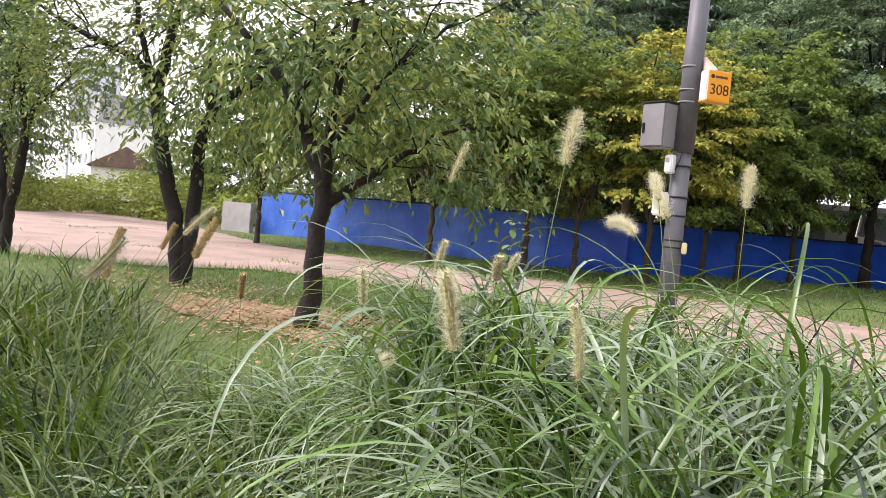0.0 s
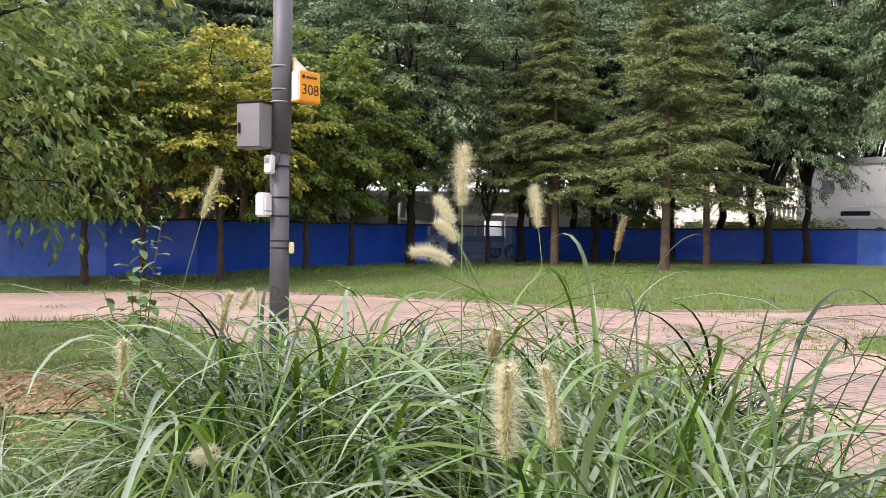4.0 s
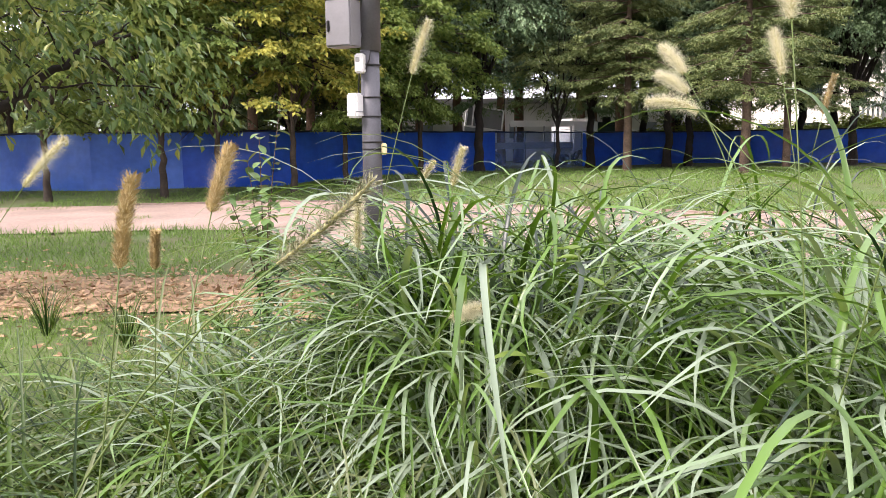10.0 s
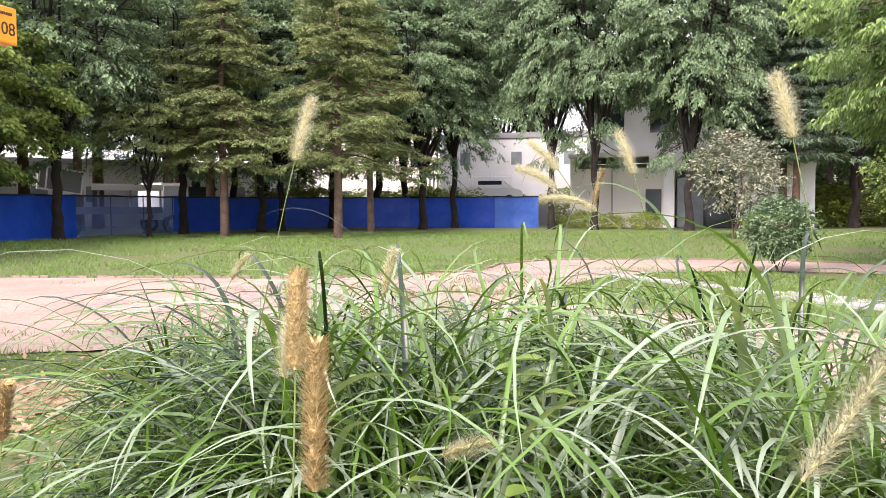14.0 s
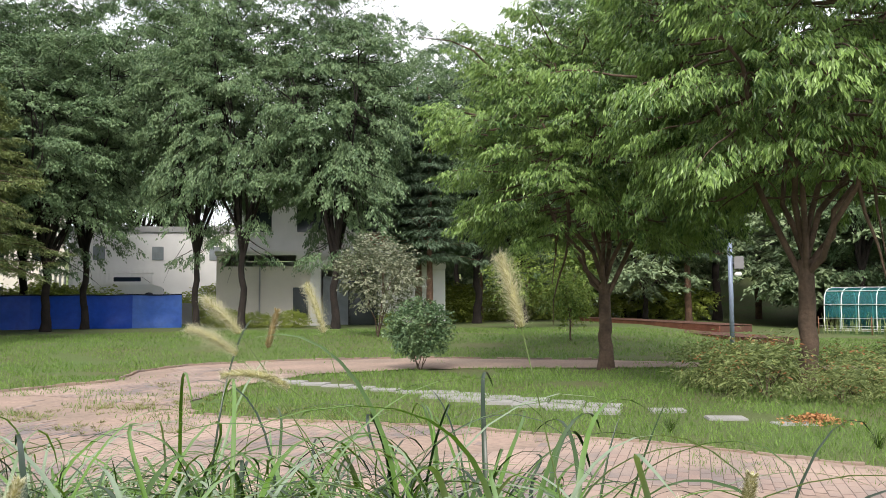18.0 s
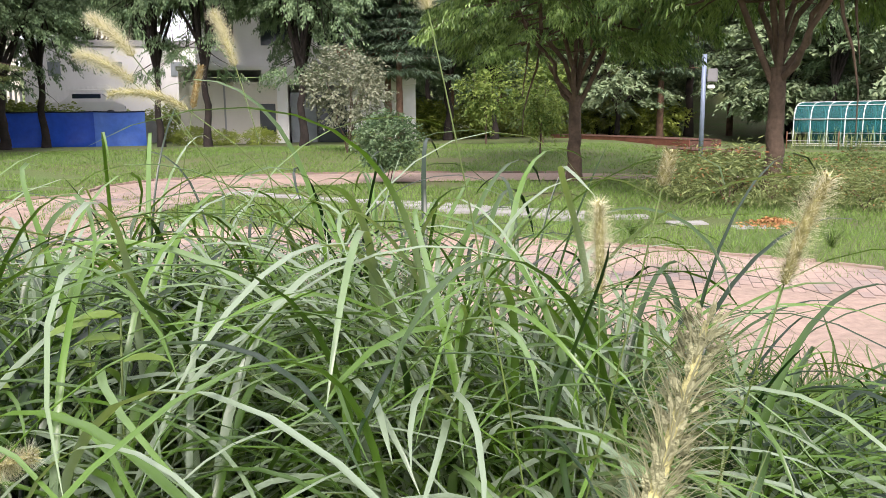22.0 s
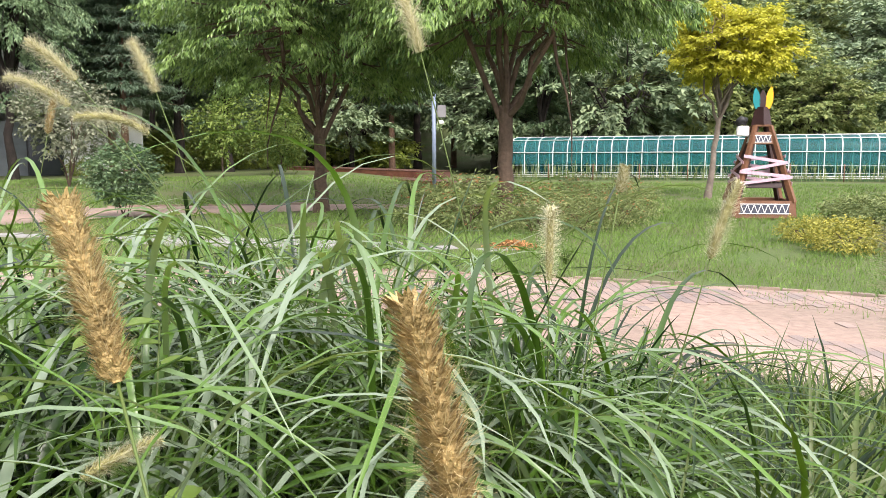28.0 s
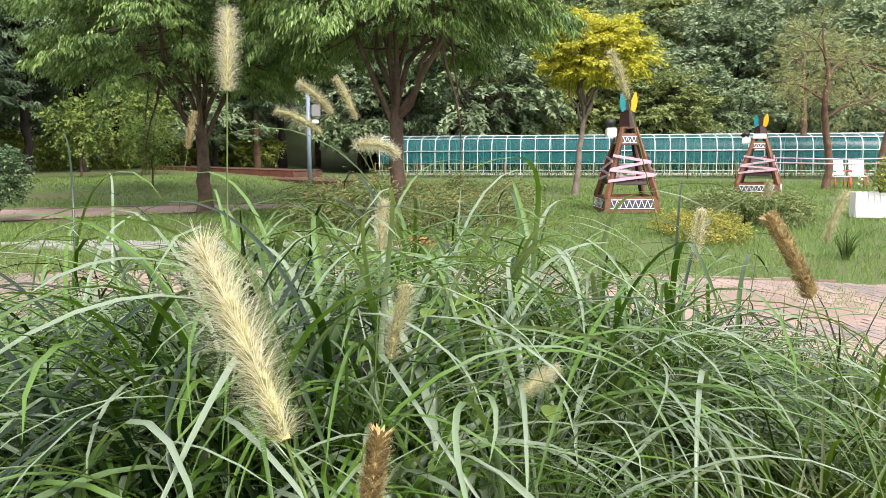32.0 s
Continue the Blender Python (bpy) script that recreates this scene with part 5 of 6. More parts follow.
for k_, (x_, y_) in enumerate([(43, 18), (45, 15.5), (47, 13), (44, 22), (40.5, 23.5), (47, 18), (36, 21.5), (39, 18.8), (30, 46), (33.5, 43), (26, 48), (37, 40.5), (22, 50), (-25, 36), (-28.5, 37),
                               (-31, 34), (-22, 40), (-33, 38.5), (-27, 41), (-35, 33), (-37, 36), (-30, 30.5), (-34, 29.5), (-20, 36.5), (29.3, 24.2), (29.8, 22.6), (29.2, 26), (33.5, 19.4), (48, 8), (51, 10), (33, 33.5), (31, 35), (35.2, 31.8), (28, 37), (21.2, 40.4), (23.8, 39.2), (26.2, 37.2), (28.4, 34.2)]):
    put(lime, x_, y_, 53 * k_, 0.35 + 0.04 * (k_ % 3) if 23 < k_ < 28 else 0.85 + 0.09 * (k_ % 5))


# ---- blue tarpaulin fence ----
FENCE = [(-17.6, 31.6), (-12, 28.2), (-6.2, 25.6), (-1, 25.7), (2.6, 28.3), (6.2, 31.0), (12.8, 35.2), (19.6, 37.6), (24.6, 33.4), (28.6, 28.1)]


def make_fence():
    rng = np.random.default_rng(9)
    root = thing("tarp_fence", Matrix(), "long fence of blue tarpaulin on steel posts beneath the trees", "fence")
    top = 1.93
    for (x0, y0), (x1, y1) in zip(FENCE, FENCE[1:]):
        L = math.hypot(x1 - x0, y1 - y0)
        n = max(1, round(L / 2.1))
        for k in range(n):
            a, b = k / n, (k + 1) / n
            p, q = np.array([x0 + (x1 - x0) * a, y0 + (y1 - y0) * a]), np.array([x0 + (x1 - x0) * b, y0 + (y1 - y0) * b])
            nr = np.array([-(q - p)[1], (q - p)[0]]) / np.linalg.norm(q - p)
            nu, nv = 14, 10
            u, v = np.meshgrid(np.linspace(0, 1, nu), np.linspace(0, 1, nv))
            base = p[None, None] * (1 - u[..., None]) + q[None, None] * u[..., None]
            s1, s2 = rng.uniform(0, 9, 2)
            wob = 0.05 * np.sin(np.pi * u) * (np.sin(5 * u + s1 + 2 * v) + 0.6 * np.sin(9 * v + s2 + 3 * u)) * (0.3 + v)
            g0, g1 = gz(*p), gz(*q)
            zb = (g0 * (1 - u) + g1 * u) - 0.05
            tp = top - 0.04 * np.sin(np.pi * u) * rng.uniform(0.3, 1.3)
            pts = np.concatenate([base + nr * wob[..., None], (tp * (1 - v) + zb * v)[..., None]], -1)
            i, j = np.meshgrid(np.arange(nv - 1), np.arange(nu - 1), indexing="ij")
            f0 = (i * nu + j).ravel()
            # panels at both ends take the sheet with light in its colour
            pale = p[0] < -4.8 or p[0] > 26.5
            clear = 6.9 < p[0] < 12.5
            ob_np("panel", pts.reshape(-1, 3), np.stack([f0, f0 + 1, f0 + nu + 1, f0 + nu], 1), M_CLEAR if clear else M_BLUE_LIT if pale else M_BLUE, root, True)
            bar("post", [(p[0] + nr[0] * 0.08, p[1] + nr[1] * 0.08, g0 - 0.1), (p[0] + nr[0] * 0.08, p[1] + nr[1] * 0.08, top + 0.05)], 0.024, M_POLE, root, 6)
            bar("rail", [(p[0] + nr[0] * 0.07, p[1] + nr[1] * 0.07, top - 0.02), (q[0] + nr[0] * 0.07, q[1] + nr[1] * 0.07, top - 0.02)], 0.02, M_POLE, root, 6)
            bar("hem", [(p[0], p[1], top + 0.01), ((p[0] + q[0]) / 2, (p[1] + q[1]) / 2, top - 0.02), (q[0], q[1], top + 0.01)], 0.035, M_HEM, root, 6)


make_fence()


# ---- the camera pole with its boxes and number sign ----
def make_pole():
    root = thing("utility_pole", pose(0.5, 9.3, 0), "grey steel pole with boxes and orange sign by the path", "pole")
    bar("lower_tube", [(0, 0, -0.1), (0, 0, 1.2), (0, 0, 2.46)], [0.112, 0.108, 0.104], M_POLE, root, 20)
    bar("upper_tube", [(0.012, 0, 2.45), (0.02, 0, 3.4), (0.03, 0, 4.5)], [0.112, 0.11, 0.106], M_POLE, root, 20)
    bar("mast", [(0.03, 0, 4.5), (0.03, 0, 6.8)], 0.075, M_WHITE, root, 16)
    for z in (1.38, 1.46, 1.74, 1.95, 2.3, 3.02, 3.16, 3.42):
        bar("strap", [(0.006, 0, z - 0.008), (0.006, 0, z + 0.008)], 0.116, M_BOX if z > 3 else M_BLACK, root, 20)
    at = pose(-0.285, -0.04, 2.735, 0, 0, -36)
    cab = part("cabinet", box((0.32, 0.22, 0.50), at, 0.012), M_BOX, root, "grey steel switch cabinet")
    part("lid", box((0.35, 0.25, 0.02), at @ pose(0, 0, 0.26), 0.006), M_BLACK, cab)
    part("door", box((0.30, 0.012, 0.47), at @ pose(0, -0.112, 0), 0.004), M_BOX, cab)
    part("handle", box((0.03, 0.03, 0.12), at @ pose(-0.115, -0.125, -0.03), 0.008), M_BLACK, cab)
    part("bracket", box((0.14, 0.10, 0.05), pose(-0.08, 0, 2.62)), M_POLE, root)
    at = pose(-0.115, -0.09, 2.31, 0, 0, -30)
    m1 = part("meter_box", box((0.10, 0.10, 0.21), at, 0.014), M_WHITE, root, "small white meter box")
    part("window", box((0.05, 0.012, 0.05), at @ pose(-0.01, -0.05, 0.04), 0.004), M_GREYW, m1)
    part("cover", box((0.075, 0.02, 0.08), at @ pose(0, -0.05, -0.05), 0.006), M_WHITE, m1)
    at = pose(-0.18, -0.05, 1.86, 0, 0, -40)
    m2 = part("junction_box", box((0.14, 0.15, 0.27), at, 0.02), M_WHITE, root, "white plastic junction box")
    part("seam", box((0.146, 0.156, 0.012), at @ pose(0, 0.02, -0.07), 0.002), M_BOX, m2)
    part("call_box", box((0.06, 0.08, 0.13), pose(0.128, -0.05, 1.38), 0.01), mat("cream_plastic", (0.75, 0.68, 0.38), 0.5, 0, 0.1, 9), root, "small cream box")
    sg = part("sign_box", box((0.30, 0.14, 0.34), pose(0.275, -0.10, 3.19, 0, 0, 33), 0.012), M_SIGNW, root, "orange sign box numbered 308")
    front = pose(0.275, -0.10, 3.19, 0, 0, 33)
    part("sign_face", box((0.285, 0.008, 0.325), front @ pose(0.004, -0.074, 0), 0.003), M_ORANGE, sg)
    part("sign_rim", box((0.30, 0.15, 0.02), front @ pose(0.0, 0, -0.165), 0.004), M_ORANGE, sg)
    part("logo", bmesh_disc(0.024, front @ pose(-0.09, -0.0795, 0.10, 90)), M_TEXT, sg)
    for k in range(6):
        part("caption_bar", box((0.02, 0.003, 0.026), front @ pose(-0.045 + 0.026 * k, -0.0795, 0.098)), M_TEXT, sg)
    cu = bpy.data.curves.new("digits", "FONT")
    cu.body, cu.size, cu.align_x, cu.extrude, cu.offset = "308", 0.165, "CENTER", 0.002, 0.0
    tx = new("digits", cu)
    me = bpy.data.meshes.new_from_object(tx)
    bpy.data.objects.remove(tx)
    me.materials.append(M_TEXT)
    ob = new("digits", me)
    ob.parent, ob.matrix_basis = sg, front @ pose(0.004, -0.0795, -0.095, 90, 0, 0)
    vs, fs = tube_arrays([(0.14, -0.02, 3.52), (0.16, -0.03, 3.48), (0.205, -0.06, 3.38), (0.22, -0.07, 3.34)], [0.03, 0.035, 0.075, 0.085], 14, False)
    horn = ob_np("horn", vs, fs, mat("beige_horn", (0.52, 0.38, 0.28), 0.5, 0, 0.1, 9), root, True)
    horn["label"] = "beige horn loudspeaker"
    bar("arm", [(0.09, 0, 3.53), (0.15, -0.02, 3.52)], 0.02, M_BOX, root, 8)
    bar("cable", [(-0.1, -0.07, 2.43), (-0.13, -0.09, 2.2), (-0.14, -0.06, 2.0)], 0.008, M_BLACK, root, 6)
    bar("cable", [(0.0, -0.11, 2.45), (-0.02, -0.125, 2.35), (-0.06, -0.10, 2.25)], 0.007, M_BLACK, root, 6)


def bmesh_disc(r, m):
    b = bmesh.new()
    bmesh.ops.create_circle(b, cap_ends=True, segments=16, radius=r, matrix=m)
    return b


make_pole()


# ---- lamp post on the lawn ----
def make_lamp():
    root = thing("lamp_post", pose(26.9, 3.3, 0.0), "slim bluish steel post with a camera box on the lawn", "post")
    steel = M_BLUEST
    bar("tube", [(0, 0, -0.1), (0.05, 0, 3.42)], 0.075, steel, root, 12)
    part("foot_plate", box((0.3, 0.3, 0.04), pose(0, 0, 0.03), 0.01), steel, root)
    part("box", box((0.22, 0.3, 0.42), pose(0.05, -0.27, 2.75), 0.02), M_BOX, root)
    part("camera_head", box((0.16, 0.22, 0.14), pose(0.05, -0.24, 2.38), 0.03), M_WHITE, root)
    bar("arm", [(0.04, 0, 2.75), (0.05, -0.2, 2.75)], 0.03, steel, root, 8)


make_lamp()


# ---- carved windmill towers ----
def make_tower():
    root = thing("windmill_model", Matrix(), "wooden model windmill tower trimmed with pink tape and painted feathers", "sculpture", "model towers on the lawn")
    W, T, H = 0.68, 0.17, 1.75
    # plinth: four boards
    for a in range(4):
        r = pose(0, 0, 0, 0, 0, 90 * a)
        bd = part("plinth_board", box((1.36, 0.05, 0.34), r @ pose(0, -W + 0.02, 0.17, -8), 0.01), M_WOOD, root)
        inset = part("inset", box((1.06, 0.012, 0.185), r @ pose(0, -W - 0.012, 0.19, -8), 0.003), M_SLATE, bd, "dark slate-blue band")
        for k in range(7):
            bm = bmesh.new()
            x = -0.45 + 0.15 * k
            for s in (-1, 1):
                m = r @ pose(x + 0.037 * s, -W - 0.022, 0.19, -8) @ pose(0, 0, 0, 0, 24 * s, 0)
                box((0.014, 0.010, 0.165), m, 0, bm)
            part("zigzag", bm, M_WHITE, bd)
        part("trim", box((1.08, 0.012, 0.015), r @ pose(0, -W - 0.010, 0.278, -8)), M_WHITE, bd)
        part("trim", box((1.12, 0.012, 0.015), r @ pose(0, -W - 0.034, 0.098, -8)), M_WHITE, bd)
        # legs at the corners, with dark inner lining
        leg = [(-W + 0.05, -W + 0.05, 0.3), (-T, -T, H)]
        vs, fs = tube_arrays([(r @ Vector(p)) for p in leg], [0.078, 0.055], 4, False)
        lg = ob_np("leg", vs, fs, M_WOOD, root)
        vs, fs = tube_arrays([(r @ (Vector(p) + Vector((0.05, 0.05, 0)))) for p in leg], [0.07, 0.055], 4, False)
        ob_np("lining", vs, fs, M_DARKW, lg)
        part("crosspiece", box((0.78, 0.04, 0.09), r @ pose(0, -0.52, 0.62, -15), 0.006), M_DARKW, root)
        pz = part("panel", box((0.44, 0.035, 0.24), r @ pose(0, -0.235, 1.52, -14), 0.006), M_WOOD, root)
        part("inset", box((0.34, 0.01, 0.14), r @ pose(0, -0.254, 1.51, -14), 0.002), M_SLATE, pz, "dark slate-blue band")
        for z in (1.445, 1.575):
            part("trim", box((0.36, 0.010, 0.013), r @ pose(0, -0.262 + (z - 1.51) * 0.25, z, -14)), M_WHITE, pz)
        for k in range(3):
            bm = bmesh.new()
            for s in (-1, 1):
                box((0.013, 0.010, 0.13), r @ pose(-0.11 + 0.11 * k + 0.027 * s, -0.262, 1.51, -14) @ pose(0, 0, 0, 0, 22 * s, 0), 0, bm)
            part("zigzag", bm, M_WHITE, pz)
    part("platform", box((0.38, 0.38, 0.04), pose(0, 0, H + 0.01), 0.01), M_WOOD, root)
    vs, fs = tube_arrays([(0, 0, H + 0.03), (0, 0, H + 0.37)], [0.23, 0.15], 4, True)
    ob_np("cap", vs, fs, M_DARKW, root)
    # pink tape wound round the legs
    for z, t in ((1.12, 8), (0.98, -9), (0.84, 5), (0.72, -6)):
        w = W + (T - W) * (z - 0.3) / (H - 0.3) + 0.06
        for a in range(4):
            part("tape", box((2 * w, 0.012, 0.06), pose(0, 0, 0, 0, 0, 90 * a) @ pose(0, -w, z, 0, t, 0), 0.004), M_PINK, root)
    # feathers
    for x, t, m, h in ((-0.11, -8, M_TEAL, 0.40), (0.0, 0, M_DARKW, 0.36), (0.12, 9, M_YELP, 0.42)):
        bm = bmesh.new()
        n = 8
        ring = []
        for k in range(n + 1):
            s = k / n
            ring.append((0.075 * math.sin(math.pi * min(1, s * 0.9 + 0.12)) ** 0.7 + 0.006, s * h))
        mm = pose(x, -0.04, H + 0.34, 0, t, 0)
        out = [(-w, z) for w, z in ring] + [(w, z) for w, z in reversed(ring)]
        fc = bm.faces.new([bm.verts.new(mm @ Vector((w, 0, z))) for w, z in out])
        ex = bmesh.ops.extrude_face_region(bm, geom=[fc])
        bmesh.ops.translate(bm, verts=[g for g in ex["geom"] if isinstance(g, bmesh.types.BMVert)], vec=(0, 0.025, 0))
        part("feather", bm, m, root)
    lb = part("lamp_box", box((0.26, 0.2, 0.2), pose(-0.42, -0.05, 1.66), 0.02), M_WHITE, root)
    bar("hood", [(-0.56, -0.05, 1.78), (-0.46, -0.05, 1.88), (-0.34, -0.05, 1.84)], 0.08, M_BLACK, lb, 10)
    bar("bracket", [(-0.34, 0, 1.6), (-0.12, 0, 1.56)], 0.02, M_DARKW, root, 6)
    return root


tower = make_tower()
tower.matrix_basis = pose(16.3, -4.33, 0, 0, 0, -96) @ Matrix.Diagonal((0.9, 0.9, 1.08, 1))
second_tower = copy_thing(tower, pose(22.1, -10.7, 0, 0, 0, -122))
second_tower.scale = (0.95, 0.95, 0.98)
part('sign_board', box((0.40, 0.03, 0.16), pose(0, -0.24, 1.80), 0.01), M_WHITE, second_tower, 'small white board')


# ---- teal tunnel greenhouse ----
def make_greenhouse():
    a, b = np.array([38.6, 0.35]), np.array([28.6, -33.0])
    L = float(np.linalg.norm(b - a))
    d = (b - a) / L
    turn = math.degrees(math.atan2(d[1], d[0]))
    root = thing("greenhouse", pose(a[0], a[1], gz(a[0], a[1]), 0, 0, turn), "long teal film tunnel with white hoops behind a wire fence", "greenhouse")
    prof = [(0, 0.12), (0.0, 0.7), (0.01, 1.25), (0.10, 1.62), (0.34, 1.86), (0.75, 1.97), (1.2, 2.0), (1.7, 1.97), (2.1, 1.84), (2.34, 1.6), (2.42, 1.25), (2.42, 0.12)]
    step = 0.7
    n = int(L / step)
    rib = film = None
    vs = np.array([(x, y, z) for x in (0.0, step) for y, z in prof])
    k = len(prof)
    fs = [(i, i + 1, k + i + 1, k + i) for i in range(1, k - 1)]
    fme = mesh_np("film", vs, fs, M_FILM, True)
    rv, rf = tube_arrays([(0, y, z) for y, z in prof], np.full(k, 0.022), 6, False)
    rme = mesh_np("hoop", rv, rf, M_WHITE, True)
    for i in range(n + 1):
        for name, me in (("hoop", rme), ("film", fme)):
            if name == "film" and i == n:
                continue
            o = new(name, me)
            o.parent, o.matrix_basis = root, pose(i * step, 0, 0)
    for y, z in ((-0.03, 1.27), (-0.03, 0.2), (1.2, 2.02), (-0.03, 0.12), (0.3, 1.86)):
        bar("rail", [(0, y, z), (L, y, z)], 0.025, M_WHITE, root, 6)
    # wire fence and dry stalks before it
    for i in range(0, n, 3):
        bar("post", [(i * step, -0.9, -0.1), (i * step, -0.9, 0.75)], 0.025, M_WOOD, root, 6)
    bar("wire", [(0, -0.9, 0.68), (L, -0.9, 0.68)], 0.008, M_WHITE, root, 5)
    bar("wire", [(0, -0.9, 0.35), (L, -0.9, 0.35)], 0.008, M_WHITE, root, 5)
    rng = np.random.default_rng(4)
    m = 1500
    roots = np.stack([rng.uniform(0, L, m), rng.uniform(-0.8, -0.1, m), np.zeros(m)], 1)
    v, f = arching_blades(roots, rng.uniform(0.3, 1.1, m), rng.uniform(0.015, 0.04, m), rng.uniform(0, 0.2, m), rng.uniform(0.2, 1.2, m), rng.uniform(0, 6.28, m), 4, rng)
    st = ob_np("reed", v, f, M_SHRUB, None, True)
    st.matrix_basis = root.matrix_basis
    tagged(st, "dry reeds and weeds along the greenhouse", "reeds", kind="stuff")


make_greenhouse()


# ---- stepped timber deck ----
def make_deck():
    a, b = np.array([44.2, 15.4]), np.array([27.6, 2.6])
    L = float(np.linalg.norm(b - a))
    turn = math.degrees(math.atan2(*(b - a)[::-1]))
    root = thing("timber_deck", pose(a[0], a[1], -0.02, 0, 0, turn) @ Matrix.Diagonal((1, 1, 0.66, 1)), "long low stepped deck of red-brown timber on the lawn", "deck")
    for lvl, (y, z0, x0, x1) in enumerate(((0, 0.0, 0.0, L), (1.5, 0.42, 2.5, L - 4.5))):
        n = 5
        for k in range(n):
            w = (x1 - x0) / n
            x = x0 + w * (k + 0.5)
            for r in range(3):
                part("board", box((w - 0.02, 0.04, 0.125), pose(x, y, z0 + 0.075 + 0.133 * r), 0.004), M_DECK, root)
            for r in range(4):
                part("tread", box((w - 0.02, 0.35, 0.035), pose(x, y + 0.14 + 0.37 * r, z0 + 0.43), 0.004), M_DECKT, root)
        part("core", box((x1 - x0 - 0.1, 1.4, 0.38), pose((x0 + x1) / 2, y + 0.75, z0 + 0.19)), M_DECKT, root)


make_deck()

# ---- stepping slabs ----
rng_s = np.random.default_rng(2)
for k_ in range(13):
    s_ = k_ / 12
    x_, y_ = 12.65 + (11.05 - 12.65) * s_, 11.0 + (3.85 - 11.0) * s_
    for c_ in ((0,) if k_ < 7 else (-0.27, 0.27)):
        st_ = part("stone_slab", box((0.40 if k_ < 7 else 0.44, 0.54, 0.08), pose(0, 0, 0), 0.012), M_STONE, None)
        place(st_, pose(x_ + c_ * 0.97, y_ + c_ * 0.2 + rng_s.normal(0, 0.015), -0.018, rng_s.normal(0, 0.6), rng_s.normal(0, 0.6), 12.5 + rng_s.normal(0, 1.5)))
        tagged(st_, "pale rectangular stone slab set in the lawn", "paving slab", "slabs in the lawn")
for x_, y_ in ((11.25, 2.95), (10.75, 2.1), (10.5, 1.25)):
    st_ = place(part("stone_slab", box((0.34, 0.52, 0.08), pose(0, 0, 0), 0.012), M_STONE, None), pose(x_, y_, -0.031, 0, 0, 20))
    tagged(st_, "single pale stone slab sunk in the grass", "paving slab", "slabs in the lawn")


def leaf_pile():
    rng = np.random.default_rng(3)
    n = 420
    p = np.stack([rng.normal(0, 0.17, n), rng.normal(0, 0.17, n), np.zeros(n)], 1)
    p[:, 2] = 0.02 + 0.09 * np.exp(-(p[:, 0] ** 2 + p[:, 1] ** 2) / 0.05) * rng.random(n)
    ax = rng.normal(0, 1, (n, 3)) * [1, 1, 0.3]
    ax /= np.linalg.norm(ax, axis=1)[:, None]
    v, f = leaf_quads(p, ax, rng.normal(0, 0.4, (n, 3)) + [0, 0, 1], rng.uniform(0.04, 0.08, n), rng.uniform(0.02, 0.05, n))
    ob = ob_np("leaf_pile", v, f, M_CHIP)
    place(ob, pose(10.8, 1.0, 0))
    tagged(ob, "small heap of orange fallen leaves on the lawn", "leaf pile", kind="stuff")


leaf_pile()


# ---- buildings ----
def make_house():
    p0, p1 = np.array([30.2, 27.4]), np.array([35.6, 17.9])
    L = float(np.linalg.norm(p1 - p0))
    turn = math.degrees(math.atan2(*(p1 - p0)[::-1]))
    root = thing("white_house", pose(p0[0], p0[1], 0.3, 0, 0, turn), "low white and cream house with a glazed entrance behind the trees", "house")
    part("wall", box((4.6, 0.25, 3.0), pose(2.3, 0.1, 1.5), 0.01), M_CREAM, root, "cream rendered wall")
    part("pillar", box((0.5, 0.6, 3.0), pose(4.85, -0.1, 1.5), 0.01), M_WHITE, root)
    part("fascia", box((7.4, 0.7, 0.75), pose(7.6, 0.05, 3.2), 0.02), M_WHITE, root)
    part("roof", box((11.4, 6.5, 0.2), pose(5.6, 3.2, 3.65), 0.02), M_WHITE, root)
    part("wall", box((3.4, 0.25, 2.9), pose(9.6, 0.25, 1.45), 0.01), M_WHITE, root)
    part("wall", box((0.25, 6, 3.5), pose(0.1, 3.1, 1.75), 0.01), M_CREAM, root)
    part("back_wall", box((11.2, 0.25, 3.5), pose(5.6, 6.2, 1.75), 0.01), M_WHITE, root)
    door = part("glass_door", box((1.25, 0.06, 2.5), pose(5.8, 0.35, 1.25), 0.01), mat("grey_glass", (0.22, 0.25, 0.26), 0.2, 0, 0.2, 2), root, "grey glass door")
    part("frame", box((0.06, 0.1, 2.55), pose(6.45, 0.33, 1.28)), M_BLACK, door)
    part("dark_glazing", box((1.5, 0.06, 2.5), pose(7.2, 0.5, 1.25), 0.01), M_GLASSD, root)
    w = part("window", box((0.75, 0.06, 1.5), pose(4.1, -0.05, 1.2), 0.01), M_GLASSD, root)
    part("sill", box((0.85, 0.12, 0.06), pose(4.1, -0.08, 0.42)), M_WHITE, w)
    part("pipe", box((0.08, 0.08, 2.9), pose(2.1, -0.08, 1.5), 0.01), M_GREYW, root)
    up = part("upper_storey", box((10.5, 5.0, 3.6), pose(5.8, 4.2, 5.5), 0.02), M_WHITE, root)
    for x in (1.8, 4.4, 7.2, 9.6):
        wd = part("window", box((1.3, 0.08, 1.5), pose(x, 1.68, 5.6), 0.01), M_GLASSD, up)
    part("balcony", box((3.0, 0.9, 0.8), pose(9.0, 1.3, 4.3), 0.02), M_REDB, up)


make_house()


M_GREYG = mat("grey_pane", (0.30, 0.34, 0.35), 0.25, 0, 0.2, 2)


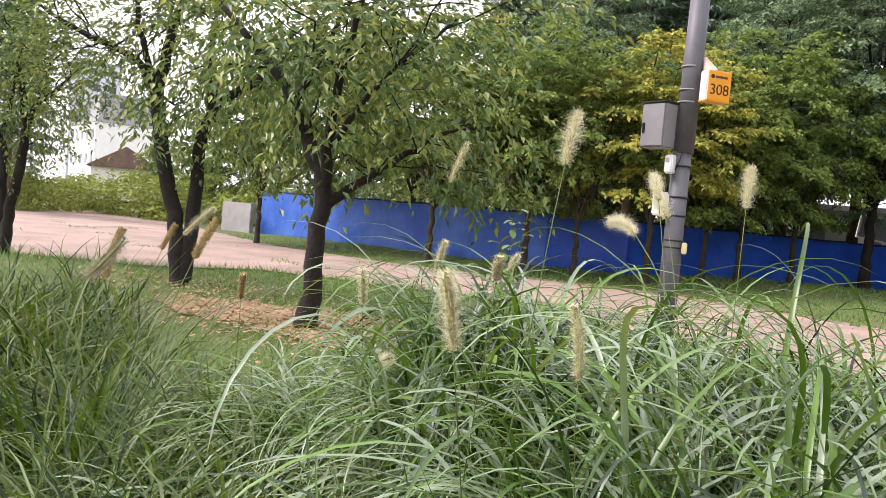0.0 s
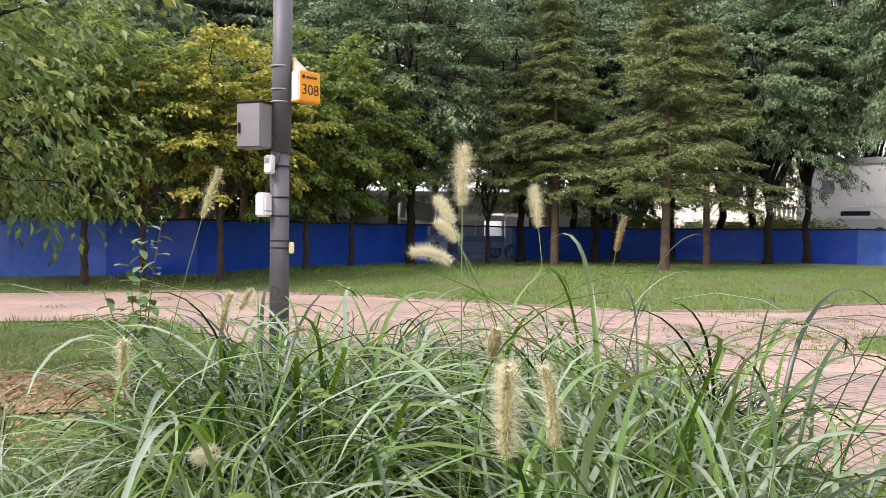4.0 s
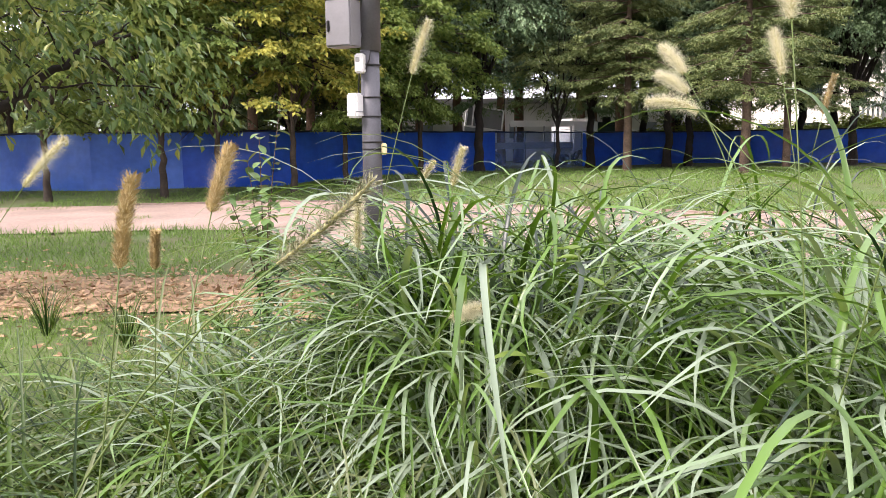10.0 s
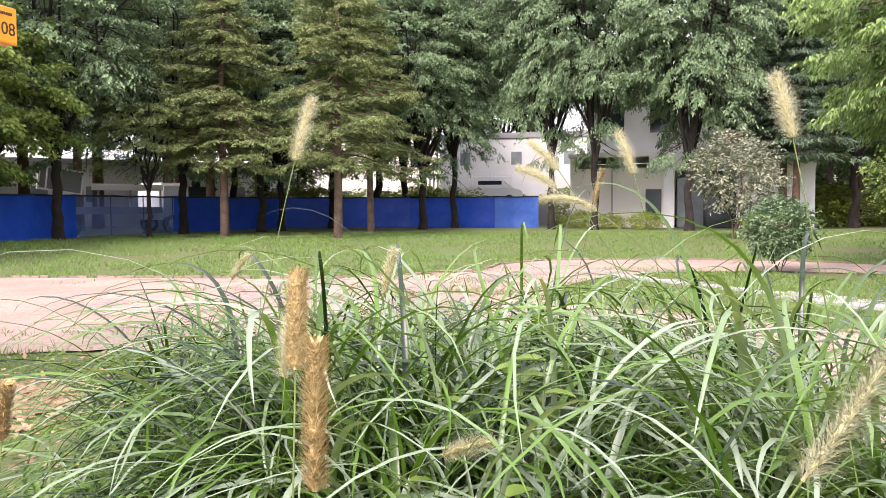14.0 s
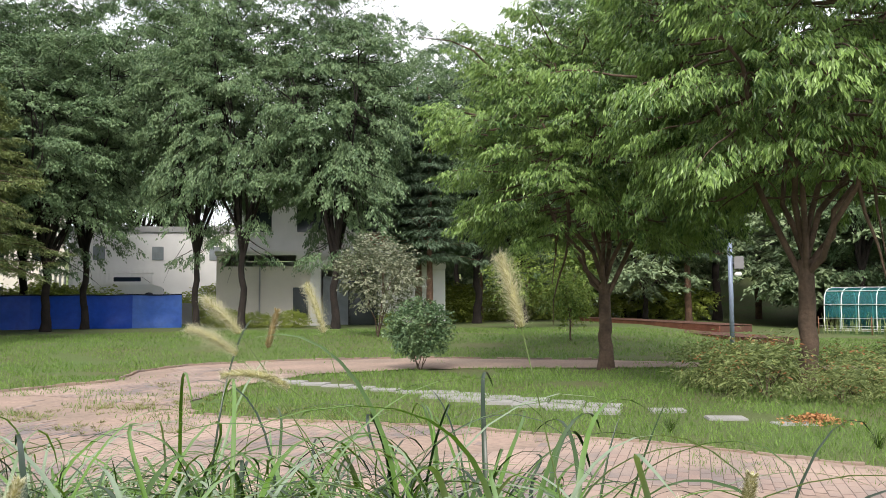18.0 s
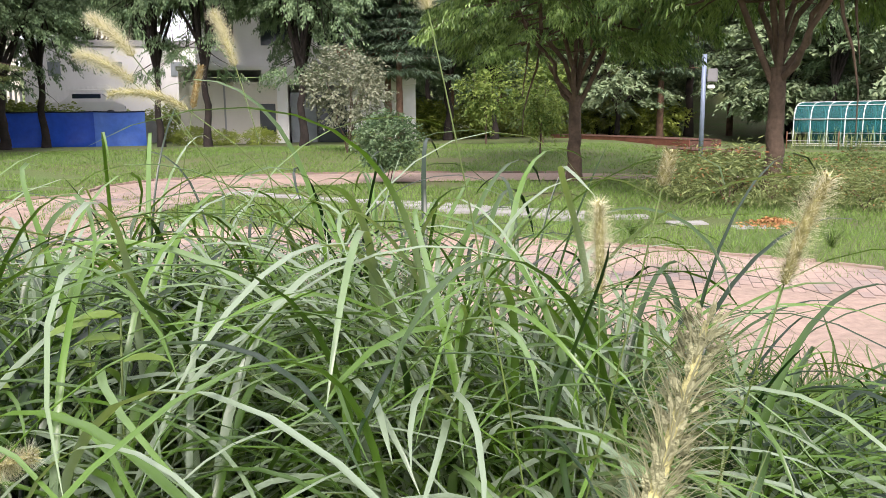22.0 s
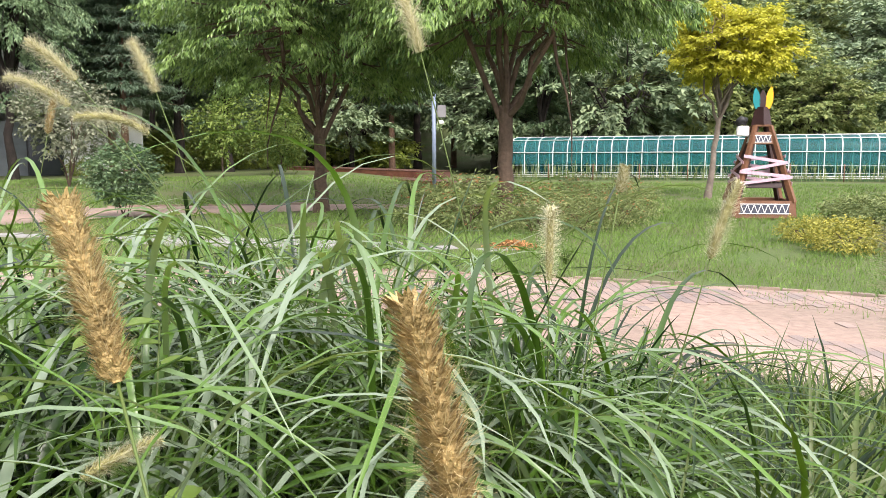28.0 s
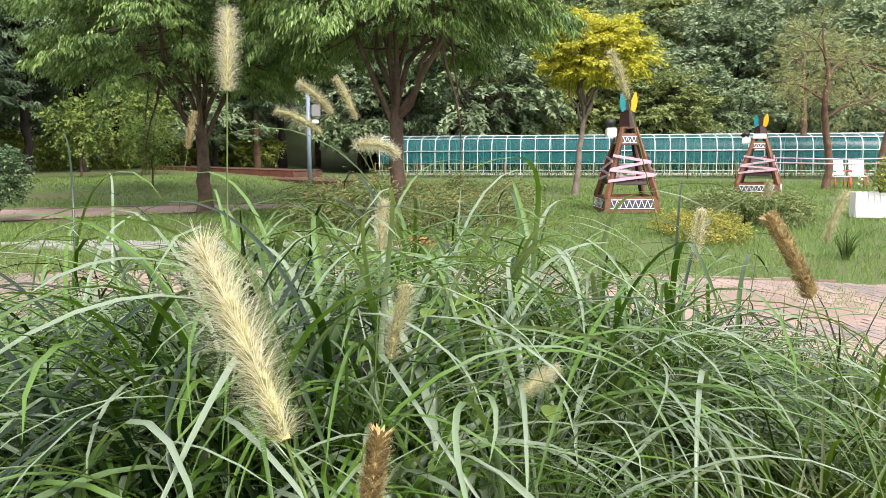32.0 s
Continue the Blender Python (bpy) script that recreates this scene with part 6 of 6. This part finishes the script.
def make_block(name, label, x, y, turn, size, wall, floors, bays, roof=None, z0=None, win=(0.42, 0.4), pane=None):
    root = thing(name, pose(x, y, gz(x, y) if z0 is None else z0, 0, 0, turn), label, "building")
    w, d, h = size
    body = part("wall", box((w, d, h), pose(0, 0, h / 2), 0.03), wall, root)
    for f in range(floors):
        for b in range(bays):
            fw, fh = w / bays, h / floors
            for s in (-1, 1):
                wd = part("window", box((fw * win[0], 0.08, fh * win[1]), pose(-w / 2 + fw * (b + 0.5), s * d / 2, fh * (f + 0.52)), 0.01), pane or M_GLASSD, root)
    if roof:
        bm = bmesh.new()
        o = 0.4
        pts = [(-w / 2 - o, -d / 2 - o, h), (w / 2 + o, -d / 2 - o, h), (w / 2 + o, d / 2 + o, h), (-w / 2 - o, d / 2 + o, h), (-w / 2 - o, 0, h + roof), (w / 2 + o, 0, h + roof)]
        v = [bm.verts.new(p) for p in pts]
        for q in ((0, 1, 5, 4), (2, 3, 4, 5), (0, 4, 3), (1, 2, 5), (3, 2, 1, 0)):
            bm.faces.new([v[i] for i in q])
        part("roof", bm, M_ROOF, root)
    else:
        part("parapet", box((w + 0.2, d + 0.2, 0.35), pose(0, 0, h + 0.15), 0.02), M_GREYW, root)
    return root


make_block("white_building", "white house with dark windows beyond the fence", 38.5, 38.5, -55, (10, 7, 5.4), M_WHITE, 2, 3, win=(0.2, 0.3), pane=M_GREYG)
make_block("white_building", "long low white shed beyond the fence", 17, 52, -8, (20, 6, 3.6), M_WHITE, 1, 7, win=(0.3, 0.25), pane=M_GREYG)
make_block("white_building", "tall pale building behind the pines", 40, 62, -40, (16, 9, 10), M_CREAM, 3, 5)
make_block("cottage", "small house with a brown gabled roof across the park", -49.3, 62.4, -51, (7, 5.6, 2.9), M_CREAM, 1, 3, 1.9)
make_block("cottage", "pale flat-roofed house across the park", -69, 85, -38, (15, 8, 8.6), M_WHITE, 3, 5)
make_block("apartment_tower", "distant pale apartment tower with rows of windows", -97, 112.5, 49, (7.5, 9, 21.5), M_TOWER, 8, 3, z0=0)
make_block("apartment_tower", "distant grey apartment block lower than the tower", -86.5, 108, 49, (9, 9, 15.5), M_GREYW, 6, 4, z0=0)
hut = thing("tool_shed", pose(16.0, 41.5, 0.4, 0, 0, -15), "small dark green shed behind the fence", "shed")
part("wall", box((2.6, 2.0, 1.9), pose(0, 0, 0.95), 0.03), mat("green_steel", (0.03, 0.07, 0.06), 0.5, 0, 0.2, 3), hut)
part("roof", box((2.9, 2.3, 0.25), pose(0, 0, 2.0), 0.1), mat("dark_green_roof", (0.02, 0.04, 0.04), 0.5, 0, 0.2, 3), hut)
part("vent", box((0.4, 0.4, 0.35), pose(0.5, 0, 2.25), 0.03), M_BLACK, hut)


def make_truck():
    root = thing("flatbed_truck", pose(10.2, 36.9, 0.3, 0, 0, 14), "parked truck with a tilted grey loading board behind the fence", "truck")
    part("bed", box((5.0, 1.9, 0.3), pose(0, 0, 1.05), 0.03), M_GREYW, root)
    bd = part("board", box((1.75, 0.05, 0.85), pose(-2.2, -0.9, 2.3, 0, 8, 0), 0.02), M_BOX, root)
    for z in (-0.46, 0.46):
        part("frame", box((1.95, 0.08, 0.07), pose(-2.2, -0.9, 2.3, 0, 8, 0) @ pose(0, 0, z), 0.01), M_WHITE, bd)
    for x in (-0.95, -0.62, 0.9):
        part("frame", box((0.07, 0.08, 0.92), pose(-2.2, -0.9, 2.3, 0, 8, 0) @ pose(x, 0, 0), 0.01), M_WHITE, bd)
    part("side_board", box((3.6, 0.06, 0.28), pose(0.9, -0.9, 2.05), 0.02), M_WHITE, root)
    for x in (-0.6, 0.9, 2.4):
        part("stanchion", box((0.07, 0.07, 0.9), pose(x, -0.9, 1.5), 0.01), M_GREYW, root)
    part("cab", box((1.6, 1.9, 1.7), pose(3.2, 0, 1.45), 0.15), M_WHITE, root)
    part("windscreen", box((0.05, 1.6, 0.7), pose(4.0, 0, 1.85), 0.02), M_GLASSD, root)
    for x in (-1.8, 3.0):
        for y in (-0.85, 0.85):
            wh = bar("wheel", [(x, y - 0.12, 0.42), (x, y + 0.12, 0.42)], 0.42, M_BLACK, root, 18)
            bar("rim", [(x, y - 0.13, 0.42), (x, y + 0.13, 0.42)], 0.22, M_BOX, wh, 14)


make_truck()
wall_ = part("garden_wall", box((2.2, 0.2, 1.35), pose(0, 0, 0.62), 0.02), M_STONE, None)
place(wall_, pose(-18.3, 31.2, gz(-18.3, 31.2), 0, 0, -25))
tagged(wall_, "low pale concrete wall beside the end of the fence", "wall")
post_ = thing("slim_post", pose(-17.3, 26.5, gz(-17.3, 26.5)), "slim blue-grey steel post beside the park path", "post")
bar("tube", [(0, 0, -0.1), (0, 0, 3.6)], 0.06, M_BLUEST, post_, 10)
part("cap", box((0.16, 0.16, 0.06), pose(0, 0, 3.62), 0.02), M_BLUEST, post_)


# ---- small things on the lawn ----
def make_planter():
    root = thing("planter", pose(13.7, -8.72, 0, 0, 0, -110), "white slatted planter with cream hydrangea flowers", "planter")
    for k in range(8):
        part("slat", box((0.105, 0.03, 0.52), pose(-0.385 + 0.11 * k, -0.22, 0.27, -6), 0.008), M_WHITE, root)
        part("slat", box((0.105, 0.03, 0.52), pose(-0.385 + 0.11 * k, 0.22, 0.27, 6), 0.008), M_WHITE, root)
    for s in (-1, 1):
        part("end_board", box((0.03, 0.44, 0.52), pose(0.44 * s, 0, 0.27), 0.006), M_WHITE, root)
    part("soil", box((0.84, 0.4, 0.05), pose(0, 0, 0.46)), M_LITTER, root)
    flower = make_bush("hydrangea", "leafy hydrangea with big cream flower heads", 71, (0.5, 0.45, 0.36), M_LIME, (0.10, 0.06), 160, 5, 0.35, 0.16, "plant", second=M_HYDR)
    flower.matrix_basis = pose(13.75, -8.87, 0.47)


make_planter()


def make_chair():
    root = thing("garden_chair", Matrix(), "red and white slatted garden chair on the grass", "chair", "garden chairs")
    red = bpy.data.materials.get("red_paint") or mat("red_paint", (0.55, 0.10, 0.05), 0.5, 0, 0.2, 6)
    for x in (-0.25, 0.25):
        bar("leg", [(x, -0.25, 0), (x, -0.22, 0.42)], 0.02, red, root, 6)
        bar("leg", [(x, 0.3, 0), (x, 0.2, 0.42)], 0.02, red, root, 6)
        bar("arm", [(x, -0.26, 0.6), (x, 0.3, 0.62)], 0.025, red, root, 6)
    for k in range(5):
        part("slat", box((0.5, 0.08, 0.02), pose(0, -0.22 + 0.1 * k, 0.42), 0.005), M_WHITE, root)
        part("back_slat", box((0.085, 0.02, 0.55), pose(-0.2 + 0.1 * k, 0.32, 0.72, -16), 0.005), M_WHITE, root)
    return root


chair = make_chair()
chair.matrix_basis = pose(23.9, -14.6, 0, 0, 0, -100)
copy_thing(chair, pose(24.1, -15.4, 0, 0, 0, -112))
tape = thing("tape_line", pose(0, 0, 0), "pink and white tape strung from the model tower", "tape")
bar("ribbon", [(22.1, -11.0, 1.1), (21.6, -13.4, 1.04), (20.9, -16.2, 1.12), (20.4, -18.5, 1.1)], 0.022, M_PINK, tape, 5)
bar("ribbon", [(22.1, -11.0, 0.95), (21.6, -13.4, 0.9), (20.9, -16.2, 0.96), (20.4, -18.5, 1.0)], 0.022, M_PINK, tape, 5)
bar("stake", [(20.4, -18.5, 0), (20.4, -18.5, 1.25)], 0.03, M_WOOD, tape, 6)
bar("stake", [(20.9, -16.2, 0), (20.9, -16.2, 1.2)], 0.03, M_WOOD, tape, 6)


def oval_leaf(p, way, size, parent, material, rng, name="leaf"):
    """A cupped oval leaf with a midrib."""
    way = Vector(way).normalized()
    side = way.cross(Vector((0, 0, 1))).normalized()
    up = side.cross(way)
    n = 6
    bm = bmesh.new()
    mid, le, ri = [], [], []
    for k in range(n + 1):
        s = k / n
        w = size * 0.30 * math.sin(math.pi * min(1, 0.06 + s * 0.94)) ** 0.75
        c = Vector(p) + way * size * s - Vector((0, 0, 0.22 * size * s * s))
        mid.append(bm.verts.new(c))
        le.append(bm.verts.new(c - side * w + up * w * 0.3))
        ri.append(bm.verts.new(c + side * w + up * w * 0.3))
    for k in range(n):
        bm.faces.new((le[k], mid[k], mid[k + 1], le[k + 1]))
        bm.faces.new((mid[k], ri[k], ri[k + 1], mid[k + 1]))
    return part(name, bm, material, parent, smooth=True)


def make_sapling():
    rng = np.random.default_rng(6)
    root = thing("sapling", pose(-0.6, 5.5, 0), "leafy sapling with dark stems growing out of the grass", "sapling")
    lm = leaf_mat("sapling_leaf", (0.06, 0.13, 0.035), (0.17, 0.26, 0.09), 0.35)
    for lean, h in (((0.14, 0.0), 1.68), ((0.0, 0.06), 1.5), ((-0.22, 0.05), 1.15), ((0.05, -0.12), 1.1), ((-0.08, 0.1), 1.32), ((0.25, 0.1), 0.95)):
        pts = [(lean[0] * s * s, lean[1] * s, h * s) for s in np.linspace(0, 1, 8)]
        bar("stem", pts, np.linspace(0.007, 0.0025, 8), M_BARK2, root, 6)
        for k in range(34):
            s = 0.2 + 0.8 * k / 33
            a = 2.4 * k + rng.uniform(-0.3, 0.3)
            oval_leaf((lean[0] * s * s, lean[1] * s, h * s), (math.cos(a), math.sin(a), rng.uniform(-0.7, 0.5)), rng.uniform(0.07, 0.115), root, lm, rng)


make_sapling()


def make_vines():
    rng = np.random.default_rng(8)
    lm = leaf_mat("vine_leaf", (0.12, 0.20, 0.03), (0.26, 0.38, 0.08), 0.45, 0.4)
    for x, y, z in ((0.14, 1.80, 1.20), (0.18, 1.90, 1.17), (0.1, 2.05, 1.12), (0.35, 2.1, 1.12), (-0.05, 2.3, 1.05), (0.6, 2.3, 1.1), (0.0, 1.7, 1.02), (-0.1, 1.9, 1.0), (0.42, 2.35, 1.15), (-0.28, 2.6, 1.1)):
        root = thing("bindweed", pose(x, y, 0), "bindweed with heart-shaped pale green leaves climbing through the grass", "plant", "bindweed in the grass")
        bar("stem", [(0.05, 0.08, 0.0), (0.02, 0.05, z * 0.6), (0, 0, z)], 0.0016, M_STEM, root, 5)
        for k in range(3):
            a = rng.uniform(0, 6.28)
            oval_leaf((0, 0, z - 0.03 * k), (math.cos(a), math.sin(a), 0.1), rng.uniform(0.05, 0.075), root, lm, rng)


make_vines()



# ---- small car and white railing beside the house ----
def make_car():
    root = thing("parked_car", pose(31.3, 34.6, 1.5, 0, 0, -42), "small white car parked beside the house", "car")
    bm = bmesh.new()
    side = [(-1.9, 0.3), (-1.95, 0.75), (-1.75, 0.95), (-1.1, 1.0), (-0.55, 1.45), (0.75, 1.47), (1.35, 1.02), (1.9, 0.85), (1.98, 0.35)]
    rings = [[bm.verts.new((x, y * (0.86 if z > 1.1 else 1.0), z)) for x, z in side] for y in (-0.82, 0.82)]
    for k in range(len(side) - 1):
        bm.faces.new((rings[0][k], rings[0][k + 1], rings[1][k + 1], rings[1][k]))
    bm.faces.new(rings[0])
    bm.faces.new(rings[1][::-1])
    body = part("body", bm, M_WHITE, root)
    for s in (-1, 1):
        part("side_window", box((1.35, 0.02, 0.33), pose(0.1, 0.775 * s, 1.24, -7 * s), 0.01), M_GLASSD, body)
        part("headlight", box((0.06, 0.3, 0.14), pose(1.93, 0.6 * s, 0.72), 0.02), M_GREYG, body)
        for x in (-1.2, 1.2):
            wh = bar("wheel", [(x, 0.70 * s, 0.3), (x, 0.85 * s, 0.3)], 0.3, M_BLACK, root, 16)
            bar("rim", [(x, 0.72 * s, 0.3), (x, 0.865 * s, 0.3)], 0.18, M_BOX, wh, 12)
    part("windscreen", box((0.02, 1.3, 0.5), pose(1.07, 0, 1.25, 0, -53, 0), 0.01), M_GLASSD, body)


make_car()
place(part("terrace", box((9, 6, 1.6), pose(0, 0, 0.7), 0.05), M_GREYW, None), pose(31.6, 36.6, 0, 0, 0, -42))
tagged(bpy.data.objects["terrace"], "low concrete terrace behind the blue fence", "terrace")
railing = thing("railing", pose(32.2, 37.6, 1.5, 0, 0, -42), "white slatted railing beside the parked car", "railing")
bar("rail", [(-3, 0, 1.75), (3, 0, 1.75)], 0.035, M_WHITE, railing, 6)
bar("rail", [(-3, 0, 0.75), (3, 0, 0.75)], 0.035, M_WHITE, railing, 6)
for k_ in range(25):
    part("slat", box((0.12, 0.03, 1.5), pose(-2.88 + 0.24 * k_, 0, 1.2), 0.005), M_WHITE, railing)


# ---- grass tufts standing on the lawn ----
def make_tuft():
    rng = np.random.default_rng(91)
    n = 70
    a = rng.uniform(0, 2 * np.pi, n)
    rr = 0.06 * np.sqrt(rng.random(n))
    roots = np.stack([rr * np.cos(a), rr * np.sin(a), np.zeros(n)], 1)
    root = thing("grass_tuft", Matrix(), "tuft of long thin green blades standing in the lawn", "grass", "tufts on the lawn")
    ob = ob_np("foliage", *arching_blades(roots, rng.uniform(0.3, 0.75, n), rng.uniform(0.006, 0.014, n), rng.uniform(0.05, 0.4, n), rng.uniform(0.8, 2.0, n), a, 6, rng), M_VERGE, root, True)
    tagged(ob, kind="stuff")
    return root


def make_weeds():
    """Low weeds rooted in the sandy joints of the path."""
    rng = np.random.default_rng(93)
    spots = [(7.4, 11.4, 0.35), (6.75, 10.9, 0.25), (7.0, 10.9, 0.3), (6.4, 9.4, 0.3), (8.4, 10.2, 0.4), (8.6, 10.7, 0.5), (6.9, 8.3, 0.25), (6.9, 9.6, 0.4), (8.2, 10.9, 0.5),
             (9.2, 9.2, 0.5), (9.6, 10.2, 0.5), (10.3, 11.3, 0.5), (11.0, 12.3, 0.35), (8.9, 8.0, 0.35), (8.5, 7.0, 0.3), (8.6, 5.8, 0.25), (5.2, 9.8, 0.2), (5.8, 11.6, 0.25)]
    pieces = []
    for x, y, size in spots:
        for k in range(int(26 * size) + 3):
            n = 16
            cx, cy = x + rng.normal(0, size * 0.75), y + rng.normal(0, size * 0.6)
            a = rng.uniform(0, 2 * np.pi, n)
            rr = rng.uniform(0.02, 0.10) * np.sqrt(rng.random(n))
            roots = np.stack([cx + rr * np.cos(a), cy + rr * np.sin(a), np.full(n, 0.004)], 1)
            pieces.append(arching_blades(roots, rng.uniform(0.03, 0.11, n) * rng.uniform(0.6, 1.3), rng.uniform(0.006, 0.012, n), rng.uniform(0.3, 0.9, n), rng.uniform(1.0, 1.9, n), a, 3, rng))
    ob = ob_np("path_weeds", *join(pieces), M_WEED, smooth=True)
    tagged(ob, "low yellowish weeds in the joints of the brick path", "weeds", kind="stuff")


make_weeds()
tuft = make_tuft()
settle(tuft, 8.2, -4.4)
for x_, y_, s_ in ((12.4, -5.2, 1.2), (12.1, -5.6, 1.1), (12.5, -5.8, 1.0), (9.2, 2.6, 0.5), (9.0, 0.4, 0.5), (2.9, 9.0, 0.5), (5.4, 12.6, 0.45), (-1.6, 6.2, 0.8), (-0.9, 6.1, 0.7), (-2.3, 6.8, 0.8), (-1.2, 4.4, 0.8), (-1.7, 4.0, 0.9), (-0.5, 4.2, 0.8)):
    put(tuft, x_, y_, 77 * x_, s_)


# ---- brick pavers of the path, the nearest as pieces of their own ----
def make_pavers():
    rng = np.random.default_rng(1)
    path = bpy.data.objects["path"]
    w, l, gap = 0.10, 0.205, 0.008
    bm = box((l - gap, w - gap, 0.04), pose(0, 0, 0))
    me = bpy.data.meshes.new("paver")
    bm.to_mesh(me)
    bm.free()
    me.materials.append(M_PAVER)
    xs, ys, jj = [], [], []
    for j in range(-60, 170):
        for i in range(10, 120):
            xs.append((i + 0.5 * (j % 2)) * l)
            ys.append(j * w)
    xs, ys = np.array(xs), np.array(ys)
    c, s = math.cos(0.12), math.sin(0.12)
    px, py = xs * c - ys * s, xs * s + ys * c
    ok = on_path(px, py) & (px > 2.6) & (px < 14.5) & (py > -5.5) & (py < 15) & (line_distance(px, py, FAR_EDGE) > 0.25) & (line_distance(px, py, NEAR_EDGE) > 0.12)
    ok &= (line_distance(px, py, ISLAND[:-1]) > 0.15)
    sand = np.array([noise.noise((x * 0.45, y * 0.45, 11)) for x, y in zip(px, py)])
    ok &= (sand < 0.14 - 0.03 * np.maximum(py - 8, 0)) | (rng.random(len(px)) < 0.05)
    px, py = px[ok], py[ok]
    order = np.argsort(np.hypot(px - 4.6, py - 2.0))
    px, py = px[order], py[order]
    for x, y in zip(px[:300], py[:300]):
        o = new("paver", me)
        o.parent = path
        o.matrix_basis = pose(x, y, -0.003 + rng.normal(0, 0.0009), rng.normal(0, 0.5), rng.normal(0, 0.5), 6.9 + rng.normal(0, 0.6))
    n = len(px) - 300
    base = np.array([(-1, -1, -1), (1, -1, -1), (1, 1, -1), (-1, 1, -1), (-1, -1, 1), (1, -1, 1), (1, 1, 1), (-1, 1, 1)], float) * [(l - gap) / 2, (w - gap) / 2, 0.02]
    a = 0.12 + rng.normal(0, 0.01, n)
    bx = base[None, :, 0] * np.cos(a)[:, None] - base[None, :, 1] * np.sin(a)[:, None] + px[300:, None]
    by = base[None, :, 0] * np.sin(a)[:, None] + base[None, :, 1] * np.cos(a)[:, None] + py[300:, None]
    bz = base[None, :, 2] - 0.003 + rng.normal(0, 0.0009, n)[:, None]
    v = np.stack([bx, by, bz], -1).reshape(-1, 3)
    q = np.array([(4, 5, 6, 7), (0, 1, 5, 4), (1, 2, 6, 5), (2, 3, 7, 6), (3, 0, 4, 7)])
    f = (np.arange(n)[:, None, None] * 8 + q[None]).reshape(-1, 4)
    ob = ob_np("paver_field", v, f, M_PAVER, path)
    ob["kind"] = "stuff"
    # dark damp sand in the joints
    m = len(px)
    cell = np.array([(-1, -1), (1, -1), (1, 1), (-1, 1)], float) * [l / 2, w / 2]
    jx = cell[None, :, 0] * math.cos(0.12) - cell[None, :, 1] * math.sin(0.12) + px[:, None]
    jy = cell[None, :, 0] * math.sin(0.12) + cell[None, :, 1] * math.cos(0.12) + py[:, None]
    v = np.stack([jx, jy, np.full_like(jx, 0.0138)], -1).reshape(-1, 3)
    ob = ob_np("joint_sand", v, np.arange(4 * m).reshape(-1, 4), M_JOINT, path)
    ob["kind"] = "stuff"


def make_edging():
    """A row of bricks on edge along the far side of the path and round the lawn in its bend."""
    rng = np.random.default_rng(44)
    path = bpy.data.objects["path"]
    bm = box((0.195, 0.065, 0.09), pose(0, 0, 0), 0.006)
    me = bpy.data.meshes.new("edging_brick")
    bm.to_mesh(me)
    bm.free()
    me.materials.append(M_EDGING)
    for line, height in ((FAR_EDGE[4:15], 0.012), (ISLAND[:8], -0.012)):
        for (x0, y0), (x1, y1) in zip(line, line[1:]):
            n = max(1, int(math.hypot(x1 - x0, y1 - y0) / 0.205))
            turn = math.degrees(math.atan2(y1 - y0, x1 - x0))
            for k in range(n):
                if rng.random() < 0.12:
                    continue
                u = (k + 0.5) / n
                o = new("edging_brick", me)
                o.parent = path
                o.matrix_basis = pose(x0 + (x1 - x0) * u + rng.normal(0, 0.008), y0 + (y1 - y0) * u + rng.normal(0, 0.008), height + rng.normal(0, 0.006),
                                      rng.normal(0, 3), rng.normal(0, 2), turn + rng.normal(0, 2))


make_pavers()
make_edging()
